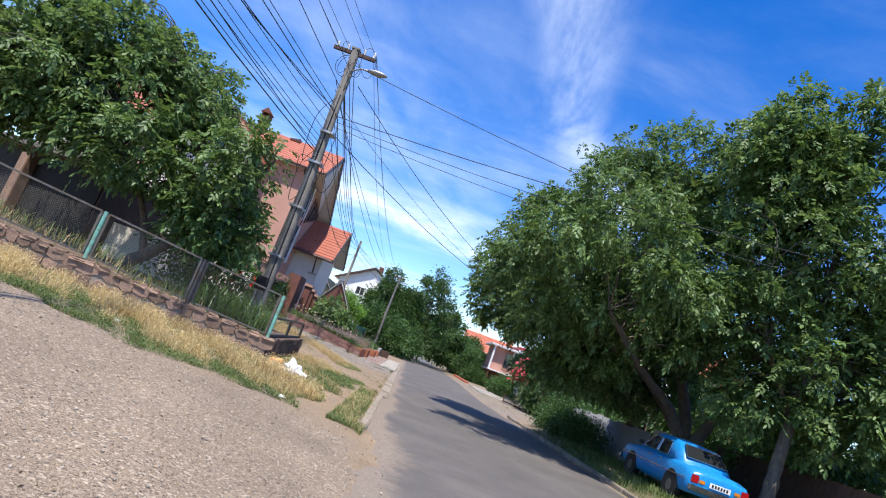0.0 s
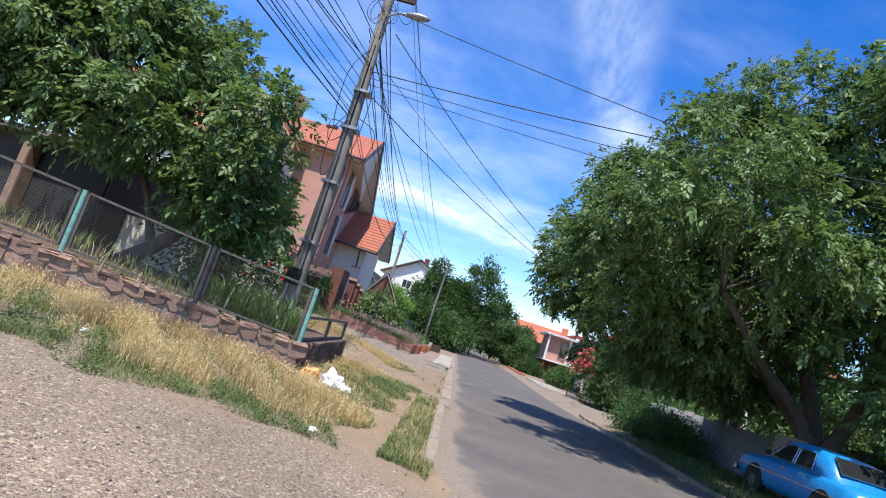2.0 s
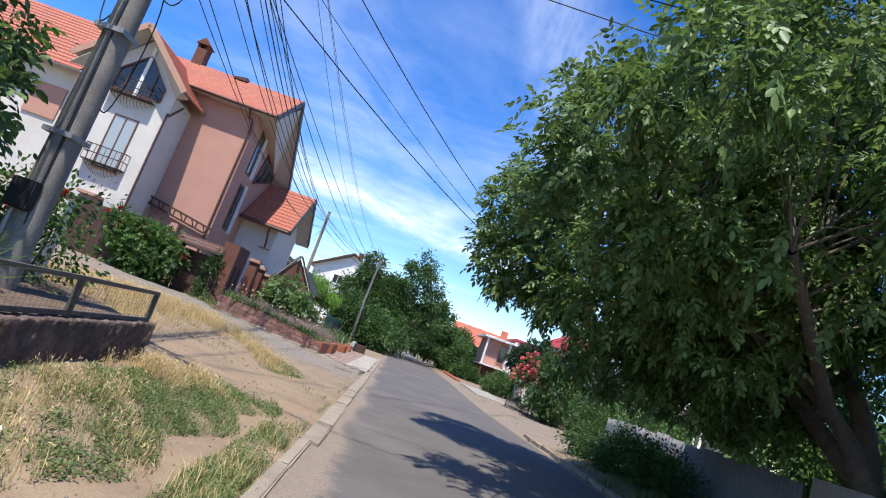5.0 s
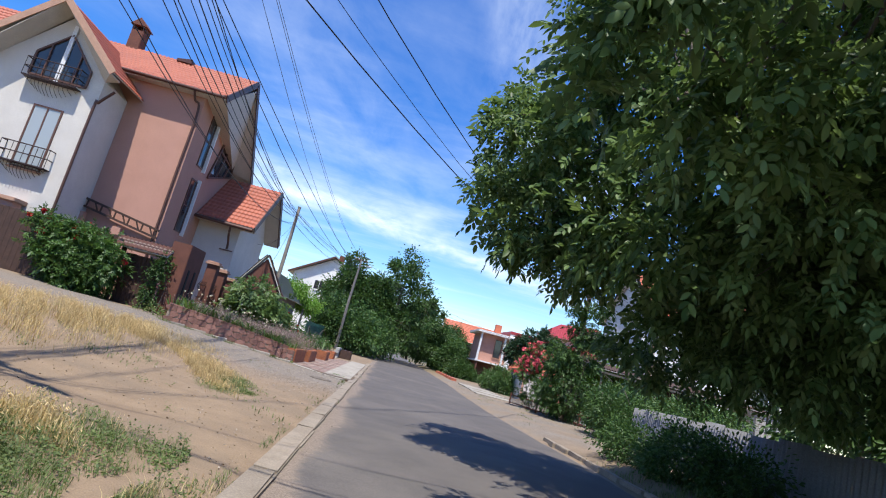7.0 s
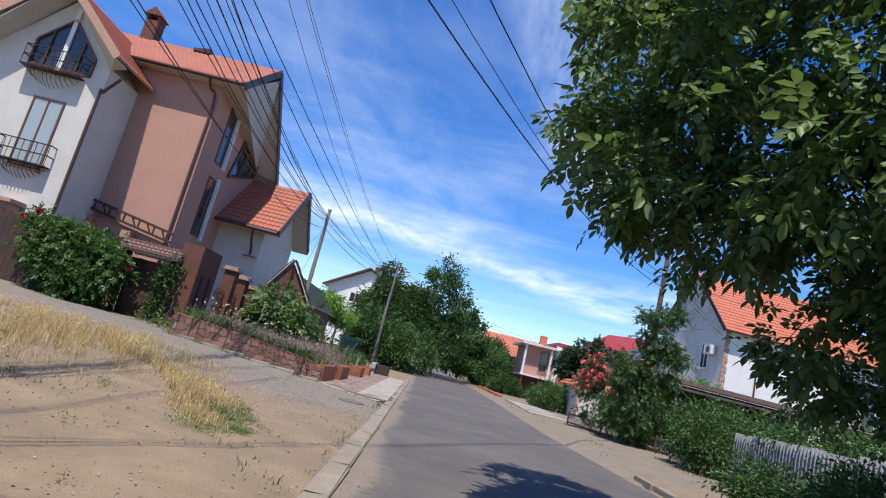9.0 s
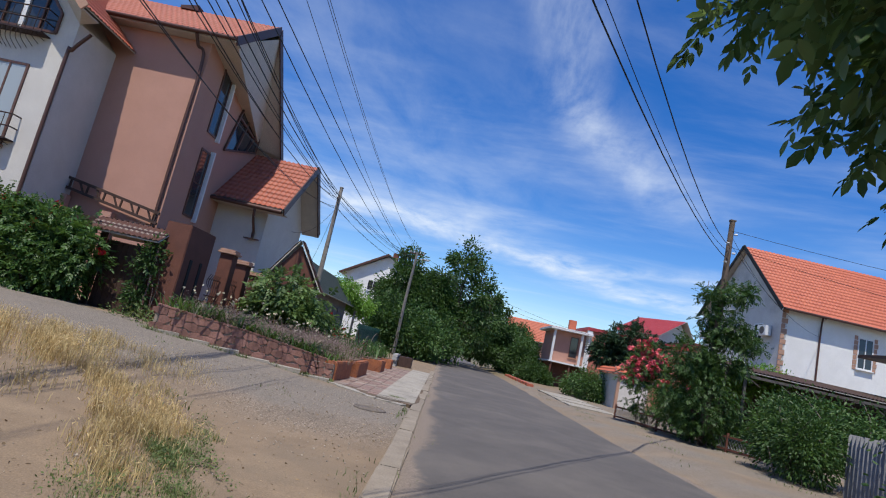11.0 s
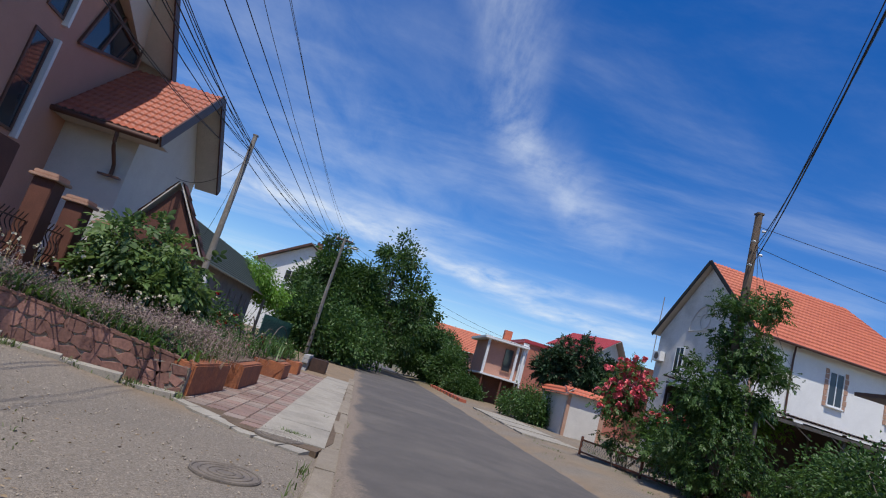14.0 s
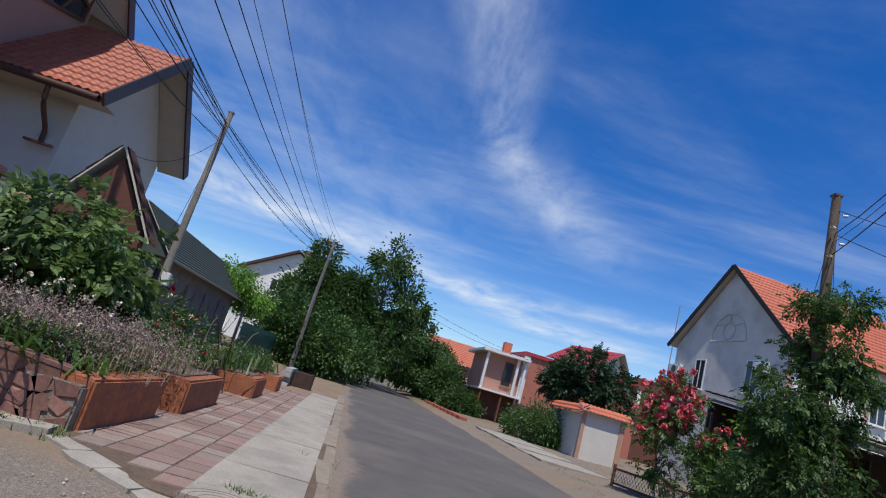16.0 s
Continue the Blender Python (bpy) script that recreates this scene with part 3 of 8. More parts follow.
def shrub(name, label, lobes, twigs, per, leaf, leafmat, seed=1, spread=0.22, droop=0.2, base=None, category="shrub", flowers=(), shell=0.35, group="", stems=10, fans=0):
    """flowers: (material, how many, size, highest share)."""
    lob = np.asarray(lobes, float)
    b = np.array(base or (lob[:, 0].mean(), lob[:, 1].mean(), (lob[:, 2] - lob[:, 5]).min()))
    root = empty(name, *b)
    if fans:
        cen, out = twig_ends(lobes, twigs, shell, seed, None, 14, 0.6)
        V, F = sprays(cen, out, fans, leaf, droop, seed + 100)
    else:
        V, F, cen = foliage(lobes, twigs, per, leaf, spread, droop, shell, seed)
    V[:, 2] = np.maximum(V[:, 2], b[2] + 0.01)
    part_np("foliage", V - b, F, leafmat, root)
    ch = []
    for c in cen[:: max(1, len(cen) // stems)]:
        foot = b + rng.normal(size=3) * (0.12, 0.12, 0)
        ch.append(limb_to(foot, c, 0.02, 0.006))
    v, f = merge(ch)
    part_np("stem", v - b, f, M_BARK, root)
    for material, count, size, top in flowers:
        order = np.argsort(-cen[:, 2] - 0.3 * rng.random(len(cen)))
        pool = cen[order[: max(count, int(len(cen) * top))]]
        pick = pool[rng.choice(len(pool), count, replace=len(pool) < count)]
        pick = pick + rng.normal(size=pick.shape) * 0.12
        k = 14
        c = np.repeat(pick, k, 0)
        d = rng.normal(size=c.shape)
        fv, ff = leaf_quads(c, d, np.full(len(c), size * 0.62), np.full(len(c), size * 0.6))
        part_np("blossoms", fv - b, ff, material, root)
    tagged(root, label, category, group)
    return root


def blades(P, H, lean=0.35, width=0.008):
    """Grass: one bent blade at each of P."""
    n = len(P)
    a = rng.random(n) * 2 * np.pi
    dirn = np.c_[np.cos(a), np.sin(a), np.zeros(n)]
    side = np.c_[-np.sin(a), np.cos(a), np.zeros(n)]
    H = np.asarray(H).reshape(-1, 1)
    ln = lean * (0.3 + rng.random((n, 1)))
    w = width * (0.6 + 0.8 * rng.random((n, 1)))
    up = np.array([[0, 0, 1.0]])
    b0, b1 = P - side * w / 2, P + side * w / 2
    m = P + up * H * 0.6 + dirn * H * ln * 0.35
    tip = P + up * H * (1 - 0.2 * ln) + dirn * H * ln
    V = np.stack([b0, b1, m + side * w * 0.4, m - side * w * 0.4, tip], 1).reshape(-1, 3)
    o = np.arange(n)[:, None] * 5
    F = np.concatenate([o + np.array([[0, 1, 2]]), o + np.array([[0, 2, 3]]), o + np.array([[3, 2, 4]])])
    return V, F


# ---- the lie of the land ----
def kerb_x(y):
    return -0.12 - 0.0655 * np.asarray(y, float)


def road_w(y):
    return np.interp(y, [-30, 0, 15, 27, 35, 44, 54, 70, 140], [6.4, 6.2, 6.05, 5.65, 5.3, 5.4, 5.7, 5.8, 5.8])


def sstep(a, b, v):
    t = np.clip((np.asarray(v, float) - a) / (b - a), 0, 1)
    return t * t * (3 - 2 * t)


def height(x, y):
    x, y = np.asarray(x, float), np.asarray(y, float)
    d = kerb_x(y) - 0.3 - x
    near = 0.09 * np.clip(d, 0, 9) + 0.02 * np.clip(d - 9, 0, 30)
    far = 0.1 * np.clip(d - 2.0, 0, 5) + 0.03 * np.clip(d - 7, 0, 20)
    k = sstep(14, 20, y)
    left = near * (1 - k) + far * k
    left *= sstep(0, 1.2, d)
    e = x - kerb_x(y) - road_w(y)
    right = (0.22 - 0.1 * sstep(24, 32, y)) * sstep(0.05, 1.0, e) + 0.01 * np.clip(e - 2, 0, 20)
    road = -0.02 - 0.05 * sstep(0, 0.2, 0)
    z = np.where(d > 0, left, np.where(e > 0, right, -0.06))
    bumps = 0.02 * np.sin(x * 2.3 + 1.1 * np.sin(y * 1.7)) * np.sin(y * 1.9 + x) * sstep(0.1, 1.0, np.maximum(d, e))
    return z + bumps


def hz(x, y):
    return float(height(x, y))


# ---- ground, road, kerbs ----
def build_ground():
    xs = np.concatenate([np.linspace(-400, -40, 10), np.linspace(-36, -14, 12), np.arange(-13.5, 14, 0.3), np.linspace(15, 40, 14), np.linspace(60, 400, 9)])
    ys = np.concatenate([np.linspace(-300, -30, 8), np.linspace(-25, -2, 12), np.arange(-1.5, 50, 0.3), np.linspace(51, 110, 40), np.linspace(130, 700, 12)])
    X, Y = np.meshgrid(xs, ys)
    Z = height(X, Y)
    V = np.stack([X, Y, Z], -1).reshape(-1, 3)
    ny, nx = X.shape
    i, j = np.meshgrid(np.arange(ny - 1), np.arange(nx - 1), indexing="ij")
    a = i * nx + j
    F = np.stack([a, a + 1, a + nx + 1, a + nx], -1).reshape(-1, 4)
    ob = part_np("ground", V, F, ground_material(), smooth=True)
    x, y = V[:, 0], V[:, 1]
    d = kerb_x(y) - x
    e = x - kerb_x(y) - road_w(y)
    wob = 0.5 * np.sin(x * 1.9 + y) + 0.4 * np.sin(y * 2.7 - x * 1.3)
    grey = (d > 0) * (1 - sstep(8.0, 10.5, y + wob)) + (d > 0) * sstep(25.5, 27.5, y + wob * 0.6) * (1 - sstep(32, 33, y))
    grey = np.clip(grey, 0, 1) * (1 - sstep(8, 11, d) * (y > 20))
    green = np.clip((e > 0) * (1 - sstep(22, 26, y)) * 0.75 + sstep(60, 90, y) * 0.5, 0, 1) + 0.8 * sstep(30, 60, np.abs(x)) + (y > 130) * 0.5
    drive = (d > 0) * sstep(27, 29, y + wob * 0.5) * (1 - sstep(32, 33, y)) * 0.6 + (e > 0) * sstep(26, 30, y) * (1 - sstep(62, 70, y)) * (0.5 + 0.3 * wob)
    col = np.stack([grey, np.clip(green, 0, 1), np.clip(drive, 0, 1), np.ones(len(x))], -1).astype(np.float32)
    at = ob.data.attributes.new("zone", "FLOAT_COLOR", "POINT")
    at.data.foreach_set("color", col.ravel())
    tagged(ob, "sandy trodden earth and gravel beside the street", "ground", kind="structure")


def build_road():
    ys = np.concatenate([np.linspace(-60, 0, 13), np.arange(0.2, 60, 0.2), np.linspace(61, 150, 30), np.array([200, 300, 420])])
    us = np.concatenate([np.linspace(0, 0.16, 10), np.linspace(0.22, 0.86, 11), np.linspace(0.9, 1, 6)])
    U, Y = np.meshgrid(us, ys)
    g = np.random.default_rng(3)
    lo, hi = kerb_x(ys) + 0.02, kerb_x(ys) + road_w(ys)
    lo = lo - (0.1 + 0.08 * (1 - sstep(14, 18, ys))) * sstep(10.2, 10.8, ys)
    near = (ys < 10.5) * 1.0
    lo = lo + near * (0.05 + 0.09 * np.sin(ys * 1.7) + 0.06 * np.sin(ys * 4.1) + 0.035 * np.sin(ys * 11.3))
    hi = hi + (0.06 * np.sin(ys * 1.3) + 0.04 * np.sin(ys * 3.7) + 0.05 * np.sin(ys * 7.9 + 1) * (ys > 29)) * (ys < 80)
    X = lo[:, None] + (hi - lo)[:, None] * U
    Z = 0.02 + 0.05 * (1 - (2 * U - 1) ** 2) - 0.05 + 0.006 * np.sin(X * 3 + Y * 1.3) + 0.028 * np.exp(-U / 0.03) * sstep(10.4, 11, Y) - 0.045 * np.exp(-U / 0.012) * (1 - sstep(10.4, 11, Y))
    V = np.stack([X, Y, Z], -1).reshape(-1, 3)
    ny, nx = X.shape
    i, j = np.meshgrid(np.arange(ny - 1), np.arange(nx - 1), indexing="ij")
    a = i * nx + j
    F = np.stack([a, a + 1, a + nx + 1, a + nx], -1).reshape(-1, 4)
    road = part_np("road", V, F, road_material(), smooth=True)
    left, right = V[:, 0] - kerb_x(V[:, 1]), kerb_x(V[:, 1]) + road_w(V[:, 1]) - V[:, 0]
    reach = 0.32 + 0.25 * (V[:, 1] < 11) + 0.1 * np.sin(V[:, 1] * 0.9) + 0.07 * np.sin(V[:, 1] * 2.3)
    sand = np.clip(np.maximum(np.exp(-left / reach), np.exp(-right / 0.14)), 0, 1).astype(np.float32)
    road.data.attributes.new("sand", "FLOAT", "POINT").data.foreach_set("value", sand)
    tagged(road, "worn grey asphalt street with crumbling edges", "road", kind="structure")


def kerb_run(name, label, side, y0, y1, length, width, top, seed):
    g = random.Random(seed)
    root = tagged(empty(name), label, "kerb", kind="structure")
    meshes = []
    for k in range(10):
        wide = width * (0.56 if side < 0 and k > 4 else 1)
        bm = bx(-width / 2, -length / 2 + 0.004, -0.2, wide - width / 2, length / 2 - 0.004, 0, bevel=0.018)
        for v in bm.verts:
            v.co += Vector((g.uniform(-1, 1), g.uniform(-1, 1), g.uniform(-1, 0.6))) * 0.008
        me = bpy.data.meshes.new("kerbstone")
        bm.to_mesh(me)
        bm.free()
        me.materials.append(M_KERB)
        meshes.append(me)
    y = y0
    while y < y1:
        ob = new("kerbstone", g.choice(meshes[5:] if y < 15 else meshes[:5]))
        x = float(kerb_x(y)) - width / 2 if side < 0 else float(kerb_x(y) + road_w(y)) + width / 2
        ob.matrix_world = pose(x - (0.03 if side < 0 else 0) + g.uniform(-0.006, 0.006), y + length / 2, top + g.uniform(-0.008, 0.005), g.uniform(-0.4, 0.4), g.uniform(-1, 1), 3.75 + g.uniform(-0.3, 0.3))
        ob.parent = root
        y += length


build_ground()
build_road()


# ---- roofs, windows ----
def tile_roof(name, a, b, c, d, material, parent, label="", pu=0.2, pv=0.34, amp=0.022, thick=0.05):
    """A roof plane with pressed waves and stepped courses: a, b along the eave, c, d along the ridge above b and a."""
    a, b, c, d = (np.array(p, float) for p in (a, b, c, d))
    lu, lv = np.linalg.norm(b - a), np.linalg.norm(d - a)
    nu, nv = int(lu / pu * 4) + 1, max(2, int(lv / pv))
    u = np.linspace(0, 1, nu)
    vs, off = [], []
    for k in range(nv):
        for t, o in ((0.0, 1.0), (0.5, 0.55), (0.999, 0.0)):
            vs.append((k + t) / nv)
            off.append(o)
    v, off = np.array(vs), np.array(off)
    n = np.cross(b - a, d - a)
    n /= np.linalg.norm(n)
    if n[2] < 0:
        n = -n
    Uu, Vv = np.meshgrid(u, v)
    P = (a[None, None] * (1 - Uu[..., None]) + b[None, None] * Uu[..., None]) * (1 - Vv[..., None]) + (d[None, None] * (1 - Uu[..., None]) + c[None, None] * Uu[..., None]) * Vv[..., None]
    ph = np.linalg.norm(P - P[:, :1], axis=-1) / pu * 2 * np.pi
    P = P + n * (amp * np.cos(ph)[..., None] + 0.022 * off[:, None, None] + thick)
    ny, nx = Uu.shape
    i, j = np.meshgrid(np.arange(ny - 1), np.arange(nx - 1), indexing="ij")
    q = i * nx + j
    F = np.stack([q, q + 1, q + nx + 1, q + nx], -1).reshape(-1, 4)
    top = part_np(name, P.reshape(-1, 3), F, material, parent, label)
    bm = solid([tuple(p) for p in (a, b, c, d)], tuple(n * thick * 0.6))
    part("roof_deck", bm, M_SOFFIT, parent)
    return top


def bar(name, p, q, w, h, material, parent, label=""):
    """A square bar from p to q."""
    p, q = Vector(p), Vector(q)
    L = (q - p).length
    bm = bmesh.new()
    box(bm, -w / 2, -h / 2, 0, w / 2, h / 2, L)
    bmesh.ops.transform(bm, matrix=Matrix.Translation(p) @ (q - p).to_track_quat("Z", "Y").to_matrix().to_4x4(), verts=bm.verts)
    return part(name, bm, material, parent, label)


def pipe(name, pts, r, material, parent, label="", sides=8):
    v, f = tube_np(smooth_line(pts, 5) if len(pts) > 2 else np.array(pts, float), r, sides)
    return part_np(name, v, f, material, parent, label, smooth=True)


def window(parent, o, u, w, h, cols, rows, frame_m, glass_m, fw=0.07, sill=True, name="window"):
    """A framed window with panes, sunk in a wall; o: lower left corner, u: the wall's direction in plan (outward is to the right of it)."""
    u = Vector((u[0], u[1], 0)).normalized()
    nrm = Vector((u.y, -u.x, 0))
    m = Matrix.Translation(o) @ Matrix((( u.x, nrm.x, 0, 0), (u.y, nrm.y, 0, 0), (0, 0, 1, 0), (0, 0, 0, 1)))

    def put(nm, bm, material, par, lab=""):
        bmesh.ops.transform(bm, matrix=m, verts=bm.verts)
        bmesh.ops.recalc_face_normals(bm, faces=bm.faces)
        return part(nm, bm, material, par, lab)
    bm = bmesh.new()
    for x0, x1, z0, z1 in ((0, fw, 0, h), (w - fw, w, 0, h), (fw, w - fw, 0, fw), (fw, w - fw, h - fw, h)):
        box(bm, x0, -0.06, z0, x1, 0.035, z1)
    for c in range(1, cols):
        x = fw + (w - 2 * fw) * c / cols
        box(bm, x - 0.03, -0.05, fw, x + 0.03, 0.03, h - fw)
    for r in range(1, rows):
        z = fw + (h - 2 * fw) * r / rows
        box(bm, fw, -0.045, z - 0.025, w - fw, 0.026, z + 0.025)
    win = put(name, bm, frame_m, parent)
    for c in range(cols):
        for r in range(rows):
            xa, xb = fw + (w - 2 * fw) * c / cols, fw + (w - 2 * fw) * (c + 1) / cols
            za, zb = fw + (h - 2 * fw) * r / rows, fw + (h - 2 * fw) * (r + 1) / rows
            put("pane", bx(xa, 0.004, za, xb, 0.012, zb), glass_m, win)
    if sill:
        put("sill", bx(-0.06, -0.05, -0.06, w + 0.06, 0.14, 0.0, bevel=0.01), M_COPING if frame_m is M_FRAME else M_FRAMEW, win)
    return win


def balcony(parent, o, u, w, depth, h):
    """A wrought-iron French balcony with a belly below."""
    u = Vector((u[0], u[1], 0)).normalized()
    nrm = Vector((u.y, -u.x, 0))
    o = Vector(o)
    root = bar("balcony", o + nrm * depth, o + u * w + nrm * depth, 0.035, 0.05, M_IRON, parent, "wrought-iron balcony rail")
    at = lambda x, d, z: o + u * x + nrm * d + Vector((0, 0, z))  # noqa: E731
    ch = []
    for x0, d0, x1, d1 in ((0, depth, w, depth), (0, 0, 0, depth), (w, 0, w, depth)):
        for z in (0.0, h * 0.5, h):
            ch.append(tube_np(np.array([at(x0, d0, z), at(x1, d1, z)]), 0.022, 4))
    k = 8
    for i in range(k + 1):
        ch.append(tube_np(np.array([at(w * i / k, depth, 0), at(w * i / k, depth, h)]), 0.014, 4))
    for i in range(13):
        x = w * (0.06 + 0.88 * i / 12)
        deep = 0.55 * (1 - (2 * (x / w) - 1) ** 2)
        ch.append(tube_np(smooth_line([at(x, depth, 0), at(x, depth * 0.9, -deep * 0.6), at(x, 0.02, -deep)], 4), 0.012, 4))
    v, f = merge(ch)
    part_np("railing", v, f, M_IRON, root)
    part("floor_plate", solid([at(0, 0, -0.02), at(w, 0, -0.02), at(w, depth, -0.02), at(0, depth, -0.02)], (0, 0, 0.035)), M_IRON, root)


# ---- pink and white house ----
def build_house():
    H = tagged(empty("house", -12.23, 36.26, 0, 3.75), "three-storey pink and white rendered house with orange tiled roofs", "house")
    g0 = 0.4
    # main body with the pink south wall
    part("wall", bx(-8.5, 0, g0, 0, 6.3, 10.05), M_PINK, H, "pink rendered wall")
    part("gable_wall", solid([(-0.02, 0.0, 10.05), (-0.02, 6.3, 10.05), (-0.02, 3.0, 12.0)], (-0.25, 0, 0)), M_PINK, H)
    # roof planes, ridge running across
    ye, yr, yb = -0.48, 2.75, 6.9
    ze, zr, zb = 9.93, 12.2, 7.9
    tile_roof("roof_front", (-9.5, ye, ze), (1.0, ye, ze), (1.0, yr, zr), (-9.5, yr, zr), M_TILE, H, "orange-red pressed tile roof")
    tile_roof("roof_back", (1.0, yb, zb), (-9.5, yb, zb), (-9.5, yr, zr), (1.0, yr, zr), M_TILE, H)
    for a, b in (((1.02, ye, ze - 0.08), (1.02, yr, zr - 0.06)), ((1.02, yr, zr - 0.06), (1.02, yb, zb - 0.08))):
        bar("barge_board", a, b, 0.05, 0.3, M_BROWN, H, "dark brown barge board")
    bar("fascia", (-5.0, ye - 0.02, ze - 0.05), (1.0, ye - 0.02, ze - 0.05), 0.18, 0.05, M_BROWN, H)
    part("soffit", solid([(0, 0, 9.9), (0, 6.3, 8.3), (1.0, 6.6, 8.1), (1.0, 3.0, 11.9), (1.0, -0.4, 9.85)], (0, 0, -0.03)), M_SOFFIT, H)
    part("soffit", bx(-4.0, ye, 9.8, 1.0, 0, 9.86), M_SOFFIT, H)
    pipe("gutter", [(-4.0, ye - 0.08, ze - 0.02), (0.95, ye - 0.08, ze - 0.04)], 0.07, M_BROWN, H, "brown metal gutter")
    pipe("downpipe", [(-0.35, ye - 0.05, ze - 0.1), (-0.3, -0.3, 9.5), (-0.12, -0.09, 9.1), (-0.12, -0.09, 6), (-0.12, -0.09, 1)], 0.055, M_BROWN, H, "brown downpipe")
    # white wing, standing forward
    wx0, wx1, wy = -7.35, -3.1, -2.0
    cx = -5.1
    part("wing_wall", bx(wx0, wy, g0, wx1, 2.0, 8.58), M_WHITE, H, "off-white rendered wall")
    part("wing_gable", solid([(wx0, wy, 8.58), (wx1, wy, 8.58), (wx1, wy, 8.67), (cx, wy, 10.92), (wx0, wy, 8.67)], (0, 2.5, 0)), M_WHITE, H)
    zp, zl = 11.30, 8.86
    fy = wy - 0.85
    tile_roof("wing_roof", (wx1 + 0.6, fy, zl), (wx1 + 0.6, 3.2, zl), (cx, 3.2, zp), (cx, fy, zp), M_TILE, H)
    tile_roof("wing_roof", (wx0 - 0.35, 3.2, zl), (wx0 - 0.35, fy, zl), (cx, fy, zp), (cx, 3.2, zp), M_TILE, H)
    bar("barge_board", (cx, fy - 0.02, zp), (wx1 + 0.65, fy - 0.02, zl - 0.03), 0.05, 0.26, M_COPING, H, "pale brown barge board")
    bar("barge_board", (cx, fy - 0.02, zp), (wx0 - 0.4, fy - 0.02, zl - 0.03), 0.05, 0.26, M_COPING, H)
    part("soffit", solid([(wx1, wy, 8.67), (wx1 + 0.55, wy, 8.82), (wx1 + 0.55, fy, 8.82), (cx, fy, zp - 0.1), (cx, wy, zp - 0.25)], (0, 0, -0.03)), M_SOFFIT, H)
    part("soffit", solid([(wx0, wy, 8.67), (wx0 - 0.3, fy, 8.41), (cx, fy, zp - 0.1), (cx, wy, zp - 0.25)], (0, 0, -0.03)), M_SOFFIT, H)
    pipe("downpipe", [(wx1 + 0.6, wy - 0.2, 8.29), (wx1 + 0.1, wy - 0.1, 7.72), (wx1 - 0.02, wy - 0.08, 7.24), (wx1 - 0.02, wy - 0.08, 1.0)], 0.055, M_BROWN, H)
    # windows and balconies of the wing
    window(H, (-5.30, wy - 0.01, 4.46), (1, 0), 1.15, 2.6, 2, 1, M_FRAME, M_CURTAIN)
    balcony(H, (-5.70, wy, 4.61), (1, 0), 1.85, 0.35, 0.75)
    part("gable_window", solid([(-5.95, wy - 0.02, 8.19), (-3.70, wy - 0.02, 8.19), (-3.70, wy - 0.02, 8.86), (-4.85, wy - 0.02, 10.16), (-5.95, wy - 0.02, 9.15)], (0, 0.03, 0)), M_GLASS, H, "angular gable window with dark panes")
    for p, q, m_, w_ in (((-5.95, 8.19), (-5.95, 9.15), M_FRAME, 0.07), ((-5.95, 9.15), (-4.85, 10.16), M_FRAME, 0.07), ((-4.85, 10.16), (-3.70, 8.86), M_FRAME, 0.07), ((-3.70, 8.86), (-3.70, 8.19), M_FRAME, 0.07), ((-4.85, 8.10), (-4.85, 10.59), M_FRAMEW, 0.16), ((-5.45, 8.19), (-5.45, 9.63), M_FRAME, 0.05), ((-4.25, 8.19), (-4.25, 9.49), M_FRAME, 0.05), ((-5.95, 8.19), (-3.70, 8.19), M_FRAME, 0.07)):
        bar("glazing_bar", (p[0], wy - 0.05, p[1]), (q[0], wy - 0.05, q[1]), w_, 0.07, m_, H)
    balcony(H, (-5.95, wy, 8.00), (1, 0), 2.1, 0.4, 0.75)
    # further wing with a grey pipe, to the west
    part("west_wall", bx(-16.5, -0.6, g0, -8.0, 5, 8.7), M_WHITE, H)
    part("west_panel", bx(-10.2, -0.68, 6.0, -8.6, -0.6, 7.6), M_PINK, H)
    tile_roof("west_roof", (-17, -1.4, 8.5), (-8.0, -1.4, 8.5), (-8.0, 2.75, 12.4), (-17, 2.75, 12.4), M_TILE, H)
    # chimney and roof hatch
    part("chimney", bx(-5.5, 2.5, 11.9, -4.9, 3.1, 13.1, bevel=0.02), M_BRICKR, H, "brown chimney with an open cap")
    part("chimney_cap", solid([(-5.6, 2.4, 13.3), (-4.8, 2.4, 13.3), (-5.2, 2.4, 13.7)], (0, 0.8, 0)), M_BRICKR, H)
    for x in (-5.5, -5.0):
        part("chimney_leg", bx(x, 2.5, 13.1, x + 0.1, 3.1, 13.31), M_BRICKR, H)
    part("roof_hatch", solid([(-2.9, 2.3, 12.05), (-2.2, 2.3, 12.05), (-2.2, 2.3, 12.28), (-2.9, 2.3, 12.16)], (0, 0.6, 0)), M_BROWN, H)
    # east wall: tall narrow windows with white reveals, and the big triangular window
    for z0, h in ((7.1, 2.5), (4.0, 2.5)):
        window(H, (0.01, 1.35, z0), (0, 1), 0.75, h, 1, 2, M_FRAME, M_GLASS, sill=False)
        part("reveal", bx(0.0, 2.14, z0 - 0.1, 0.16, 2.24, z0 + h + 0.1), M_WHITE2, H, "white window reveal")
    part("gable_window", solid([(0.02, 3.0, 7.0), (0.02, 6.0, 7.9), (0.02, 6.0, 9.6), (0.02, 4.2, 10.4)], (-0.04, 0, 0)), M_GLASS, H, "large slanted window with brown bars")
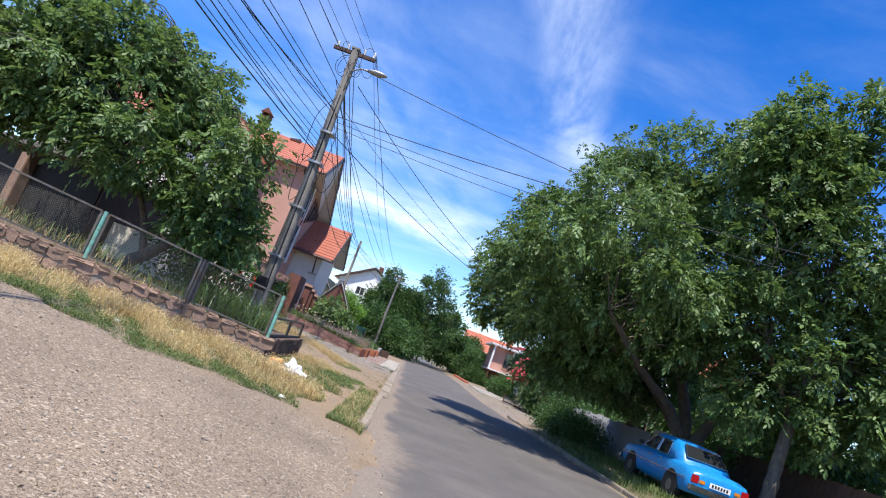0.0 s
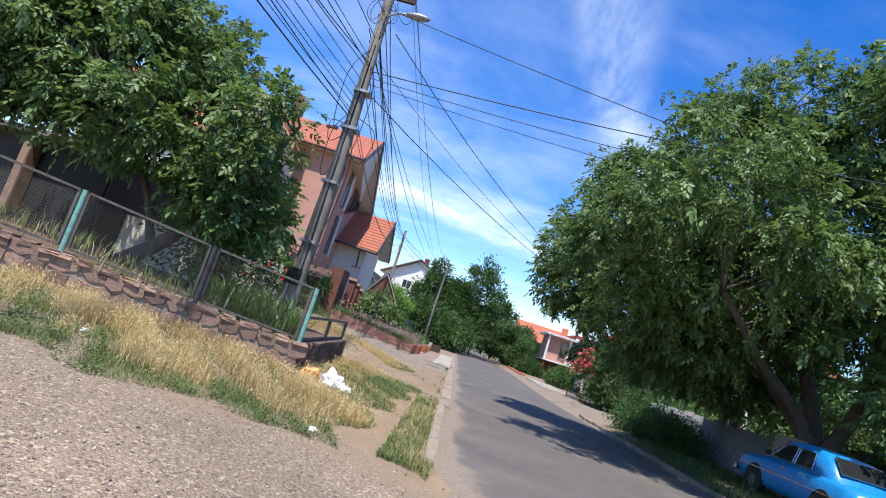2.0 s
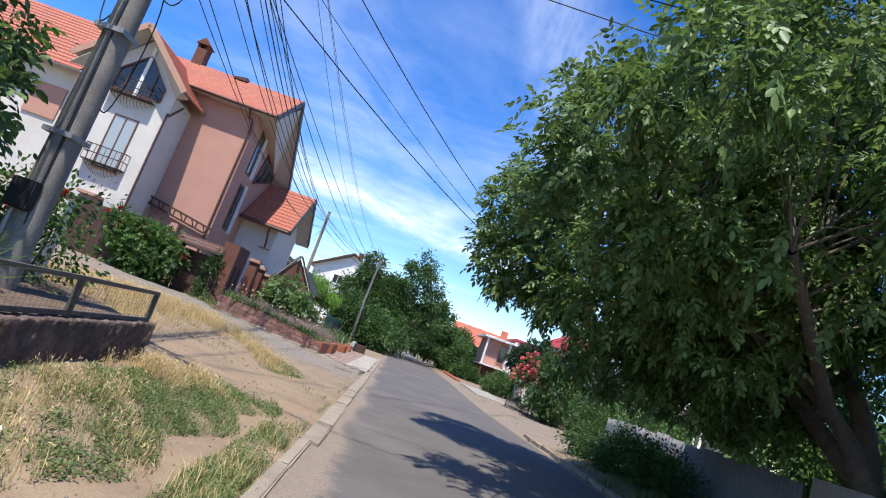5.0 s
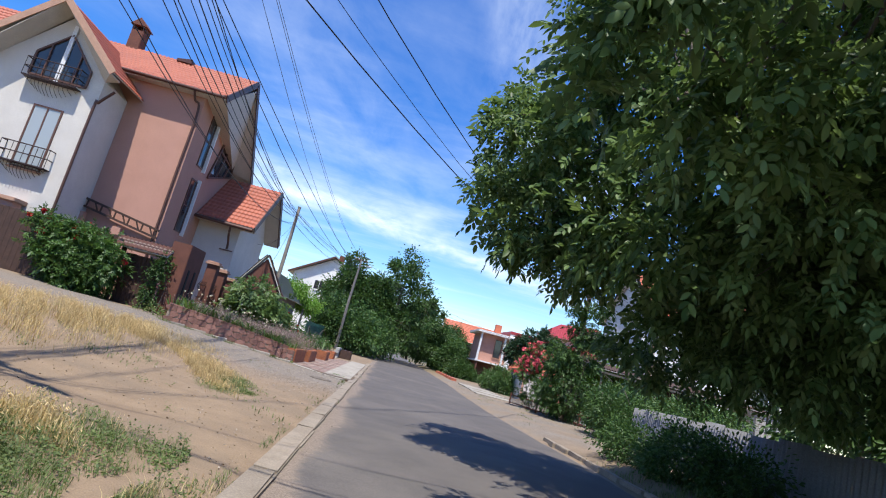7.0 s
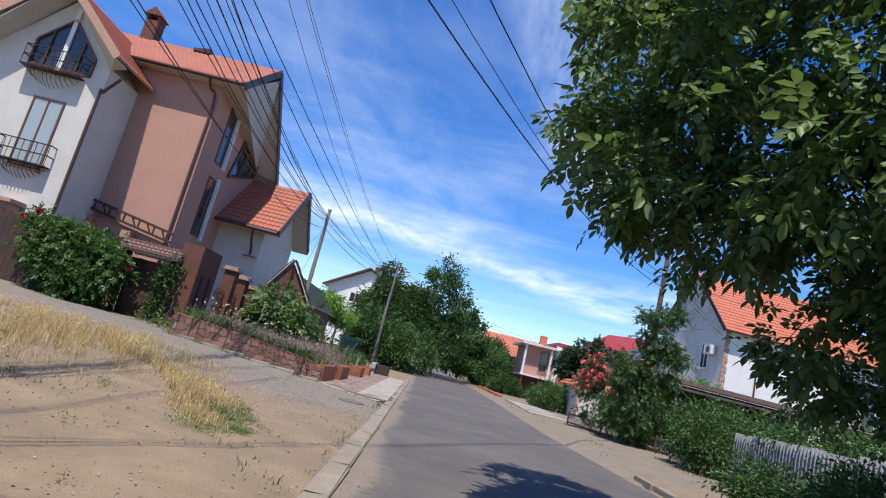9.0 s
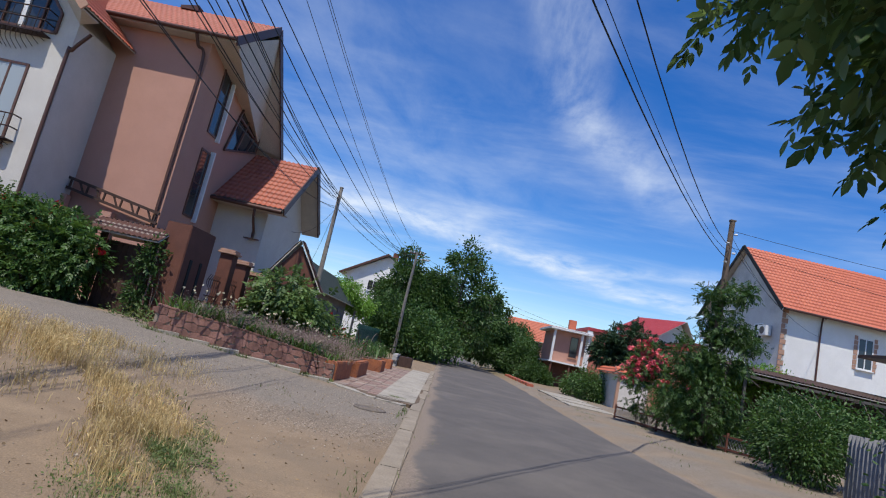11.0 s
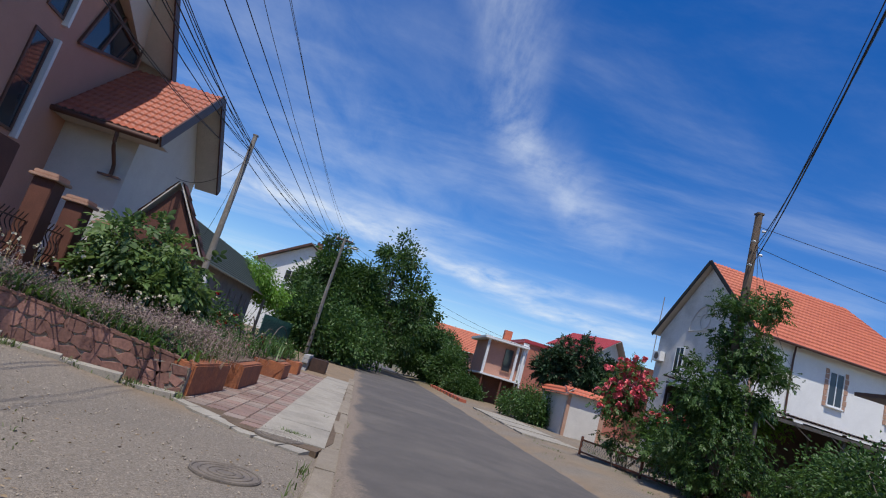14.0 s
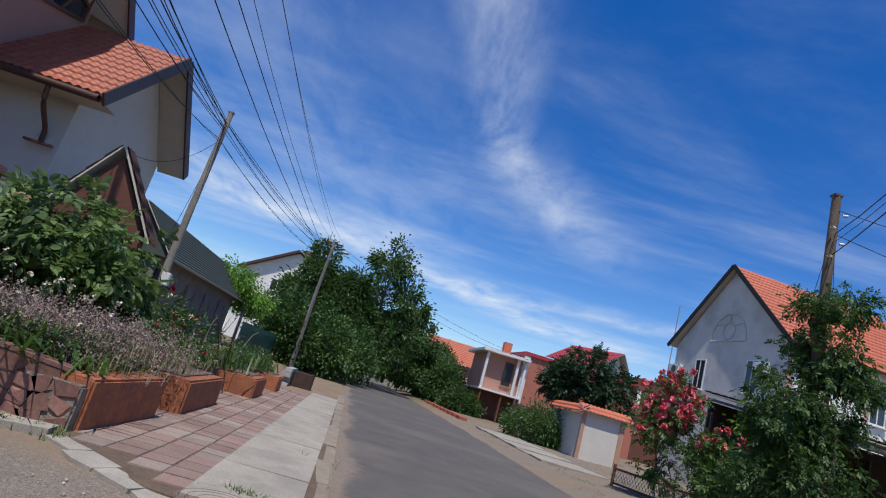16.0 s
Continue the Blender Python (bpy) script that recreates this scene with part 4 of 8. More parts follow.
    for p, q in (((3.0, 7.0), (6.0, 7.9)), ((6.0, 7.9), (6.0, 9.7)), ((6.0, 9.6), (4.2, 10.4)), ((4.2, 10.4), (3.0, 7.0)), ((4.0, 7.3), (5.0, 10.1)), ((5.0, 7.6), (6.0, 9.4)), ((3.5, 8.6), (6.0, 8.3))):
        bar("glazing_bar", (0.05, p[0], p[1]), (0.05, q[0], q[1]), 0.08, 0.08, M_FRAME, H)
    # annex with its own gable toward the street
    ax0, ax1, ay0, ay1 = -0.4, 2.05, 3.95, 9.0
    part("annex_wall", bx(ax0, ay0, g0, ax1, ay1, 5.45), M_WHITE, H)
    part("annex_gable", solid([(ax1 - 0.01, ay0, 5.44), (ax1 - 0.01, ay1, 5.44), (ax1 - 0.01, 6.45, 7.75)], (-0.3, 0, 0)), M_WHITE, H)
    rz_, ry_ = 7.9, 6.35
    tile_roof("annex_roof", (-0.3, 3.25, 5.2), (2.85, 3.25, 5.2), (2.85, ry_, rz_), (-0.3, ry_, rz_), M_TILE, H)
    tile_roof("annex_roof", (2.85, 9.2, 5.45), (-0.3, 9.2, 5.45), (-0.3, ry_, rz_), (2.85, ry_, rz_), M_TILE, H)
    for a, b in (((2.87, 3.2, 5.13), (2.87, ry_, rz_ - 0.03)), ((2.87, ry_, rz_ - 0.03), (2.87, 9.25, 5.38))):
        bar("barge_board", a, b, 0.05, 0.3, M_BROWN, H)
    part("soffit", solid([(ax1, 3.3, 5.12), (2.85, 3.3, 5.12), (2.85, ry_, 7.9), (ax1, ry_, 7.9)], (0, 0, -0.03)), M_SOFFIT, H)
    part("soffit", solid([(ax1, 9.15, 5.3), (2.85, 9.15, 5.3), (2.85, ry_, 7.9), (ax1, ry_, 7.9)], (0, 0, -0.03)), M_SOFFIT, H)
    part("soffit", bx(ax0, 3.3, 5.08, 2.85, ay0, 5.13), M_SOFFIT, H)
    pipe("gutter", [(-0.2, 3.16, 5.15), (2.8, 3.16, 5.11)], 0.085, M_BROWN, H)
    pipe("downpipe", [(1.75, 3.2, 5.1), (1.75, 3.3, 4.7), (1.7, 3.8, 4.3), (1.7, 3.87, 4.0)], 0.055, M_BROWN, H)
    bar("shelf", (1.4, 3.8, 3.95), (2.0, 3.8, 3.95), 0.1, 0.05, M_BROWN, H)
    part("porch_gable", solid([(3.15, 2.5, 0.6), (4.95, 2.5, 0.6), (4.95, 2.5, 2.6), (4.05, 2.5, 3.95), (3.15, 2.5, 2.6)], (0, 0.25, 0)), M_BRICKR, H, "red-brown porch gable")
    tile_roof("porch_roof", (5.15, 2.38, 2.4), (5.15, 2.8, 2.4), (4.05, 2.8, 4.1), (4.05, 2.38, 4.1), M_BROWN, H, pu=0.15)
    tile_roof("porch_roof", (2.95, 2.8, 2.4), (2.95, 2.38, 2.4), (4.05, 2.38, 4.1), (4.05, 2.8, 4.1), M_BROWN, H, pu=0.15)
    # porch canopy with lattice in front of the pink wall
    for z in (3.95, 3.62):
        bar("lattice_rail", (-3.7, -0.25, z + 0.35), (0.1, -0.25, z - 0.3), 0.09, 0.09, M_DKBROWN, H)
    for k in range(13):
        x = -3.6 + k * 0.3
        z = 3.95 + 0.33 - 0.63 * (x + 3.7) / 3.8
        bar("lattice_bar", (x, -0.25, z - 0.02), (x + (0.18 if k % 2 else -0.02), -0.25, z - 0.33), 0.05, 0.05, M_DKBROWN, H)
    for x in (-3.3, -1.7):
        part("porch_pier", bx(x, -0.36, 2.2, x + 0.35, -0.1, 3.7 - 0.17 * (x + 3.7), bevel=0.015), M_PINK, H)


# ---- street side fence and gate of the house ----
def pillar(parent, x, y, z0, z1, w, coping=True):
    p = part("pillar", bx(x - w / 2, y - w / 2, z0, x + w / 2, y + w / 2, z1, bevel=0.015), M_BRICKR, parent)
    if coping:
        part("cap", bx(x - w / 2 - 0.08, y - w / 2 - 0.08, z1, x + w / 2 + 0.08, y + w / 2 + 0.08, z1 + 0.07, bevel=0.015), M_COPING, p)
        part("cap", bx(x - w / 2 - 0.03, y - w / 2 - 0.03, z1 + 0.07, x + w / 2 + 0.03, y + w / 2 + 0.03, z1 + 0.15, bevel=0.015), M_COPING, p)
    return p


def build_house_fence():
    Fn = tagged(empty("boundary_wall", -10, 33.5, 0.3, 3.75), "red-brown pillared boundary wall with iron grilles and coped caps", "wall")
    part("gate_pier", bx(-0.15, -0.15, 0, 0.55, 1.5, 2.9, bevel=0.02), M_BRICKR, Fn, "broad red-brown pier with black strips for shaded slots")
    # black strips on the uncut face stand for the shade in its slots
    for k in range(2):
        part("slot_shade", bx(0.54, 0.25 + k * 0.65, 0.9, 0.57, 0.4 + k * 0.65, 2.0), M_BLACK, Fn)
    for i, (y, z) in enumerate(((2.6, 2.55), (4.0, 2.4), (5.6, 2.2), (7.6, 2.1))):
        pillar(Fn, 0.65, y, 0.0, z, 0.42)
    for y0, y1 in ((1.5, 2.4), (2.8, 3.8), (4.2, 5.4), (5.8, 7.4)):
        part("low_wall", bx(0.55, y0, 0, 0.75, y1, 0.9), M_WHITE, Fn)
        part("wall_coping", bx(0.5, y0, 0.9, 0.8, y1, 0.97), M_BRICKR, Fn)
        n = int((y1 - y0) / 0.14)
        ch = []
        for k in range(n):
            y = y0 + (k + 0.5) * (y1 - y0) / n
            ch.append(tube_np(smooth_line([(0.65, y, 0.97), (0.74, y, 1.3), (0.6, y, 1.55), (0.68, y, 1.8)], 4), 0.012, 5))
        ch.append(tube_np(np.array([(0.65, y0, 1.15), (0.65, y1, 1.15)]), 0.015, 4))
        ch.append(tube_np(np.array([(0.65, y0, 1.65), (0.65, y1, 1.65)]), 0.015, 4))
        v, f = merge(ch)
        part_np("grille", v, f, M_IRON, Fn)
    G = tagged(empty("wooden_gate", -11.0, 33.35, 0.35, 3.75), "dark brown plank gate under a little tiled roof", "gate")
    for k in range(8):
        part("plank", bx(-0.62 + k * 0.155, -0.03, 0.05, -0.62 + k * 0.155 + 0.148, 0.03, 2.0, bevel=0.006), M_DKBROWN, G)
    for x in (-0.75, 0.68):
        part("post", bx(x - 0.07, -0.07, 0, x + 0.07, 0.07, 2.2, bevel=0.01), M_DKBROWN, G)
    tile_roof("gate_roof", (-1.0, -0.5, 2.15), (1.0, -0.5, 2.15), (1.0, 0.15, 2.55), (-1.0, 0.15, 2.55), M_BROWN, G, pu=0.15)
    tile_roof("gate_roof", (1.0, 0.8, 2.15), (-1.0, 0.8, 2.15), (-1.0, 0.15, 2.55), (1.0, 0.15, 2.55), M_BROWN, G, pu=0.15)
    D = tagged(empty("board_fence", -12, 33.2, 0.4, 3.75), "dark brown sheet fence", "fence")
    for k in range(48):
        part("board", bx(-9.6 + k * 0.2, 0, 0, -9.6 + k * 0.2 + 0.192, 0.03, 2.45 + 0.02 * (k % 2)), M_DKBROWN, D)
    W = tagged(empty("gate_pillar", -16.6, 33.6, 0.4, 3.75), "pink pillar with a wide coped cap", "pillar")
    part("shaft", bx(-0.3, -0.3, 0, 0.3, 0.3, 2.7, bevel=0.01), M_PINK, W)
    part("cap", bx(-0.42, -0.42, 2.7, 0.42, 0.42, 2.85, bevel=0.02), M_COPING, W)


build_house()
build_house_fence()


# ---- utility poles and cables ----
def utility_pole(name, label, x, y, z0, h, lean, material, arms=True, lamp=0, r0=0.15, r1=0.085, octagon=8):
    P = tagged(empty(name, x, y, z0), label, "utility pole", "street poles")
    v, f = tube_np(np.array([(0, 0, -0.3), (0, 0, h * 0.5), (lean[0], lean[1], h)]) * 1.0, [r0, (r0 + r1) / 2, r1], octagon)
    part_np("shaft", v, f, material, P)
    part("shaft_top", bx(lean[0] - r1, lean[1] - r1, h - 0.02, lean[0] + r1, lean[1] + r1, h + 0.03), material, P)
    if arms:
        bar("crossarm", (lean[0] - 0.62, lean[1] - 0.05, h - 0.12), (lean[0] + 0.62, lean[1] + 0.02, h - 0.12), 0.09, 0.1, M_DKBROWN, P, "dark timber crossarm")
        for dx in (-0.55, -0.25, 0.25, 0.55):
            pipe("insulator", [(lean[0] + dx, lean[1], h - 0.08), (lean[0] + dx, lean[1], h + 0.1)], 0.035, M_FRAMEW, P, "white insulator")
    if lamp:
        pipe("lamp_arm", [(lean[0], lean[1] - 0.05, h - 0.75), (lean[0] + lamp * 0.35, lean[1] - 0.1, h - 0.55), (lean[0] + lamp * 0.65, lean[1] - 0.1, h - 0.52)], 0.025, M_GALV, P)
        bm = bmesh.new()
        bmesh.ops.create_uvsphere(bm, u_segments=12, v_segments=8, radius=1, matrix=Matrix.Translation((lean[0] + lamp * 0.85, lean[1] - 0.1, h - 0.52)) @ Matrix.Diagonal((0.3, 0.12, 0.075, 1)))
        part("lamp_head", bm, M_GALV, P, "pale grey street lamp head", smooth=True)
    return P


POLE0, POLE1, POLE2, POLE3, POLER = (-6.3, -20.0), (-5.1, 15.2), (-9.5, 45.8), (-8.0, 65.0), (6.8, 39.8)
z1 = hz(*POLE1)
pole1 = utility_pole("utility_pole", "weathered concrete pole with timber crossarm, lamp and tangled cables", POLE1[0], POLE1[1], z1, 8.75 - z1, (-0.22, 0.08), M_POLE, True, 1, 0.2, 0.12)
for z, dx in ((2.4 - z1, 0.0),):
    part("meter_box", bx(-0.16, -0.3, 1.25, 0.12, -0.14, 1.6, bevel=0.02), M_BLACK, pole1, "black junction box")
for z in (2.2, 3.6, 4.9, 5.8):
    part("strap", bx(-0.2, -0.19, z, 0.175, 0.18, z + 0.06), M_GALV, pole1, "steel strap")
pipe("cable_run", [(0.1, -0.12, 0.2), (0.06, -0.14, 2.5), (-0.02, -0.12, 5.0), (-0.1, -0.05, 7.0)], 0.022, M_WIRE, pole1, "black riser cable")
pipe("conduit", [(-0.1, -0.15, 0.1), (-0.12, -0.15, 1.3)], 0.03, M_GALV, pole1)
pole2 = utility_pole("utility_pole", "slender concrete pole leaning behind the flower bed", POLE2[0], POLE2[1], 0.4, 7.7, (-0.15, 0.5), M_POLE, False, 0, 0.14, 0.09)
part("meter_box", bx(0.05, -0.3, 1.6, 0.3, -0.1, 2.0, bevel=0.02), M_FRAMEW, pole2, "white meter box")
pole3 = utility_pole("utility_pole", "grey concrete pole with crossarm and lamp before dense trees", POLE3[0], POLE3[1], 0.5, 8.0, (0.1, 0.0), M_POLE, True, 1, 0.15, 0.09)
poler = utility_pole("utility_pole", "brown wooden pole overgrown with climbing ivy", POLER[0], POLER[1], 0.15, 8.05, (0.05, 0.1), M_WOODPOLE, False, 0, 0.14, 0.1)
for a in range(4):
    pipe("insulator", [(0.1 - 0.15 * (a % 2), -0.1, 7.5 - 0.35 * a), (0.2 - 0.35 * (a % 2), -0.14, 7.5 - 0.35 * a)], 0.035, M_FRAMEW, poler, "white insulator")
pole0 = utility_pole("utility_pole", "weathered concrete street pole with timber crossarm", POLE0[0], POLE0[1], 0.2, 8.5, (0, 0), M_POLE, True, 0)


def cable(p, q, sag, r=0.011, material=None, label="black overhead cable slung between street poles", n=14):
    p, q = np.array(p, float), np.array(q, float)
    t = np.linspace(0, 1, n)[:, None]
    pts = p + (q - p) * t - np.array([[0, 0, 1.0]]) * sag * 4 * t * (1 - t)
    v, f = tube_np(pts, r * 0.85, 5)
    tagged(part_np("overhead_cable", v, f, material or M_WIRE), label, "cable", "overhead cables")


def pole_top(P, h, lean, dx=0.0, dz=0.0):
    return (P[0] + lean[0] + dx, P[1] + lean[1], h + dz)


T0 = lambda dx=0, dz=0: (POLE0[0] + dx, POLE0[1], 8.6 + dz)  # noqa: E731
T1 = lambda dx=0, dz=0: (POLE1[0] - 0.22 + dx, POLE1[1] + 0.05, 8.7 + dz)  # noqa: E731
T2 = lambda dx=0, dz=0: (POLE2[0] - 0.15 + dx, POLE2[1] + 0.5, 8.0 + dz)  # noqa: E731
T3 = lambda dx=0, dz=0: (POLE3[0] + 0.1 + dx, POLE3[1], 8.5 + dz)  # noqa: E731
TR = lambda dx=0, dz=0: (POLER[0] + 0.05 + dx, POLER[1], 8.1 + dz)  # noqa: E731
for k, (dx, dz, sag) in enumerate(((-0.55, 0.08, 0.5), (-0.25, 0.08, 0.6), (0.25, 0.08, 0.55), (0.55, 0.08, 0.65))):
    cable(T0(dx, dz), T1(dx, dz), sag, 0.008, M_WIREG, "thin bare overhead wire")
for dx, z, z0, sag, dx1, r in ((-0.43, 6.83, 6.14, 1.24, 0.09, 0.013), (1.15, 6.78, 6.92, 1.28, -0.03, 0.012), (-0.16, 6.77, 8.3, 1.09, 0.08, 0.013), (0.03, 6.96, 6.44, 0.53, 0.04, 0.01),
                             (-1.0, 5.54, 8.09, 1.16, -0.06, 0.016), (-1.1, 5.51, 7.37, 0.64, 0.09, 0.012), (0.9, 5.75, 5.89, 0.56, 0.07, 0.009), (0.68, 5.88, 8.3, 1.31, 0.1, 0.009),
                             (0.61, 7.48, 7.84, 0.32, 0.0, 0.012), (-0.5, 8.13, 7.21, 0.1, 0.01, 0.01), (-0.7, 5.7, 7.0, 0.9, -0.05, 0.009), (0.3, 6.4, 7.2, 0.9, 0.02, 0.009), (0.1, 6.2, 6.6, 0.8, -0.02, 0.009)):
    cable((POLE0[0] + dx * 0.2, POLE0[1], z0), (T1()[0] + dx1 - 0.11 * (z - 8.7) * 0.3, T1()[1], z), sag, r)
for dx, dz, dz2, sag, r in ((-0.1, -0.6, -0.2, 0.75, 0.014), (0.0, -0.85, -0.3, 0.95, 0.018), (0.08, -1.1, -0.35, 1.15, 0.012), (0.05, -1.5, -0.5, 1.3, 0.014), (0.0, -2.0, -0.6, 1.0, 0.012), (-0.06, -2.5, -0.9, 1.35, 0.012), (0.08, -3.0, -1.0, 1.1, 0.01)):
    cable(T1(dx, dz), T2(dx * 0.5, dz2), sag, r)
    cable(T2(dx * 0.5, dz2), T3(dx, dz2 - 0.3), sag * 0.4, r * 0.9)
for dx, dz, dzr, sag, r in ((0.45, -0.97, -0.89, 1.38, 0.013), (0.1, -2.4, -1.4, 0.95, 0.014), (0.1, -1.6, -1.1, 1.3, 0.008)):
    cable(T1(dx, dz), TR(0, dzr), sag, r)
for dx, dz, dx3, dz3, sag, r in ((-0.1, -1.28, -0.5, -0.7, 0.54, 0.014), (-0.2, -1.0, -0.55, -0.75, 1.24, 0.014)):
    cable(T1(dx, dz), T3(dx3, dz3), sag, r)
for dx, dz, dx3, dz3, sag in ((0.55, -0.02, 0.41, -0.2, 2.2), (0.6, 0.05, 0.0, 0.1, 1.1), (0.62, 0.05, 0.6, 0.0, 1.6)):
    cable(T1(dx, dz), T3(dx3, dz3), sag, 0.008, M_WIREG, "thin bare overhead wire")
for dx, dz, dz2, sag in ((0.04, -0.15, -0.5, 0.89), (0.12, -0.75, -0.37, 0.63), (0.0, -1.7, -0.55, 0.8)):
    cable(T1(dx, dz), T2(0, dz2), sag, 0.014)
cable(T1(0.05, -0.4), (14.5, 17.5, 7.4), 0.35, 0.012)
cable(T1(0.05, -2.0), (13.0, 13.2, 7.1), 0.3, 0.014)
cable(T1(0.05, -2.15), (13.4, 13.6, 6.8), 0.45, 0.01)
cable(T1(0.05, -2.3), (13.8, 14.6, 6.4), 0.4, 0.009)
for q, sag, dz in (((15.4, 53.2, 7.6), 0.3, -0.5), ((17.5, 53.3, 6.6), 0.5, -0.8), ((24.0, 36.0, 6.6), 0.4, -0.3), ((24.0, 38.0, 5.8), 0.5, -0.9)):
    cable(TR(0, dz), q, sag, 0.01)
for q, sag, dz in (((-10.2, 42.6, 4.9), 0.5, -0.9), ((-11.6, 50.0, 4.0), 0.4, -0.7)):
    cable(T2(0, dz), q, sag, 0.01)
cable(T3(0.5, -0.2), (8.0, 72.0, 5.4), 0.6, 0.012)
cable(T3(0.5, -0.5), (8.2, 74.0, 5.6), 0.9, 0.012)
# slack loops hanging off the first pole
loops = []
for k in range(9):
    a = rnd.uniform(0, 6.28)
    zt = rnd.uniform(4.6, 7.9)
    zb = zt - rnd.uniform(0.5, 2.6)
    w = rnd.uniform(0.2, 0.6)
    loops.append(tube_np(smooth_line([(-0.1, 0, zt), (math.cos(a) * w, math.sin(a) * w * 0.6, (zt + zb) / 2 + 0.2), (math.cos(a) * w * 0.8, math.sin(a) * w * 0.5, zb), (0.0, -0.1, zb + 0.3)], 8), 0.01, 4))
for k in range(6):
    a = rnd.uniform(0, 6.28)
    r = rnd.uniform(0.18, 0.42)
    cz = rnd.uniform(7.7, 8.5)
    cx = rnd.uniform(-0.5, 0.3)
    t = np.linspace(0, 2 * np.pi, 18)
    loops.append(tube_np(np.c_[cx + r * np.cos(t) * math.cos(a), r * np.cos(t) * math.sin(a), cz - 0.1 + r * np.sin(t)], 0.008, 4))
for lv, lf in loops:
    part_np("slack_cable", lv, lf, M_WIRE, pole1)


# ---- trees ----
tree("walnut_tree", "large spreading walnut tree with forked trunk beside the street",
     [(7.8, 18.9, 0.2, 0.42), (7.75, 18.95, 0.9, 0.34), (7.8, 19.0, 1.6, 0.36)],
     [[(7.7, 18.95, 1.4, 0.22), (7.0, 18.7, 2.4, 0.16), (5.6, 18.2, 3.2, 0.12), (3.6, 17.8, 4.0, 0.08), (1.8, 17.6, 4.6, 0.05)],
      [(7.8, 19.0, 1.5, 0.22), (7.5, 19.3, 3.0, 0.16), (6.6, 19.6, 5.0, 0.11), (5.4, 19.6, 7.2, 0.07), (4.6, 19.4, 9.6, 0.04)],
      [(7.9, 18.9, 1.5, 0.2), (8.3, 18.5, 3.0, 0.15), (8.2, 18.2, 5.0, 0.1), (7.6, 17.8, 7.4, 0.08), (7.2, 17.6, 9.0, 0.04)],
      [(7.6, 19.1, 1.8, 0.18), (6.6, 20.2, 3.2, 0.14), (5.0, 21.2, 4.4, 0.1), (3.2, 21.8, 5.2, 0.05)],
      [(6.3, 18.4, 2.8, 0.13), (5.0, 17.0, 3.4, 0.1), (3.6, 15.6, 4.2, 0.06)]],
     [(4.6, 19.2, 7.8, 2.8, 3.0, 2.7), (2.4, 20.4, 7.4, 1.7, 2.0, 1.5), (4.7, 18.7, 10.2, 1.9, 1.9, 1.4), (3.2, 18.8, 9.0, 1.6, 1.8, 1.4), (1.7, 19.8, 7.2, 1.4, 1.6, 1.3), (6.0, 18.4, 9.2, 1.8, 1.8, 1.6),
      (6.8, 18.8, 6.4, 2.6, 3.4, 2.8), (7.2, 17.6, 9.6, 2.2, 1.9, 2.2), (3.4, 18.6, 5.4, 1.8, 2.2, 1.6), (4.6, 16.2, 5.2, 2.4, 2.0, 1.7), (3.8, 21.2, 5.2, 2.4, 2.0, 1.6),
      (1.3, 21.0, 5.2, 1.6, 1.6, 1.5), (0.7, 20.9, 4.4, 1.0, 1.3, 1.2), (1.0, 22.4, 5.4, 1.2, 1.4, 1.2), (1.0, 22.6, 6.1, 0.9, 1.2, 0.9), (1.3, 16.7, 4.3, 1.2, 0.7, 0.6), (2.4, 16.5, 4.7, 1.5, 1.0, 0.9),
      (5.2, 20.2, 3.4, 2.2, 2.6, 0.8), (6.6, 22.0, 3.6, 2.4, 2.4, 1.0), (8.4, 20.6, 3.5, 2.0, 2.2, 1.2), (4.2, 18.0, 3.4, 2.0, 1.6, 0.6), (2.6, 19.8, 3.6, 1.4, 1.6, 0.7), (2.4, 22.0, 3.9, 1.6, 1.3, 0.8), (1.6, 20.8, 3.3, 1.0, 1.2, 0.5),
      (1.6, 14.7, 5.6, 1.3, 1.2, 0.8), (3.1, 14.8, 6.6, 1.8, 1.4, 1.2), (0.9, 15.8, 5.0, 1.1, 0.9, 0.7), (4.6, 14.6, 5.4, 1.5, 1.1, 1.0), (3.0, 17.6, 4.2, 1.4, 1.2, 0.8), (4.4, 19.3, 4.3, 1.8, 1.6, 1.0), (5.6, 18.6, 5.0, 2.4, 2.4, 1.8), (4.4, 17.4, 6.6, 2.0, 1.6, 1.5), (7.0, 20.6, 5.2, 2.2, 2.0, 1.8), (4.2, 20.4, 2.8, 1.3, 1.3, 0.5), (5.8, 20.8, 2.7, 1.5, 1.5, 0.6), (6.8, 22.6, 2.7, 1.5, 1.4, 0.7), (3.6, 22.3, 2.8, 1.1, 1.1, 0.5), (4.5, 23.4, 2.4, 1.0, 1.0, 0.6),
      (6.0, 23.2, 2.9, 1.2, 1.0, 0.8), (5.4, 22.2, 3.3, 1.3, 1.0, 0.8), (6.9, 23.4, 3.4, 1.2, 1.0, 0.9), (5.2, 22.8, 4.2, 1.4, 1.1, 0.8)],
     7000, 0, 0.118, M_WALNUT, 21, droop=0.9, shell=0.4, branch_every=26, clump=22, fans=4, pull=0.72,
     keep=lambda c: (c[:, 0] > -0.5 + 0.35 * sstep(18, 16, c[:, 1]) + 0.5 * np.maximum(0, c[:, 2] - 5.9)) & (c[:, 2] > 3.15 - 1.2 * sstep(2.0, 4.2, c[:, 0])) & ~((c[:, 0] > 5.4) & (c[:, 1] < 20.0) & (c[:, 2] < 3.7)))
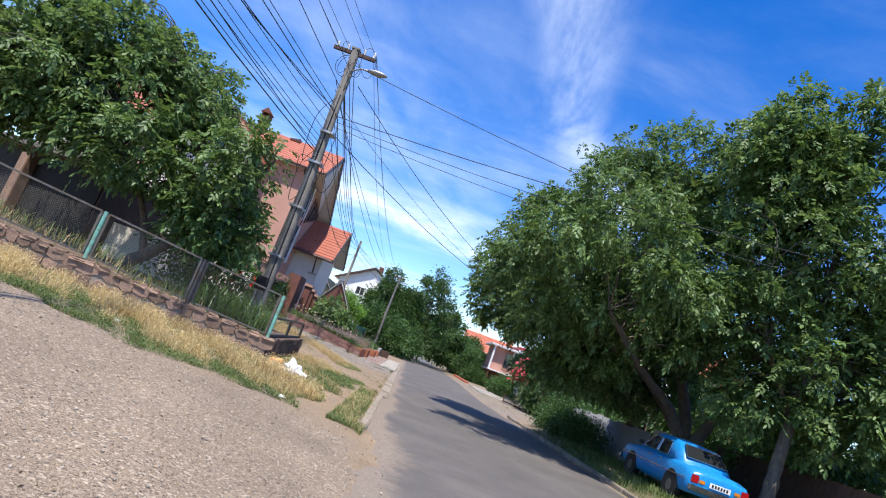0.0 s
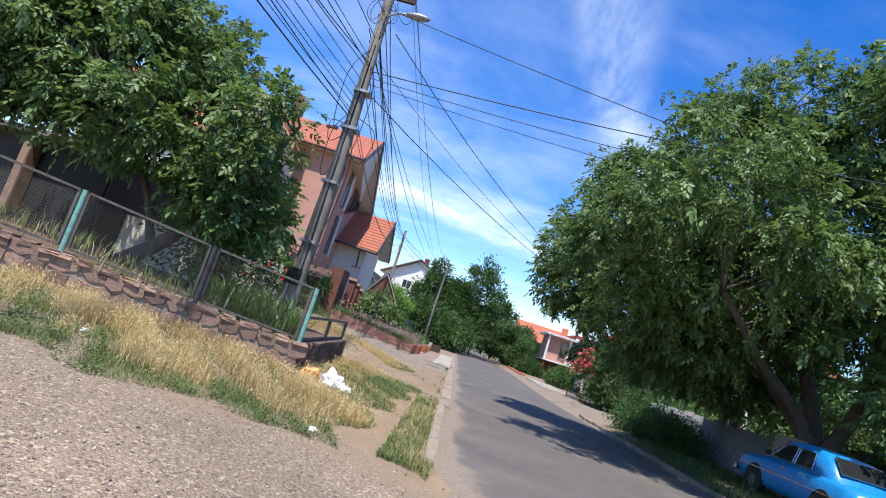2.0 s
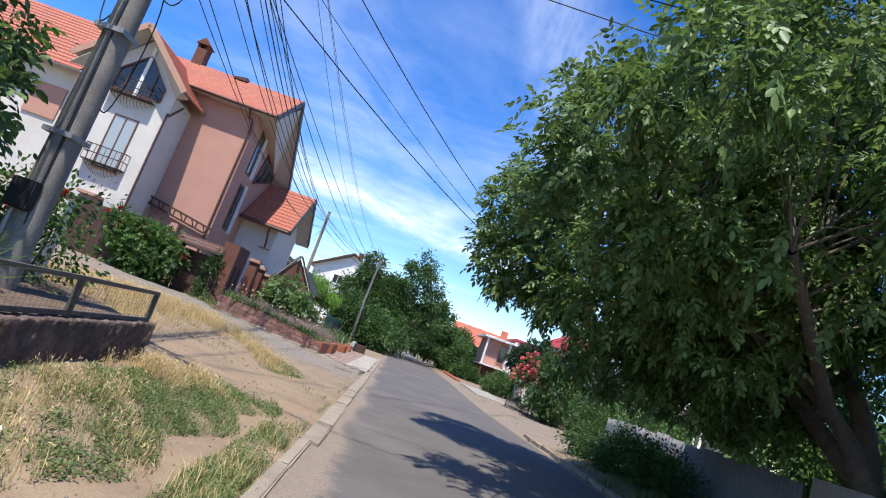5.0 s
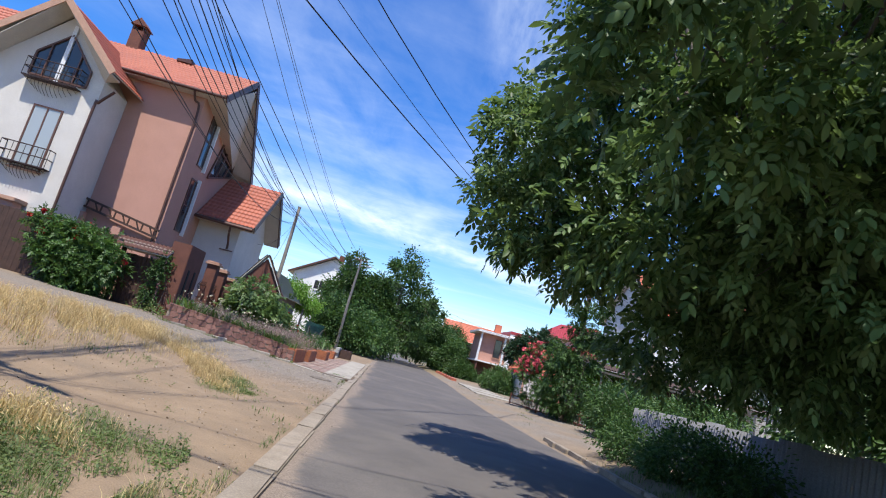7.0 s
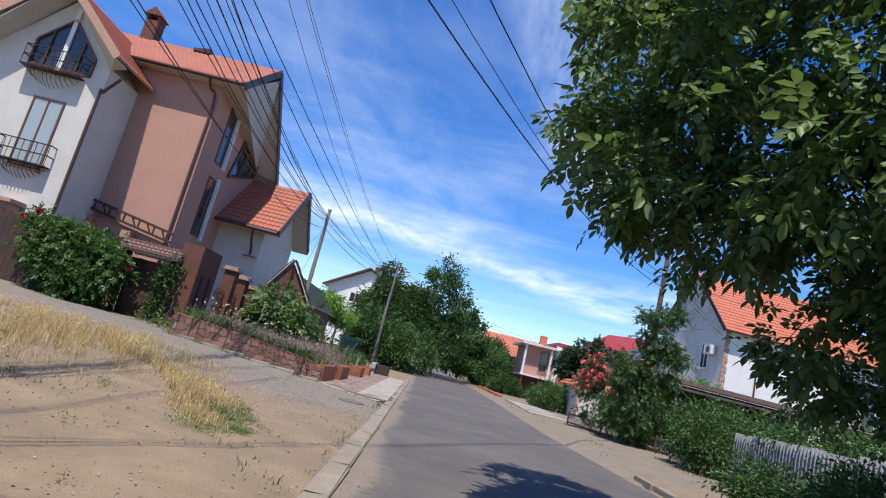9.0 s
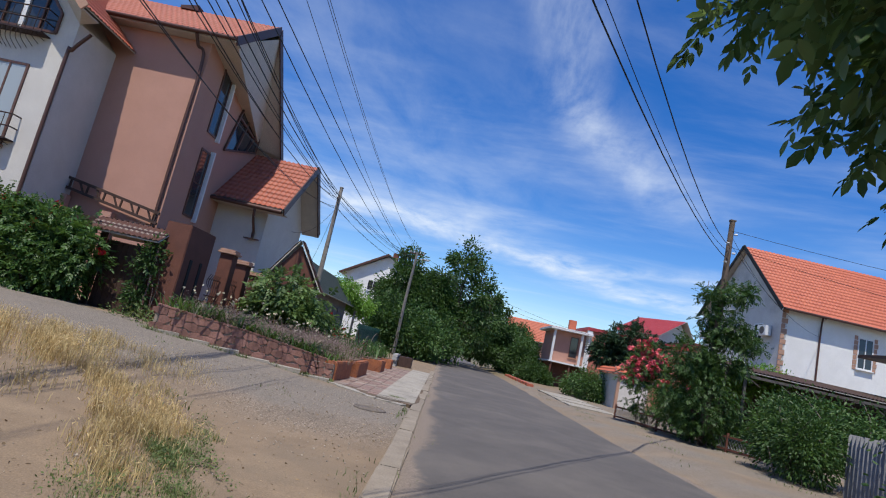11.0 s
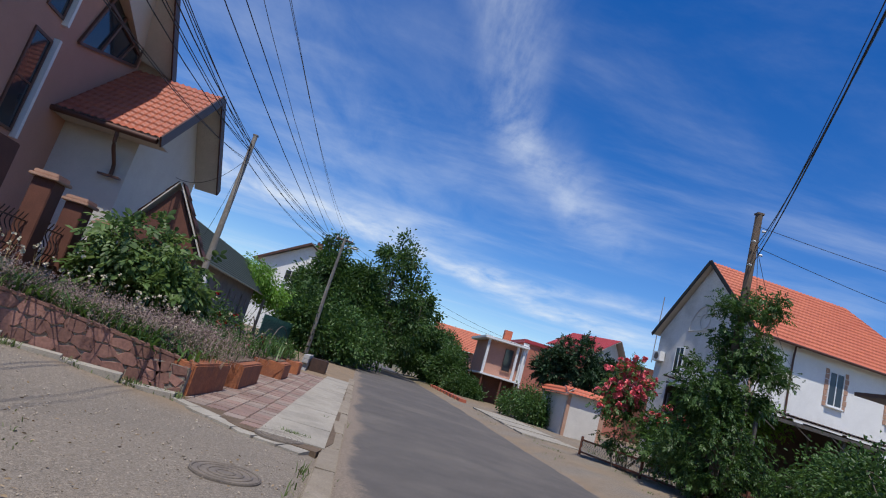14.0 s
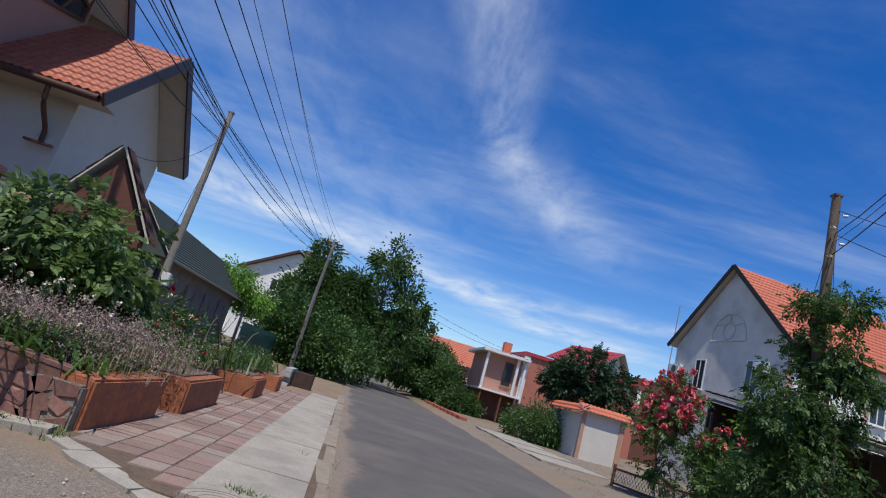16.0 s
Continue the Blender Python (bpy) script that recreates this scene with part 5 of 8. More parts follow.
tree("walnut_tree", "tall full walnut tree with a single grey trunk",
     [(8.4, 15.2, 0.2, 0.21), (8.45, 15.2, 1.6, 0.165), (8.6, 15.3, 3.2, 0.15), (8.8, 15.4, 6.5, 0.1), (8.8, 15.4, 10.5, 0.04)],
     [[(8.6, 15.3, 3.0, 0.1), (7.6, 15.2, 4.6, 0.07), (6.8, 15.0, 6.2, 0.03)], [(8.7, 15.3, 4.0, 0.1), (9.8, 15.0, 6.0, 0.06), (10.8, 14.8, 8.0, 0.03)], [(8.8, 15.3, 5.0, 0.08), (8.0, 15.8, 8.0, 0.05), (7.4, 16.0, 10.0, 0.02)]],
     [(7.6, 15.2, 7.8, 2.0, 1.9, 2.6), (9.6, 15.0, 8.4, 2.4, 2.2, 3.0), (7.2, 15.3, 9.6, 1.6, 1.5, 1.5), (9.2, 15.2, 4.4, 2.3, 2.0, 1.7), (9.6, 15.2, 3.3, 1.6, 1.4, 0.9), (7.4, 15.7, 5.7, 1.5, 1.4, 1.2), (8.6, 15.9, 4.0, 1.2, 1.1, 0.8), (10.4, 15.0, 4.6, 1.6, 1.6, 1.6), (11.2, 14.8, 6.4, 2.2, 2.2, 3.2), (9.4, 15.0, 11.2, 1.9, 1.6, 1.3), (6.2, 15.4, 9.8, 1.3, 1.3, 1.2), (7.4, 15.2, 10.8, 1.6, 1.4, 1.1), (7.9, 15.9, 3.3, 1.2, 1.1, 0.8)],
     2500, 0, 0.135, M_WALNUT, 22, droop=0.8, shell=0.35, branch_every=8, clump=20, fans=5, pull=0.6)
tree("walnut_tree", "leafy walnut tree leaning over the wire fence",
     [(-8.1, 13.4, 0.75, 0.17), (-7.4, 13.8, 1.6, 0.14), (-6.95, 14.0, 2.3, 0.12)],
     [[(-6.95, 14.0, 2.2, 0.11), (-7.2, 14.0, 3.4, 0.08), (-8.0, 14.0, 5.0, 0.05), (-8.6, 14.0, 6.2, 0.02)], [(-6.95, 14.0, 2.2, 0.1), (-6.2, 14.0, 3.4, 0.07), (-5.6, 13.8, 4.6, 0.03)], [(-7.6, 13.7, 1.4, 0.09), (-8.2, 13.6, 2.6, 0.07), (-9.6, 13.5, 4.0, 0.04), (-10.8, 13.4, 5.0, 0.02)]],
     [(-9.4, 13.4, 5.2, 2.3, 1.9, 1.5), (-13.2, 13.2, 4.5, 1.6, 1.5, 1.2), (-11.6, 13.0, 3.8, 1.6, 1.3, 0.8), (-6.7, 13.7, 4.0, 1.5, 1.6, 1.5), (-6.4, 13.8, 2.9, 1.2, 1.2, 1.0), (-11.4, 13.2, 4.8, 1.8, 1.7, 1.5), (-8.6, 13.0, 3.6, 1.7, 1.4, 1.0), (-6.3, 14.0, 2.6, 1.0, 1.2, 0.9), (-10.6, 13.4, 6.3, 1.9, 1.7, 1.2), (-12.6, 13.2, 5.6, 1.6, 1.6, 1.5), (-9.0, 14.6, 6.3, 1.6, 1.5, 1.0)],
     2000, 0, 0.13, M_WALNUT, 23, droop=0.8, shell=0.35, branch_every=4, clump=18, fans=5, pull=0.6)

for k, (x, y, h, w, s) in enumerate(((11.2, 24.6, 4.6, 2.3, 36), (14.0, 30.5, 5.2, 2.6, 37), (13.2, 14.0, 4.8, 2.2, 38), (12.0, 19.0, 4.4, 2.2, 39), (20.0, 34.0, 6.2, 3.0, 40))):
    tree("garden_tree", "leafy garden tree behind the dark board fence", [(x, y, 0.2, 0.14), (x, y, 1.8, 0.11), (x, y, h * 0.7, 0.05)], [[(x, y, 1.6, 0.08), (x - w * 0.5, y, h * 0.5, 0.03)]],
         [(x, y, h * 0.62, w * 0.9, w * 0.9, h * 0.32), (x - w * 0.6, y, h * 0.45, w * 0.6, w * 0.6, h * 0.25), (x + w * 0.6, y, h * 0.5, w * 0.6, w * 0.6, h * 0.25)],
         480, 16, 0.18, M_LEAFMID, s, 0.4, 0.5, shell=0.4, branch_every=6, group="garden trees")
# far trees along the street
for k, (x, y, h, w, s) in enumerate(((-4.6, 78, 12.7, 5.0, 41), (-10.2, 76, 10.4, 3.0, 42), (-7.4, 76.5, 9.0, 3.4, 45), (-1.0, 88, 8.8, 3.6, 43), (-7.0, 90, 10.0, 4.2, 44), (-2.6, 98, 9.0, 3.8, 46), (3.4, 104, 7.0, 3.2, 47))):
    z = 0.4
    tree("street_tree", "dense dark green street tree", [(x, y, z, 0.2), (x, y, z + 2.2, 0.16), (x + 0.2, y, h * 0.6, 0.08)],
         [[(x, y, z + 1.8, 0.1), (x - w * 0.5, y, h * 0.5, 0.06)], [(x, y, z + 2, 0.1), (x + w * 0.5, y - 0.3, h * 0.55, 0.06)]],
         [(x, y, h * 0.62, w * 0.72, w * 0.7, h * 0.27), (x - w * 0.45, y, h * 0.42, w * 0.55, w * 0.6, h * 0.24), (x + w * 0.5, y, h * 0.5, w * 0.5, w * 0.6, h * 0.22), (x + 0.3, y, h * 0.85, w * 0.38, w * 0.4, h * 0.15), (x, y - 0.6, h * 0.28, w * 0.8, w * 0.7, h * 0.17)],
         1100, 14, 0.29, M_LEAFDARK, s, 0.5, 0.3, shell=0.45, branch_every=9, group="street trees", clump=10)
# shrubs and small trees behind the far left fence, and along the right side
HEDGE = [(-9.3, 66.5, 2.4, 1.7, 2.6, 51, 0.26), (-7.2, 68.5, 2.4, 2.4, 2.6, 52, 0.26), (-5.9, 72.5, 2.2, 2.2, 2.2, 57, 0.26), (3.3, 83.5, 1.9, 1.7, 2.6, 53, 0.26), (3.0, 92.0, 2.4, 2.0, 3.0, 54, 0.3), (4.2, 76.5, 0.9, 1.4, 1.0, 55, 0.2), (2.4, 100, 3.2, 2.4, 3.6, 56, 0.32)]
for x, y, z, w, hh, s, lf in HEDGE:
    shrub("bush", "dense green roadside bush", [(x, y, z, w, w, hh), (x + w * 0.6, y - w * 0.4, z * 0.7, w * 0.7, w * 0.7, hh * 0.6), (x - w * 0.5, y + 0.5, z * 0.8, w * 0.7, w * 0.8, hh * 0.7)], 420, 16, lf, M_LEAFDARK if s % 2 else M_LEAFMID, s, 0.36, 0.2, base=(x, y, 0.1), category="bush", group="roadside bushes")


# ---- left: stone wall, wire fence, garden ----
def stone_wall_run(root, a, b, za, zb, h, thick, seed, top_stones=True):
    """Rubble wall from a to b in plan, its top from za to zb."""
    g = random.Random(seed)
    A, B = Vector((*a, 0)), Vector((*b, 0))
    L = (B - A).length
    u = (B - A) / L
    nrm = Vector((u.y, -u.x, 0))
    core = solid([A + nrm * 0.06 + Vector((0, 0, za - h - 0.3)), B + nrm * 0.06 + Vector((0, 0, zb - h - 0.3)), B + nrm * 0.06 + Vector((0, 0, zb - 0.05)), A + nrm * 0.06 + Vector((0, 0, za - 0.05))], -nrm * thick)
    part("mortar_core", core, M_MORTAR, root, "pale mortar between the stones")

    def stone(x, z, w, hh, depth, lift):
        bm = bmesh.new()
        k = g.choice((5, 6, 6, 7))
        ring = []
        for i in range(k):
            t = 2 * math.pi * (i + 0.5 + g.uniform(-0.18, 0.18)) / k
            px, pz = math.cos(t), math.sin(t)
            m = max(abs(px), abs(pz))
            ring.append((px / m * w / 2 * g.uniform(0.93, 1.03), pz / m * hh / 2 * g.uniform(0.93, 1.03)))
        lo = [bm.verts.new((px, 0.0, pz)) for px, pz in ring]
        hi = [bm.verts.new((px * 0.91, lift, pz * 0.91)) for px, pz in ring]
        bm.faces.new(hi)
        for i in range(k):
            j = (i + 1) % k
            bm.faces.new((lo[i], lo[j], hi[j], hi[i]))
        bmesh.ops.recalc_face_normals(bm, faces=bm.faces)
        ob = part("stone", bm, M_STONE, root)
        base = A + u * x + Vector((0, 0, z)) + nrm * depth
        ob.matrix_local = Matrix.Translation(base) @ Matrix(((u.x, nrm.x, 0, 0), (u.y, nrm.y, 0, 0), (0, 0, 1, 0), (0, 0, 0, 1)))
    rows = max(1, round(h / 0.2))
    for r in range(rows):
        x = g.uniform(0, 0.15)
        while x < L:
            w = g.uniform(0.17, 0.42)
            top = za + (zb - za) * x / L
            hh = h / rows
            stone(min(x + w / 2, L - 0.05), top - h + hh * (r + 0.5) + g.uniform(-0.015, 0.015), w * 1.06, hh * 1.1, 0.045, g.uniform(0.03, 0.055))
            x += w
    x = 0.0
    while x < L and top_stones:
        w = g.uniform(0.2, 0.42)
        top = za + (zb - za) * x / L
        bm = bx(-w / 2 + 0.01, -thick / 2 - 0.05, -0.1, w / 2 - 0.01, thick / 2 + 0.05, 0, bevel=0.03)
        for v in bm.verts:
            v.co += Vector((g.uniform(-1, 1), g.uniform(-1, 1), g.uniform(-1, 1))) * 0.015
        ob = part("stone", bm, M_STONE, root)
        ob.matrix_local = Matrix.Translation(A + u * (x + w / 2) + Vector((0, 0, top)) - nrm * (thick / 2 - 0.06)) @ Matrix.Rotation(math.atan2(u.y, u.x), 4, "Z")
        x += w


WA, WB, WC = (-3.62, 12.35), (-6.95, 10.55), (-13.0, 7.3)
wall1 = tagged(empty("stone_wall"), "low rubble wall of brown field stones with pale mortar", "wall")
stone_wall_run(wall1, WB, WA, 0.95, 0.66, 0.5, 0.3, 3)
stone_wall_run(wall1, WC, WB, 1.45, 0.95, 0.42, 0.3, 4)
wall2 = tagged(empty("stone_wall"), "low dark brown wall of pitted weathered stone", "wall")


def rough_slab(root, a, b, za, zb, h, thick, seed):
    """A weathered cast slab with pitted, dripping faces."""
    A, B = np.array(a, float), np.array(b, float)
    L = np.linalg.norm(B - A)
    u = (B - A) / L
    nrm = np.array([u[1], -u[0]])
    prof = [(0.0, 0.0)] + [(0.0, t) for t in np.linspace(0.08, 0.97, 14)] + [(0.03, 1.0)] + [(t, 1.0) for t in np.linspace(0.15, 0.85, 4)] + [(0.97, 1.0), (1.0, 0.9), (1.0, 0.0)]
    n = int(L / 0.035)
    V = []
    for i in range(n + 1):
        s_ = i / n
        top = za + (zb - za) * s_
        for d, t in prof:
            p = A + u * L * s_ - nrm * (thick * d)
            z = top - h - 0.2 + (h + 0.2) * t
            q = Vector((p[0] * 9 + seed, p[1] * 9, z * 3.2))
            bump = 0.035 * noise.noise(q) + 0.022 * noise.noise(q * 2.7) + 0.012 * noise.noise(q * 6.5)
            p = p + nrm * bump * (1 if d < 0.5 else -1)
            V.append((p[0], p[1], z + (0.6 * bump if t > 0.9 else 0)))
    k = len(prof)
    F = [(i * k + j, (i + 1) * k + j, (i + 1) * k + j + 1, i * k + j + 1) for i in range(n) for j in range(k - 1)]
    part_np("slab", np.array(V), np.array(F), M_TUFA, root, smooth=True)
    for i, nm in ((0, "end"), (n, "end")):
        p, q = A + u * L * (i / n) - u * (0.02 if i else -0.02), za if i == 0 else zb
        part(nm, solid([(*p, q - h - 0.2), (*(p - nrm * thick), q - h - 0.2), (*(p - nrm * thick), q - 0.02), (*p, q - 0.02)], (u[0] * 0.03, u[1] * 0.03, 0)), M_TUFA, root)


rough_slab(wall2, (-3.56, 12.33), (-4.08, 17.05), 0.66, 0.66, 0.56, 0.3, 5.0)


def wire_fence():
    Fz = tagged(empty("wire_mesh_fence"), "rusty framed wire-mesh fence on peeling green posts", "fence")
    line = [(-3.68, 12.42, 0.64), (-5.2, 11.6, 0.77), (-6.9, 10.68, 0.95), (-9.4, 9.3, 1.18), (-12.4, 7.7, 1.45)]
    hgt = 0.95
    for k, (x, y, z) in enumerate(line):
        v, f = tube_np(np.array([(x, y, z - 0.4), (x, y, z + hgt)]), 0.04, 10)
        part_np("post", v, f, M_STEEL if k == 1 else M_TEAL, Fz, "green paint peeling off steel post", smooth=True)
    for (x0, y0, z0), (x1, y1, z1_) in zip(line, line[1:]):
        a, b = Vector((x0, y0, z0)), Vector((x1, y1, z1_))
        u = (b - a).normalized()
        a, b = a + u * 0.07, b - u * 0.07
        lo, hi = Vector((0, 0, 0.08)), Vector((0, 0, hgt - 0.02))
        for p, q in ((a + lo, b + lo), (a + hi, b + hi), (a + lo, a + hi), (b + lo, b + hi)):
            bar("frame_bar", p, q, 0.05, 0.035, M_STEEL, Fz)
        L = (b - a).length
        ch = []
        H = hgt - 0.1
        step = 0.05
        n = int((L + H) / step)
        for k in range(n):
            s = k * step
            for sgn in (0, 1):
                x_a, z_a = min(s, L), max(0, s - L)
                x_b, z_b = max(0, s - H), min(s, H)
                pa, pb = (x_a, z_a), (x_b, z_b)
                if sgn:
                    pa, pb = (L - pa[0], pa[1]), (L - pb[0], pb[1])
                if abs(pa[0] - pb[0]) > 0.01:
                    ch.append(tube_np(np.array([a + (b - a) * (pa[0] / L) + lo + Vector((0, 0, pa[1])), a + (b - a) * (pb[0] / L) + lo + Vector((0, 0, pb[1]))]), 0.0017, 3))
        v, f = merge(ch)
        part_np("mesh_panel", v, f, M_STEEL, Fz, "dark wire mesh")


def low_fence():
    Fz = tagged(empty("low_garden_fence"), "low dark steel frame fence with wire netting", "fence")
    pts = [(-3.72, 12.5, 0.64), (-3.97, 14.8, 0.64), (-4.2, 17.0, 0.62)]
    for x, y, z in pts:
        bar("post", (x, y, z - 0.2), (x, y, z + 0.47), 0.06, 0.06, M_STEEL, Fz)
    for a, b in zip(pts, pts[1:]):
        for dz in (0.06, 0.45):
            bar("rail", (a[0], a[1], a[2] + dz), (b[0], b[1], b[2] + dz), 0.05, 0.05, M_STEEL, Fz)
        ch = []
        for k in range(26):
            t = k / 25
            p = np.array(a) + (np.array(b) - np.array(a)) * t
            ch.append(tube_np(np.array([p + (0, 0, 0.06), p + (0, 0, 0.45)]), 0.0016, 3))
        for k in range(1, 8):
            ch.append(tube_np(np.array([np.array(a) + (0, 0, 0.06 + 0.05 * k), np.array(b) + (0, 0, 0.06 + 0.05 * k)]), 0.0016, 3))
        v, f = merge(ch)
        part_np("netting", v, f, M_STEEL, Fz)


wire_fence()
low_fence()


def soil_bed(name, label, outline, z, thick):
    tagged(part(name, solid([(x, y, zz) for x, y, zz in outline], (0, 0, -thick)), M_SOIL), label, "soil", kind="structure")


soil_bed("garden_bed", "dry garden soil behind the stone wall", [(-3.75, 12.5, 0.58), (-4.25, 17.0, 0.58), (-5.6, 18.0, 0.62), (-14, 14.0, 1.3), (-13.2, 7.6, 1.4), (-6.95, 10.75, 0.9)], 0.5, 0.9)


def sword_plants(name, label, spots, n, h, material, seed, category="plant", spread=0.2, width=0.03, lean=0.7):
    g = np.random.default_rng(seed)
    spots = np.asarray(spots, float)
    b = spots.mean(0)
    c = np.repeat(spots, n, 0) + g.normal(size=(len(spots) * n, 3)) * (spread, spread, 0)
    V, F = blades(c, h * (0.5 + 0.7 * g.random(len(c))), lean, width)
    root = empty(name, *b)
    part_np("leaves", V - b, F, material, root)
    return tagged(root, label, category)


sword_plants("daylily", "clump of arching green daylily leaves by the fence", [(-4.6, 12.9, 0.55), (-4.9, 12.6, 0.6), (-4.3, 13.2, 0.55), (-5.2, 12.6, 0.62), (-5.0, 13.2, 0.62), (-4.2, 12.8, 0.5), (-4.5, 13.7, 0.58), (-5.5, 12.9, 0.66), (-4.9, 13.8, 0.6)], 60, 0.8, M_LEAFMID, 3, spread=0.14, width=0.035, lean=0.9)
sword_plants("weeds", "dry and green weeds on the wall top", [(-7.4 - 0.8 * k, 10.9 - 0.38 * k + 0.5, 1.05 + 0.06 * k) for k in range(7)] + [(-5.6, 11.7, 0.8), (-6.3, 11.4, 0.85)], 90, 0.35, M_GRASSG, 4, spread=0.35, width=0.012)
sword_plants("weeds", "straw-coloured weeds on the wall top", [(-7.0 - 0.8 * k, 11.2 - 0.38 * k, 1.0 + 0.06 * k) for k in range(7)] + [(-5.6, 12.1, 0.7), (-6.3, 11.7, 0.8)], 60, 0.3, M_GRASSY, 5, spread=0.35, width=0.01)
shrub("rose_bush", "rose bush with deep red blooms behind the fence", [(-6.0, 16.6, 1.2, 0.9, 0.8, 0.75), (-5.6, 16.2, 1.7, 0.55, 0.5, 0.45), (-6.7, 16.9, 1.7, 0.5, 0.5, 0.5)], 150, 14, 0.085, M_LEAFMID, 61, 0.2, base=(-6.0, 16.6, 0.55), category="rose bush", flowers=((M_RED, 16, 0.11, 0.5),))
shrub("shrub", "dark green garden shrub under the walnut tree", [(-6.2, 14.4, 1.5, 0.9, 0.9, 0.9), (-7.4, 15.2, 1.7, 0.9, 0.9, 1.0)], 170, 16, 0.1, M_LEAFMID, 62, 0.25, base=(-6.6, 14.7, 0.65))

# dark shed and white wall behind the walnut tree
S = tagged(empty("shed", -11.2, 16.4, 0.9, -15), "old dark shed with a concrete slab roof and brick pier", "shed")
part("wall", bx(-8.2, 0, -0.3, 0.3, 2.6, 2.3), M_DKBROWN, S)
# black sheet on the solid wall stands for the shaded inside
part("shade_sheet", bx(-8.0, -0.03, -0.25, 0.2, 0.0, 2.2), M_BLACK, S, "black sheet for the shade inside the open shed")
part("roof_slab", bx(-8.6, -0.5, 2.3, 0.4, 2.8, 2.48, bevel=0.02), M_GARAGE, S, "grey concrete roof slab")
part("pier", bx(-2.9, -0.4, -0.3, -2.55, -0.05, 2.3, bevel=0.02), M_STONE, S, "rough brick pier")
S2 = tagged(empty("garden_wall", -9.6, 17.2, 0.8, 8), "white rendered garden wall in the shade", "wall")
part("wall", bx(-1.6, 0, -0.4, 3.2, 0.25, 1.15), M_WHITE, S2)

# bags of rubbish
def crumpled(name, label, loc, size, material, seed):
    bm = bmesh.new()
    bmesh.ops.create_icosphere(bm, subdivisions=5 if size[0] > 0.1 else 3, radius=1)
    for v in bm.verts:
        n1 = noise.noise(v.co * 1.6 + Vector((seed, 0, 0)))
        n2 = noise.noise(v.co * 5 + Vector((0, seed, 0)))
        n3 = abs(noise.noise(v.co * 3.1 + Vector((seed, seed, 0))))
        n4 = abs(noise.noise(v.co * 8.3 + Vector((0, seed, seed))))
        v.co *= 1 + 0.45 * n1 + 0.09 * n2 - 0.3 * n3 - 0.08 * n4
        v.co = Vector((v.co.x * size[0], v.co.y * size[1], max(-0.3, v.co.z) * size[2]))
    ob = part(name, bm, material, smooth=True)
    ob.matrix_world = pose(loc[0], loc[1], hz(loc[0], loc[1]) + size[2] * 0.3, 0, 0, seed * 30)
    tagged(ob, label, "plastic bag")


crumpled("plastic_bag", "crumpled white plastic bag lying in dry grass", (-2.95, 12.45), (0.21, 0.15, 0.2), M_PLASTIC, 1.3)
crumpled("plastic_bag", "torn end of a white plastic bag in the grass", (-2.7, 12.4), (0.15, 0.1, 0.08), M_PLASTIC, 4.7)
crumpled("plastic_bag", "crumpled orange net bag in dry grass", (-3.35, 12.5), (0.2, 0.14, 0.14), M_ORANGEBAG, 2.2)
for k, (x, y) in enumerate(((-0.45, 10.5), (-3.9, 9.4), (-2.6, 10.6), (-2.2, 9.3), (-4.9, 9.0))):
    crumpled("litter", "small scrap of white paper litter", (x, y), (0.06, 0.05, 0.03), M_PLASTIC, 6.0 + k)


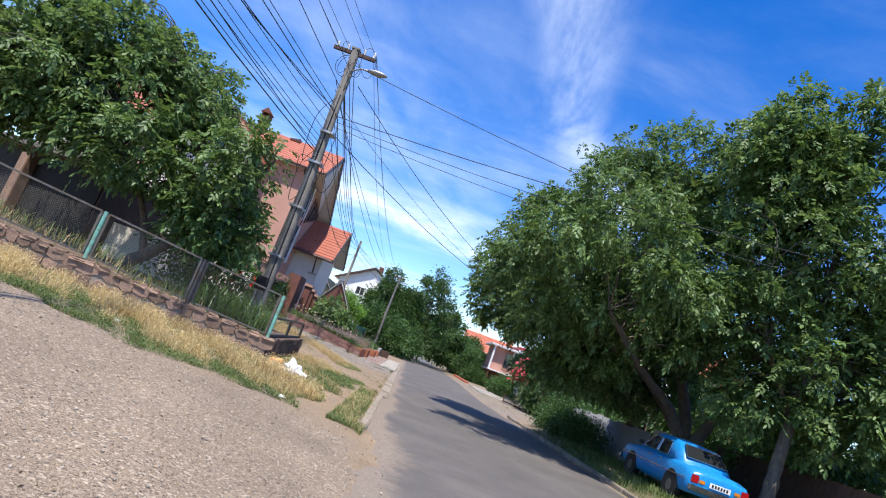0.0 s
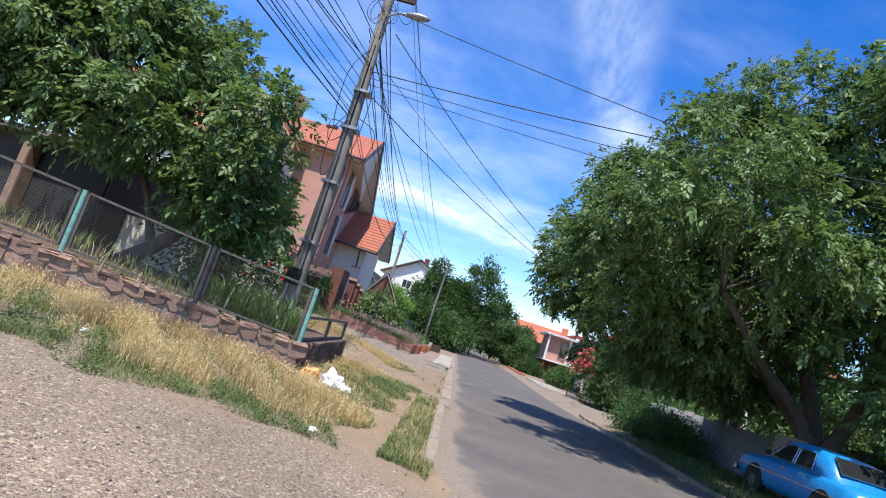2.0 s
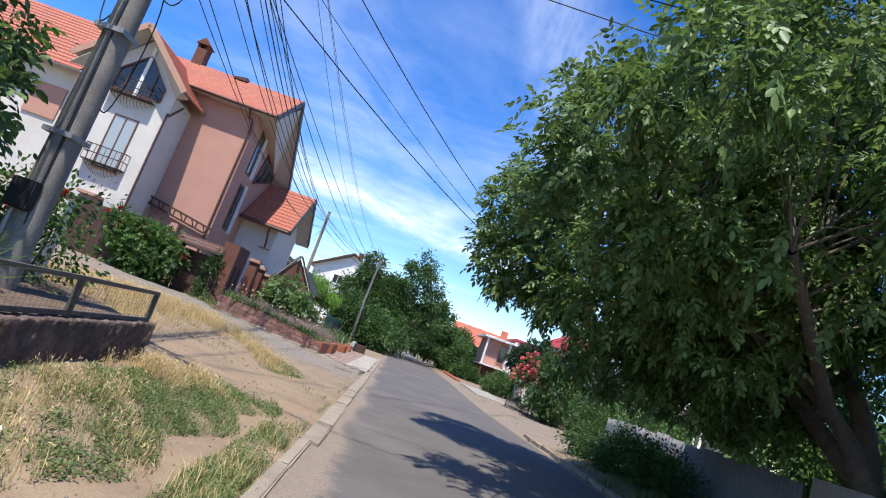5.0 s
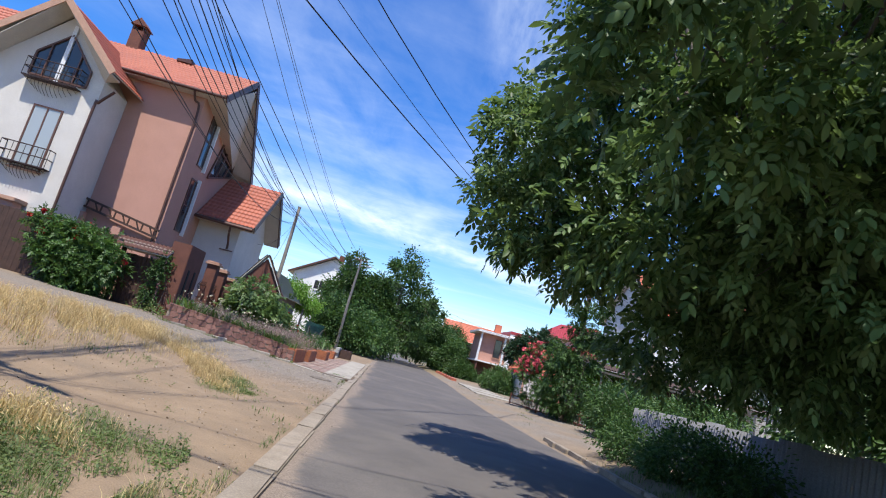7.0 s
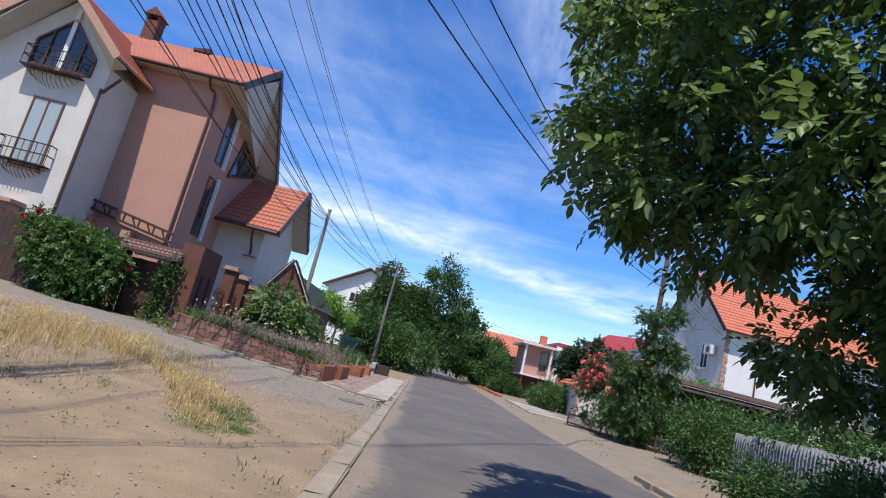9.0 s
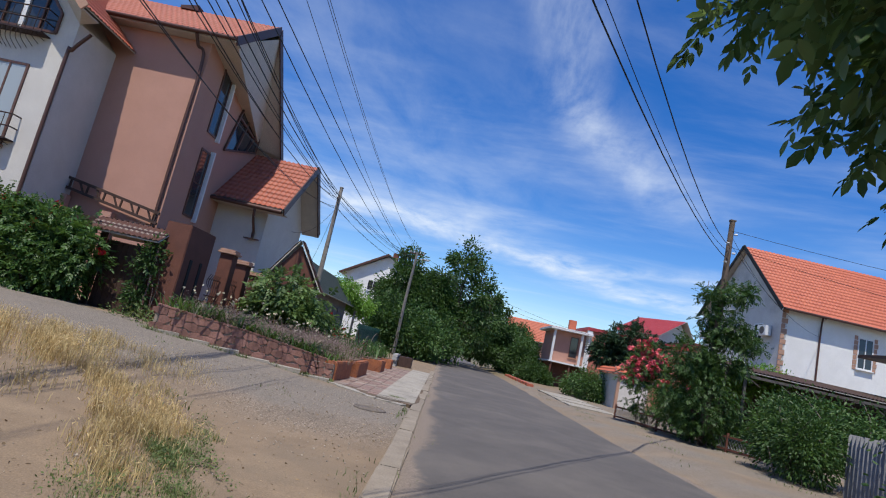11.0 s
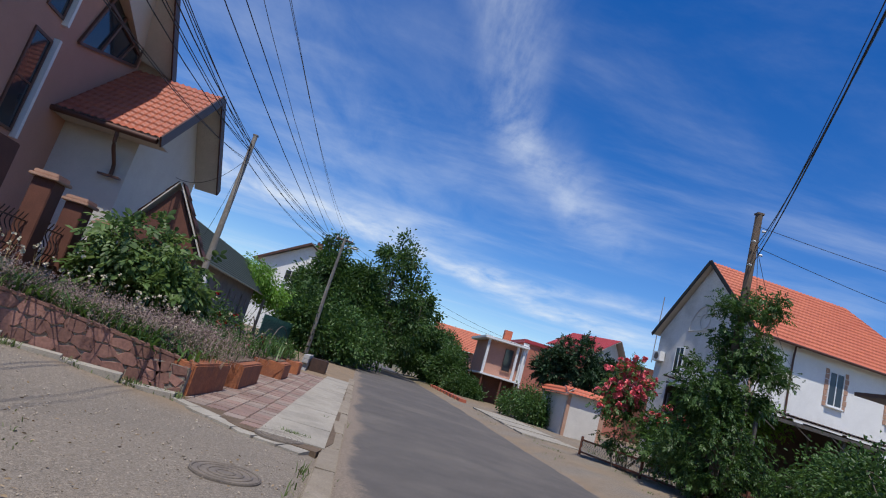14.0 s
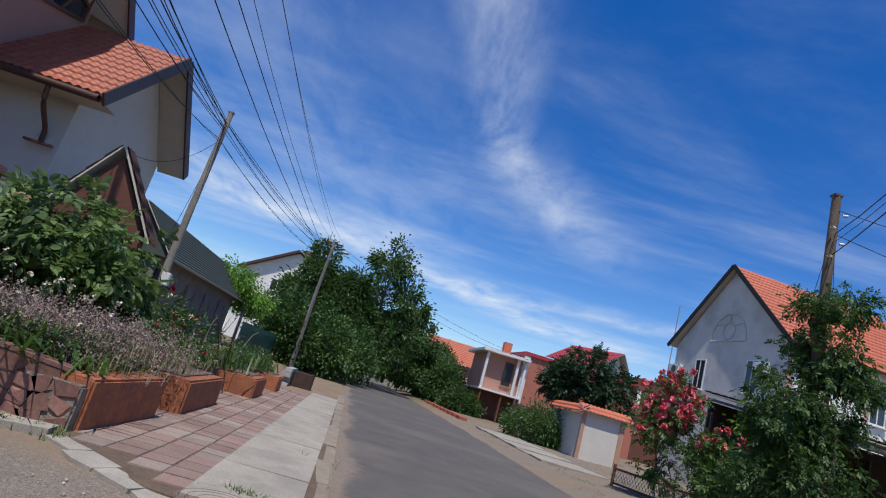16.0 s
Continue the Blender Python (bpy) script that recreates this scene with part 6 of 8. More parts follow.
# ---- flower bed with flagstone wall ----
def build_bed():
    W = tagged(empty("retaining_wall"), "low retaining wall clad in reddish flagstones with pale joints", "wall")
    pts = [(-8.9, 31.9, 1.0), (-6.9, 32.7, 0.8), (-4.95, 33.5, 0.52)]
    g = random.Random(8)
    for (x0, y0, z0), (x1, y1, zt) in zip(pts, pts[1:]):
        A, B = Vector((x0, y0, 0)), Vector((x1, y1, 0))
        L = (B - A).length
        u = (B - A) / L
        nrm = Vector((u.y, -u.x, 0))
        ga, gb = hz(x0, y0) - 0.3, hz(x1, y1) - 0.3
        part("core", solid([A + Vector((0, 0, ga)), B + Vector((0, 0, gb)), B + Vector((0, 0, zt)), A + Vector((0, 0, z0))], -nrm * 0.22), M_MORTAR, W, "pale mortar core")
        part("coping", solid([A + Vector((0, 0, z0)) + nrm * 0.03, B + Vector((0, 0, zt)) + nrm * 0.03, B + Vector((0, 0, zt + 0.035)) + nrm * 0.03, A + Vector((0, 0, z0 + 0.035)) + nrm * 0.03], -nrm * 0.28), M_FLAG, W)
        cols = int(L / 0.27)
        for c in range(cols):
            for r in range(3):
                x = (c + 0.5 + (0.25 if r % 2 else -0.2)) * L / cols
                if not 0.08 < x < L - 0.05:
                    continue
                zt_ = z0 + (zt - z0) * x / L
                gz = hz(*(A + u * x).xy)
                hh = (zt_ - gz) / 3
                zc = gz + hh * (r + 0.5)
                k = g.choice((5, 6, 7))
                w = L / cols * 1.24
                bm = bmesh.new()
                lo, hi = [], []
                for i in range(k):
                    t = 2 * math.pi * (i + g.uniform(-0.3, 0.3)) / k
                    px, pz = math.cos(t), math.sin(t)
                    m = max(abs(px), abs(pz)) ** 0.7
                    px, pz = px / m * w / 2 * g.uniform(0.86, 1.02), pz / m * hh / 2 * g.uniform(0.98, 1.14)
                    lo.append(bm.verts.new((px, 0, pz)))
                    hi.append(bm.verts.new((px * 0.95, 0.022, pz * 0.95)))
                bm.faces.new(hi)
                for i in range(k):
                    bm.faces.new((lo[i], lo[(i + 1) % k], hi[(i + 1) % k], hi[i]))
                bmesh.ops.recalc_face_normals(bm, faces=bm.faces)
                ob = part("flagstone", bm, M_FLAG, W)
                ob.matrix_local = Matrix.Translation(A + u * x + Vector((0, 0, zc)) + nrm * 0.001) @ Matrix(((u.x, nrm.x, 0, 0), (u.y, nrm.y, 0, 0), (0, 0, 1, 0), (0, 0, 0, 1)))
    part("end_face", bx(-5.05, 33.45, -0.2, -4.68, 35.3, 0.52, bevel=0.025), M_PLANTER, W, "rust-red stone end of the bed")
    part("joint_face", bx(-5.35, 33.33, -0.2, -4.72, 33.5, 0.45, bevel=0.02), M_CEMENT, W, "stained bare cement patch")
    for k in range(9):
        bm = bx(-0.09, -0.012, -0.07, 0.09, 0.012, 0.07)
        for v in bm.verts:
            v.co.x += g.uniform(-0.05, 0.05)
            v.co.z += g.uniform(-0.03, 0.03)
        part("flagstone", bm, M_FLAG, W).matrix_local = pose(-5.25 + 0.21 * (k % 3) + g.uniform(-0.04, 0.04), 33.325, 0.08 + 0.15 * (k // 3), 0, g.uniform(-30, 30), 0)
    soil_bed("flower_bed", "dark soil of the raised flower bed", [(-8.8, 32.1, 0.95), (-6.9, 32.9, 0.72), (-5.1, 33.6, 0.45), (-4.95, 35.3, 0.45), (-5.6, 36.4, 0.45), (-5.6, 47, 0.5), (-9.6, 47, 0.9), (-9.6, 33.5, 1.0)], 0.5, 0.9)
    for k, (x, y, l) in enumerate(((-5.2, 37.1, 2.2), (-5.3, 41.6, 1.8), (-5.5, 45.2, 1.6))):
        P = tagged(empty("planter", x, y, 0, 3.75), "raised planter faced with rust-orange stone", "planter", "planters along the pavement")
        part("front", bx(0.0, -l / 2, -0.2, 0.5, l / 2 - 0.25 * k, 0.5 - 0.03 * k, bevel=0.03), M_PLANTER, P)
        part("side", bx(-1.2, -l / 2 + 0.01, -0.2, 0.0, -l / 2 + 0.3, 0.47 - 0.03 * k, bevel=0.03), M_PLANTER, P)
        part("soil", bx(-1.2, -l / 2 + 0.3, -0.2, 0.3, l / 2, 0.52 - 0.03 * k), M_SOIL, P)
    B = tagged(empty("block_wall", -5.6, 50.0, 0, 3.75), "low white block wall round a dark box", "wall")
    for r in range(4):
        for c in range(5):
            part("block", bx(-0.1, c * 0.4 - 1 + 0.2 * (r % 2), r * 0.17 - 0.05, 0.15, c * 0.4 - 1 + 0.39 + 0.2 * (r % 2), r * 0.17 + 0.11, bevel=0.012), M_LIGHTBRICK, B)
    part("box", bx(0.2, -0.2, 0, 0.9, 0.9, 0.55, bevel=0.03), M_DKBROWN, B)


build_bed()
spots = [(x, y, z) for x, y, z in zip(np.linspace(-8.6, -5.2, 12), np.linspace(32.5, 33.9, 12), np.linspace(0.95, 0.45, 12))]
sword_plants("iris", "grey-green sword-leaved irises along the bed edge", spots + [(x - 0.2, y + 0.7, z) for x, y, z in spots], 34, 0.46, M_LEAFMID, 7, spread=0.24, width=0.042, lean=1.9)
sword_plants("iris", "irises and daylilies in the planters", [(-5.6 - 0.4 * (k % 2), 36.4 + 0.75 * k, 0.5) for k in range(14)], 34, 0.5, M_LEAFMID, 8, spread=0.25, width=0.035, lean=0.8)
lav = np.array([(-8.3 + 0.55 * (k % 4) + rnd.uniform(-0.15, 0.15), 32.75 + 0.22 * (k % 4) + 0.45 * (k // 4), 0.88 - 0.07 * (k % 4)) for k in range(8)] + [(-7.2 + 1.85 * (k % 6) / 5 + rnd.uniform(-0.15, 0.15), 33.6 + 0.42 * (k // 6) + 0.8 * (k % 6) / 5, 0.55 + 0.13 * math.sin(k * 2.4)) for k in range(30)])
gl = np.random.default_rng(9)
lav_c = np.repeat(lav, 220, 0) + gl.normal(size=(len(lav) * 220, 3)) * (0.32, 0.32, 0.03)
lav_h = 0.5 * (0.35 + 0.8 * gl.random(len(lav_c))) * (0.75 + 0.35 * np.sin(lav_c[:, 0] * 5.1) * np.sin(lav_c[:, 1] * 4.3))
lv_, lf_ = blades(lav_c, lav_h, 0.9, 0.005)
lav_root = tagged(empty("lavender", *lav.mean(0)), "faded brownish-purple lavender gone to seed", "plant")
part_np("stem", lv_ - lav.mean(0), lf_, M_LAVENDER, lav_root)
lt = np.repeat(lv_.reshape(-1, 5, 3)[:, 4], 3, 0) + gl.normal(size=(len(lav_c) * 3, 3)) * 0.02
lqv, lqf = leaf_quads(lt, gl.normal(size=lt.shape) + (0, 0, 1.0), np.full(len(lt), 0.032), np.full(len(lt), 0.018))
part_np("seed_head", lqv - lav.mean(0), lqf, M_LAVENDER, lav_root)
sword_plants("lavender_leaves", "grey-green lavender foliage", lav, 120, 0.3, M_GRASSG, 19, spread=0.24, width=0.012, lean=0.9)
stalk = np.array([(x - 0.3 + rnd.uniform(-0.3, 0.3), y + 1.1 + rnd.uniform(-0.5, 0.6), z) for x, y, z in spots for _ in range(5)])
stalk_h = rng.uniform(0.45, 0.85, len(stalk))
sv, sf = blades(stalk, stalk_h, 0.25, 0.008)
tips = np.repeat(sv.reshape(-1, 5, 3)[:, 4], 6, 0)
hv, hf = leaf_quads(tips, rng.normal(size=tips.shape), np.full(len(tips), 0.045), np.full(len(tips), 0.04))
tagged(part_np("seed_stalks", sv, sf, M_GRASSY), "pale dry stalks above the flower bed", "plant", kind="stuff")
tagged(part_np("seed_pods", hv, hf, M_CREAM), "pale papery seed pods on dry stalks", "plant", kind="stuff")
shrub("shrub", "broad-leaved green shrub beside the house wall", [(-7.9, 37.3, 2.0, 1.15, 1.1, 0.85), (-7.1, 37.4, 1.6, 0.9, 0.9, 0.7), (-8.4, 37.6, 1.4, 0.9, 0.9, 0.6)], 320, 0, 0.15, M_WALNUT, 63, droop=0.8, base=(-7.8, 37.4, 0.8), fans=4)
shrub("rose_bush", "rose bush with red and white blooms near the pole", [(-7.2, 40.4, 1.2, 0.7, 0.8, 0.6), (-6.8, 41.3, 1.0, 0.6, 0.8, 0.45)], 120, 14, 0.09, M_LEAFMID, 64, 0.2, base=(-7.1, 40.7, 0.5), category="rose bush", flowers=((M_RED, 8, 0.13, 0.6), (M_CREAM, 6, 0.13, 0.6)))
shrub("flower_clump", "low green clump with small yellow and white flowers", [(-5.7, 38.0, 0.7, 0.5, 1.2, 0.25), (-5.9, 42.0, 0.75, 0.5, 1.2, 0.3), (-6.0, 45.5, 0.75, 0.5, 1.4, 0.3)], 170, 14, 0.07, M_LEAFMID, 65, 0.16, base=(-5.8, 41.5, 0.45), category="flowers", flowers=((M_CREAM, 30, 0.05, 1.0), (M_RED, 6, 0.07, 1.0)))
shrub("rose_hedge", "tall climbing rose hedge with red blooms over the dark fence", [(-12.2, 32.6, 1.35, 0.75, 0.8, 1.1), (-11.75, 32.55, 1.8, 0.65, 0.7, 0.7), (-13.0, 32.5, 1.6, 1.1, 0.9, 1.3), (-12.7, 32.6, 2.3, 1.0, 0.6, 0.7), (-13.7, 32.6, 2.0, 0.9, 0.65, 1.0), (-14.3, 32.7, 2.8, 0.6, 0.5, 0.5)], 1050, 0, 0.1, M_LEAFMID, 66, droop=0.5, base=(-13.2, 32.7, 0.45), fans=3, category="hedge", flowers=((M_RED, 22, 0.2, 0.25),))
shrub("ivy", "dark ivy climbing the gate post", [(-10.25, 33.1, 1.3, 0.28, 0.25, 1.0), (-10.1, 33.1, 2.2, 0.3, 0.25, 0.5)], 90, 14, 0.1, M_LEAFDARK, 67, 0.15, base=(-10.2, 33.1, 0.4), category="ivy")
shrub("weed_patch", "low dense weeds before the gate", [(-9.6, 32.4, 0.5, 0.8, 0.5, 0.22)], 60, 14, 0.08, M_GRASSG, 68, 0.2, base=(-9.6, 32.4, 0.4), category="weeds")


# ---- garages and far house on the left ----
def build_garages():
    G = tagged(empty("garage", -11.2, 54.5, 0.4, 3.75), "row of grey garages under a steep dark green shingle roof", "garage")
    part("wall", bx(-5, -6.5, -0.3, 0, 6.5, 2.75), M_GARAGE, G)
    tile_roof("roof", (0.5, 6.8, 2.55), (0.5, -6.8, 2.55), (-1.0, -6.8, 4.3), (-1.0, 6.8, 4.3), M_GREENROOF, G, pu=1.2, pv=0.14, amp=0.0)
    part("roof_top", bx(-5.2, -6.8, 4.2, -1.0, 6.8, 4.32), M_GREENROOF, G)
    part("roof_end", solid([(0.45, -6.7, 2.6), (-1.0, -6.7, 4.25), (-5.0, -6.7, 4.25), (-5.0, -6.7, 2.6)], (0, 0.1, 0)), M_GREENROOF, G)
    for k in range(4):
        y = -5.4 + k * 3.0
        d = part("door", bx(0.0, y, -0.1, 0.06, y + 2.4, 2.15), M_GARAGE, G, "grey steel garage door")
        for j in range(2):
            part("door_panel", bx(0.06, y + 0.1 + j * 1.15, 0.1, 0.085, y + 1.1 + j * 1.15, 2.0, bevel=0.01), M_GARAGE, d)
    # no hole in the wall: the doorway's shade is a black panel
    part("doorway_shade", bx(-0.05, -6.4, -0.1, 0.05, -5.5, 2.2), M_BLACK, G, "black panel for the shade in a doorway")
    part("post", bx(0.6, 6.9, -0.3, 0.75, 7.05, 2.6), M_POLE, G)
    part("canopy", solid([(0.9, 6.8, 2.5), (0.9, 9.5, 2.4), (-1.0, 9.5, 3.4), (-1.0, 6.8, 3.5)], (0, 0, 0.06)), M_GREENROOF, G)
    shrub("vine", "bright green vine hanging over the garage roof", [(-12.0, 61.0, 4.0, 1.3, 1.8, 0.9), (-11.0, 62.5, 3.2, 1.1, 1.6, 0.9)], 420, 16, 0.16, M_LEAFLIGHT, 71, 0.3, 0.8, base=(-12.3, 63.5, 0.4), category="vine")
    Fz = tagged(empty("green_fence", -9.0, 57.5, 0.3, 3.75), "dark green picket fence in front of the garages", "fence")
    for k in range(40):
        part("picket", bx(0, -4 + k * 0.3, 0, 0.03, -4 + k * 0.3 + 0.2, 1.5), M_GREENFENCE, Fz)
    for z in (0.35, 1.2):
        part("rail", bx(-0.05, -4, z, 0, 8, z + 0.06), M_GREENFENCE, Fz)
    Hs = tagged(empty("house", -17.2, 90.0, 0.5, 3.75), "white rendered house with a low-pitched red-brown roof", "house")
    part("wall", solid([(-2.6, 0, -0.5), (6.5, 0, -0.5), (6.5, 0, 8.3), (2.3, 0, 10.5), (-2.6, 0, 7.6)], (0, 9, 0)), M_WHITE2, Hs)
    tile_roof("roof", (-3.3, 9.6, 7.3), (-3.3, -0.6, 7.3), (2.3, -0.6, 10.7), (2.3, 9.6, 10.7), M_REDROOF, Hs, pu=0.4)
    tile_roof("roof", (7.2, -0.6, 8.0), (7.2, 9.6, 8.0), (2.3, 9.6, 10.7), (2.3, -0.6, 10.7), M_REDROOF, Hs, pu=0.4)
    bar("barge_board", (-3.3, -0.65, 7.3), (2.3, -0.65, 10.7), 0.08, 0.25, M_BROWN, Hs)
    window(Hs, (0.4, -0.02, 5.9), (1, 0), 1.4, 1.3, 2, 1, M_FRAMEW, M_GLASS)
    part("chimney", bx(2.5, 2.0, 9.5, 3.2, 2.7, 11.4, bevel=0.02), M_BRICKR, Hs)


build_garages()


# ---- right side: car, fences ----
def build_car():
    C = tagged(empty("car", 6.8, 16.6, 0.25, 5.0), "old bright blue four-door saloon car parked on the grass", "car")
    # forward is +y; length 4.1, width 1.55
    def shell(sections, material, name, label="", smooth=True):
        V, k = [], len(sections[0][1])
        for y, ring in sections:
            V += [(x, y, z) for x, z in ring]
        F = []
        for i in range(len(sections) - 1):
            for j in range(k):
                F.append((i * k + j, i * k + (j + 1) % k, (i + 1) * k + (j + 1) % k, (i + 1) * k + j))
        bm = bmesh.new()
        vs = [bm.verts.new(v) for v in V]
        for f in F:
            bm.faces.new([vs[i] for i in f])
        bm.faces.new([vs[j] for j in range(k)][::-1])
        bm.faces.new([vs[(len(sections) - 1) * k + j] for j in range(k)])
        bmesh.ops.recalc_face_normals(bm, faces=bm.faces)
        ob = part(name, bm, material, C, label)
        if smooth:
            ob.data.shade_smooth()
        return ob

    def ring(w, z0, z1, crown=0.03, tuck=0.06):
        h = w / 2
        return [(-h + tuck, z0), (h - tuck, z0), (h - 0.015, z0 + 0.12), (h, (z0 + z1) / 2), (h - 0.03, z1 - 0.1), (h - 0.09, z1 - 0.015), (h * 0.5, z1 + crown * 0.7), (0, z1 + crown), (-h * 0.5, z1 + crown * 0.7), (-h + 0.09, z1 - 0.015), (-h + 0.03, z1 - 0.1), (-h, (z0 + z1) / 2), (-h + 0.015, z0 + 0.12)]
    body = [(-2.05, ring(1.4, 0.36, 0.76)), (-2.0, ring(1.5, 0.32, 0.84)), (-1.7, ring(1.54, 0.3, 0.9)), (-1.1, ring(1.55, 0.28, 0.93)), (0.0, ring(1.55, 0.26, 0.93)), (0.9, ring(1.55, 0.27, 0.92)), (1.4, ring(1.53, 0.3, 0.89)), (1.9, ring(1.5, 0.33, 0.84)), (2.03, ring(1.42, 0.38, 0.78))]
    b = shell(body, M_CAR, "body", "sun-faded bright blue body")

    def cab(w0, w1, z0, z1):
        return [(-w0 / 2, z0), (w0 / 2, z0), (w1 / 2, z1 - 0.06), (w1 / 2 - 0.07, z1), (0, z1 + 0.035), (-w1 / 2 + 0.07, z1), (-w1 / 2, z1 - 0.06)]
    shell([(-1.35, cab(1.3, 1.2, 0.9, 0.96)), (-0.85, cab(1.44, 1.16, 0.9, 1.36)), (-0.6, cab(1.45, 1.17, 0.9, 1.41)), (0.1, cab(1.45, 1.18, 0.9, 1.44)), (0.45, cab(1.44, 1.16, 0.9, 1.4)), (1.05, cab(1.34, 1.24, 0.9, 0.95))], M_CAR, "cabin", "blue roof with pillars")
    # glass set a little proud of the cabin
    def pane(nm, pts, off):
        bm = bmesh.new()
        vs = [bm.verts.new(Vector(p) + Vector(off)) for p in pts]
        bm.faces.new(vs)
        r = bmesh.ops.extrude_face_region(bm, geom=list(bm.faces))
        bmesh.ops.translate(bm, vec=Vector(off) * -0.6, verts=[v for v in r["geom"] if isinstance(v, bmesh.types.BMVert)])
        bmesh.ops.recalc_face_normals(bm, faces=bm.faces)
        g = part(nm, bm, M_CARGLASS, C, "dark dusty glass")
        ch = []
        n = len(pts)
        for i in range(n):
            ch.append(tube_np(np.array([Vector(pts[i]) + Vector(off) * 1.2, Vector(pts[(i + 1) % n]) + Vector(off) * 1.2]), 0.014, 5))
        v, f = merge(ch)
        part_np("trim", v, f, M_CHROME, g, "bright window trim")
    pane("rear_window", [(-0.53, -1.27, 1.04), (0.53, -1.27, 1.04), (0.47, -0.92, 1.325), (-0.47, -0.92, 1.325)], (0, -0.026, 0.03))
    pane("windscreen", [(0.56, 0.99, 1.02), (-0.56, 0.99, 1.02), (-0.48, 0.55, 1.35), (0.48, 0.55, 1.35)], (0, 0.022, 0.03))
    for s in (-1, 1):
        xs = lambda z: s * (0.725 - (z - 0.9) / 0.5 * 0.135)  # noqa: E731
        pane("side_window", [(xs(0.97), -0.72, 0.97), (xs(0.97), -0.12, 0.97), (xs(1.32), -0.12, 1.32), (xs(1.3), -0.62, 1.3)], (s * 0.014, 0, 0))
        pane("side_window", [(xs(0.97), -0.04, 0.97), (xs(0.97), 0.72, 0.97), (xs(1.32), 0.36, 1.32), (xs(1.33), -0.04, 1.33)], (s * 0.014, 0, 0))
        part("tail_light", bx(s * 0.62 - 0.09, -2.075, 0.58, s * 0.62 + 0.09, -2.03, 0.76, bevel=0.015), M_REDLENS, C, "red tail light")
        part("indicator", bx(s * 0.44 - 0.07, -2.07, 0.6, s * 0.44 + 0.07, -2.03, 0.68, bevel=0.01), M_AMBER, C, "amber indicator")
        part("headlight", bx(s * 0.55 - 0.13, 2.0, 0.56, s * 0.55 + 0.13, 2.06, 0.74, bevel=0.03), M_CHROME, C)
        for y in (-1.22, 1.2):
            bm = bmesh.new()
            bmesh.ops.create_cone(bm, cap_ends=True, segments=28, radius1=0.3, radius2=0.3, depth=0.17, matrix=Matrix.Translation((s * 0.66, y, 0.3)) @ Matrix.Rotation(radians(90), 4, "Y"))
            bmesh.ops.bevel(bm, geom=[e for e in bm.edges if len(e.link_faces) == 2 and any(len(f.verts) > 6 for f in e.link_faces)], offset=0.03, segments=2, affect="EDGES")
            w = part("wheel", bm, M_BLACK, C, "worn black tyre", smooth=True)
            bm = bmesh.new()
            bmesh.ops.create_cone(bm, cap_ends=True, segments=20, radius1=0.18, radius2=0.14, depth=0.05, matrix=Matrix.Translation((s * 0.755, y, 0.3)) @ Matrix.Rotation(radians(90 * s), 4, "Y"))
            part("hubcap", bm, M_STEEL, w)
            # black disc on the uncut body: shade of the wheel arch as colour
            bm = bmesh.new()
            bmesh.ops.create_cone(bm, cap_ends=True, segments=28, radius1=0.36, radius2=0.36, depth=0.05, matrix=Matrix.Translation((s * 0.753, y, 0.33)) @ Matrix.Rotation(radians(90), 4, "Y"))
            part("wheel_arch_shade", bm, M_BLACK, C, "black disc for the shade in the wheel arch")
        part("door_handle", bx(s * 0.765, -0.6, 0.8, s * 0.8, -0.45, 0.83, bevel=0.006), M_CHROME, C)
        part("door_handle", bx(s * 0.765, 0.05, 0.8, s * 0.8, 0.2, 0.83, bevel=0.006), M_CHROME, C)
        part("trim_strip", bx(s * 0.772, -1.9, 0.6, s * 0.785, 1.9, 0.62), M_CHROME, C)
        part("mirror", bx(s * 0.8, 0.62, 0.97, s * 0.92, 0.68, 1.07, bevel=0.015), M_BLACK, C)
    part("bumper", bx(-0.78, -2.17, 0.4, 0.78, -2.06, 0.53, bevel=0.03), M_CHROME, C, "dull chrome rear bumper")
    part("bumper", bx(-0.78, 2.05, 0.38, 0.78, 2.15, 0.5, bevel=0.03), M_CHROME, C)
    pl = part("number_plate", bx(-0.26, -2.085, 0.58, 0.26, -2.06, 0.7, bevel=0.004), M_FRAMEW, C, "white number plate")
    for k in range(6):
        part("plate_bar", bx(-0.21 + k * 0.072, -2.09, 0.605, -0.165 + k * 0.072, -2.084, 0.675), M_BLACK, pl)


build_car()


def corrugated(name, label, a, b, z, h, material, period=0.15, amp=0.02, sheet=1.1):
    A, B = np.array(a, float), np.array(b, float)
    L = np.linalg.norm(B - A)
    u = (B - A) / L
    nrm = np.array([u[1], -u[0]])
    root = tagged(empty(name), label, "fence")
    x0 = 0.0
    k = 0
    while x0 < L:
        x1 = min(L, x0 + sheet)
        t = np.linspace(x0, x1, int((x1 - x0) / period * 8) + 2)
        off = amp * np.cos(t / period * 2 * np.pi) + 0.012 * (k % 2)
        p = A + t[:, None] * u + off[:, None] * nrm
        q = p + nrm * 0.01
        dz = rnd.uniform(-0.05, 0.05)
        V = np.concatenate([np.c_[p, np.full(len(t), z)], np.c_[p, np.full(len(t), z + h + dz)], np.c_[q, np.full(len(t), z)], np.c_[q, np.full(len(t), z + h + dz)]])
        n = len(t)
        i = np.arange(n - 1)
        F = np.concatenate([np.stack([i, i + 1, n + i + 1, n + i], -1), np.stack([2 * n + i + 1, 2 * n + i, 3 * n + i, 3 * n + i + 1], -1), np.stack([n + i, n + i + 1, 3 * n + i + 1, 3 * n + i], -1)])
        part_np("sheet", V, F, material, root)
        x0 = x1
        k += 1
    return root


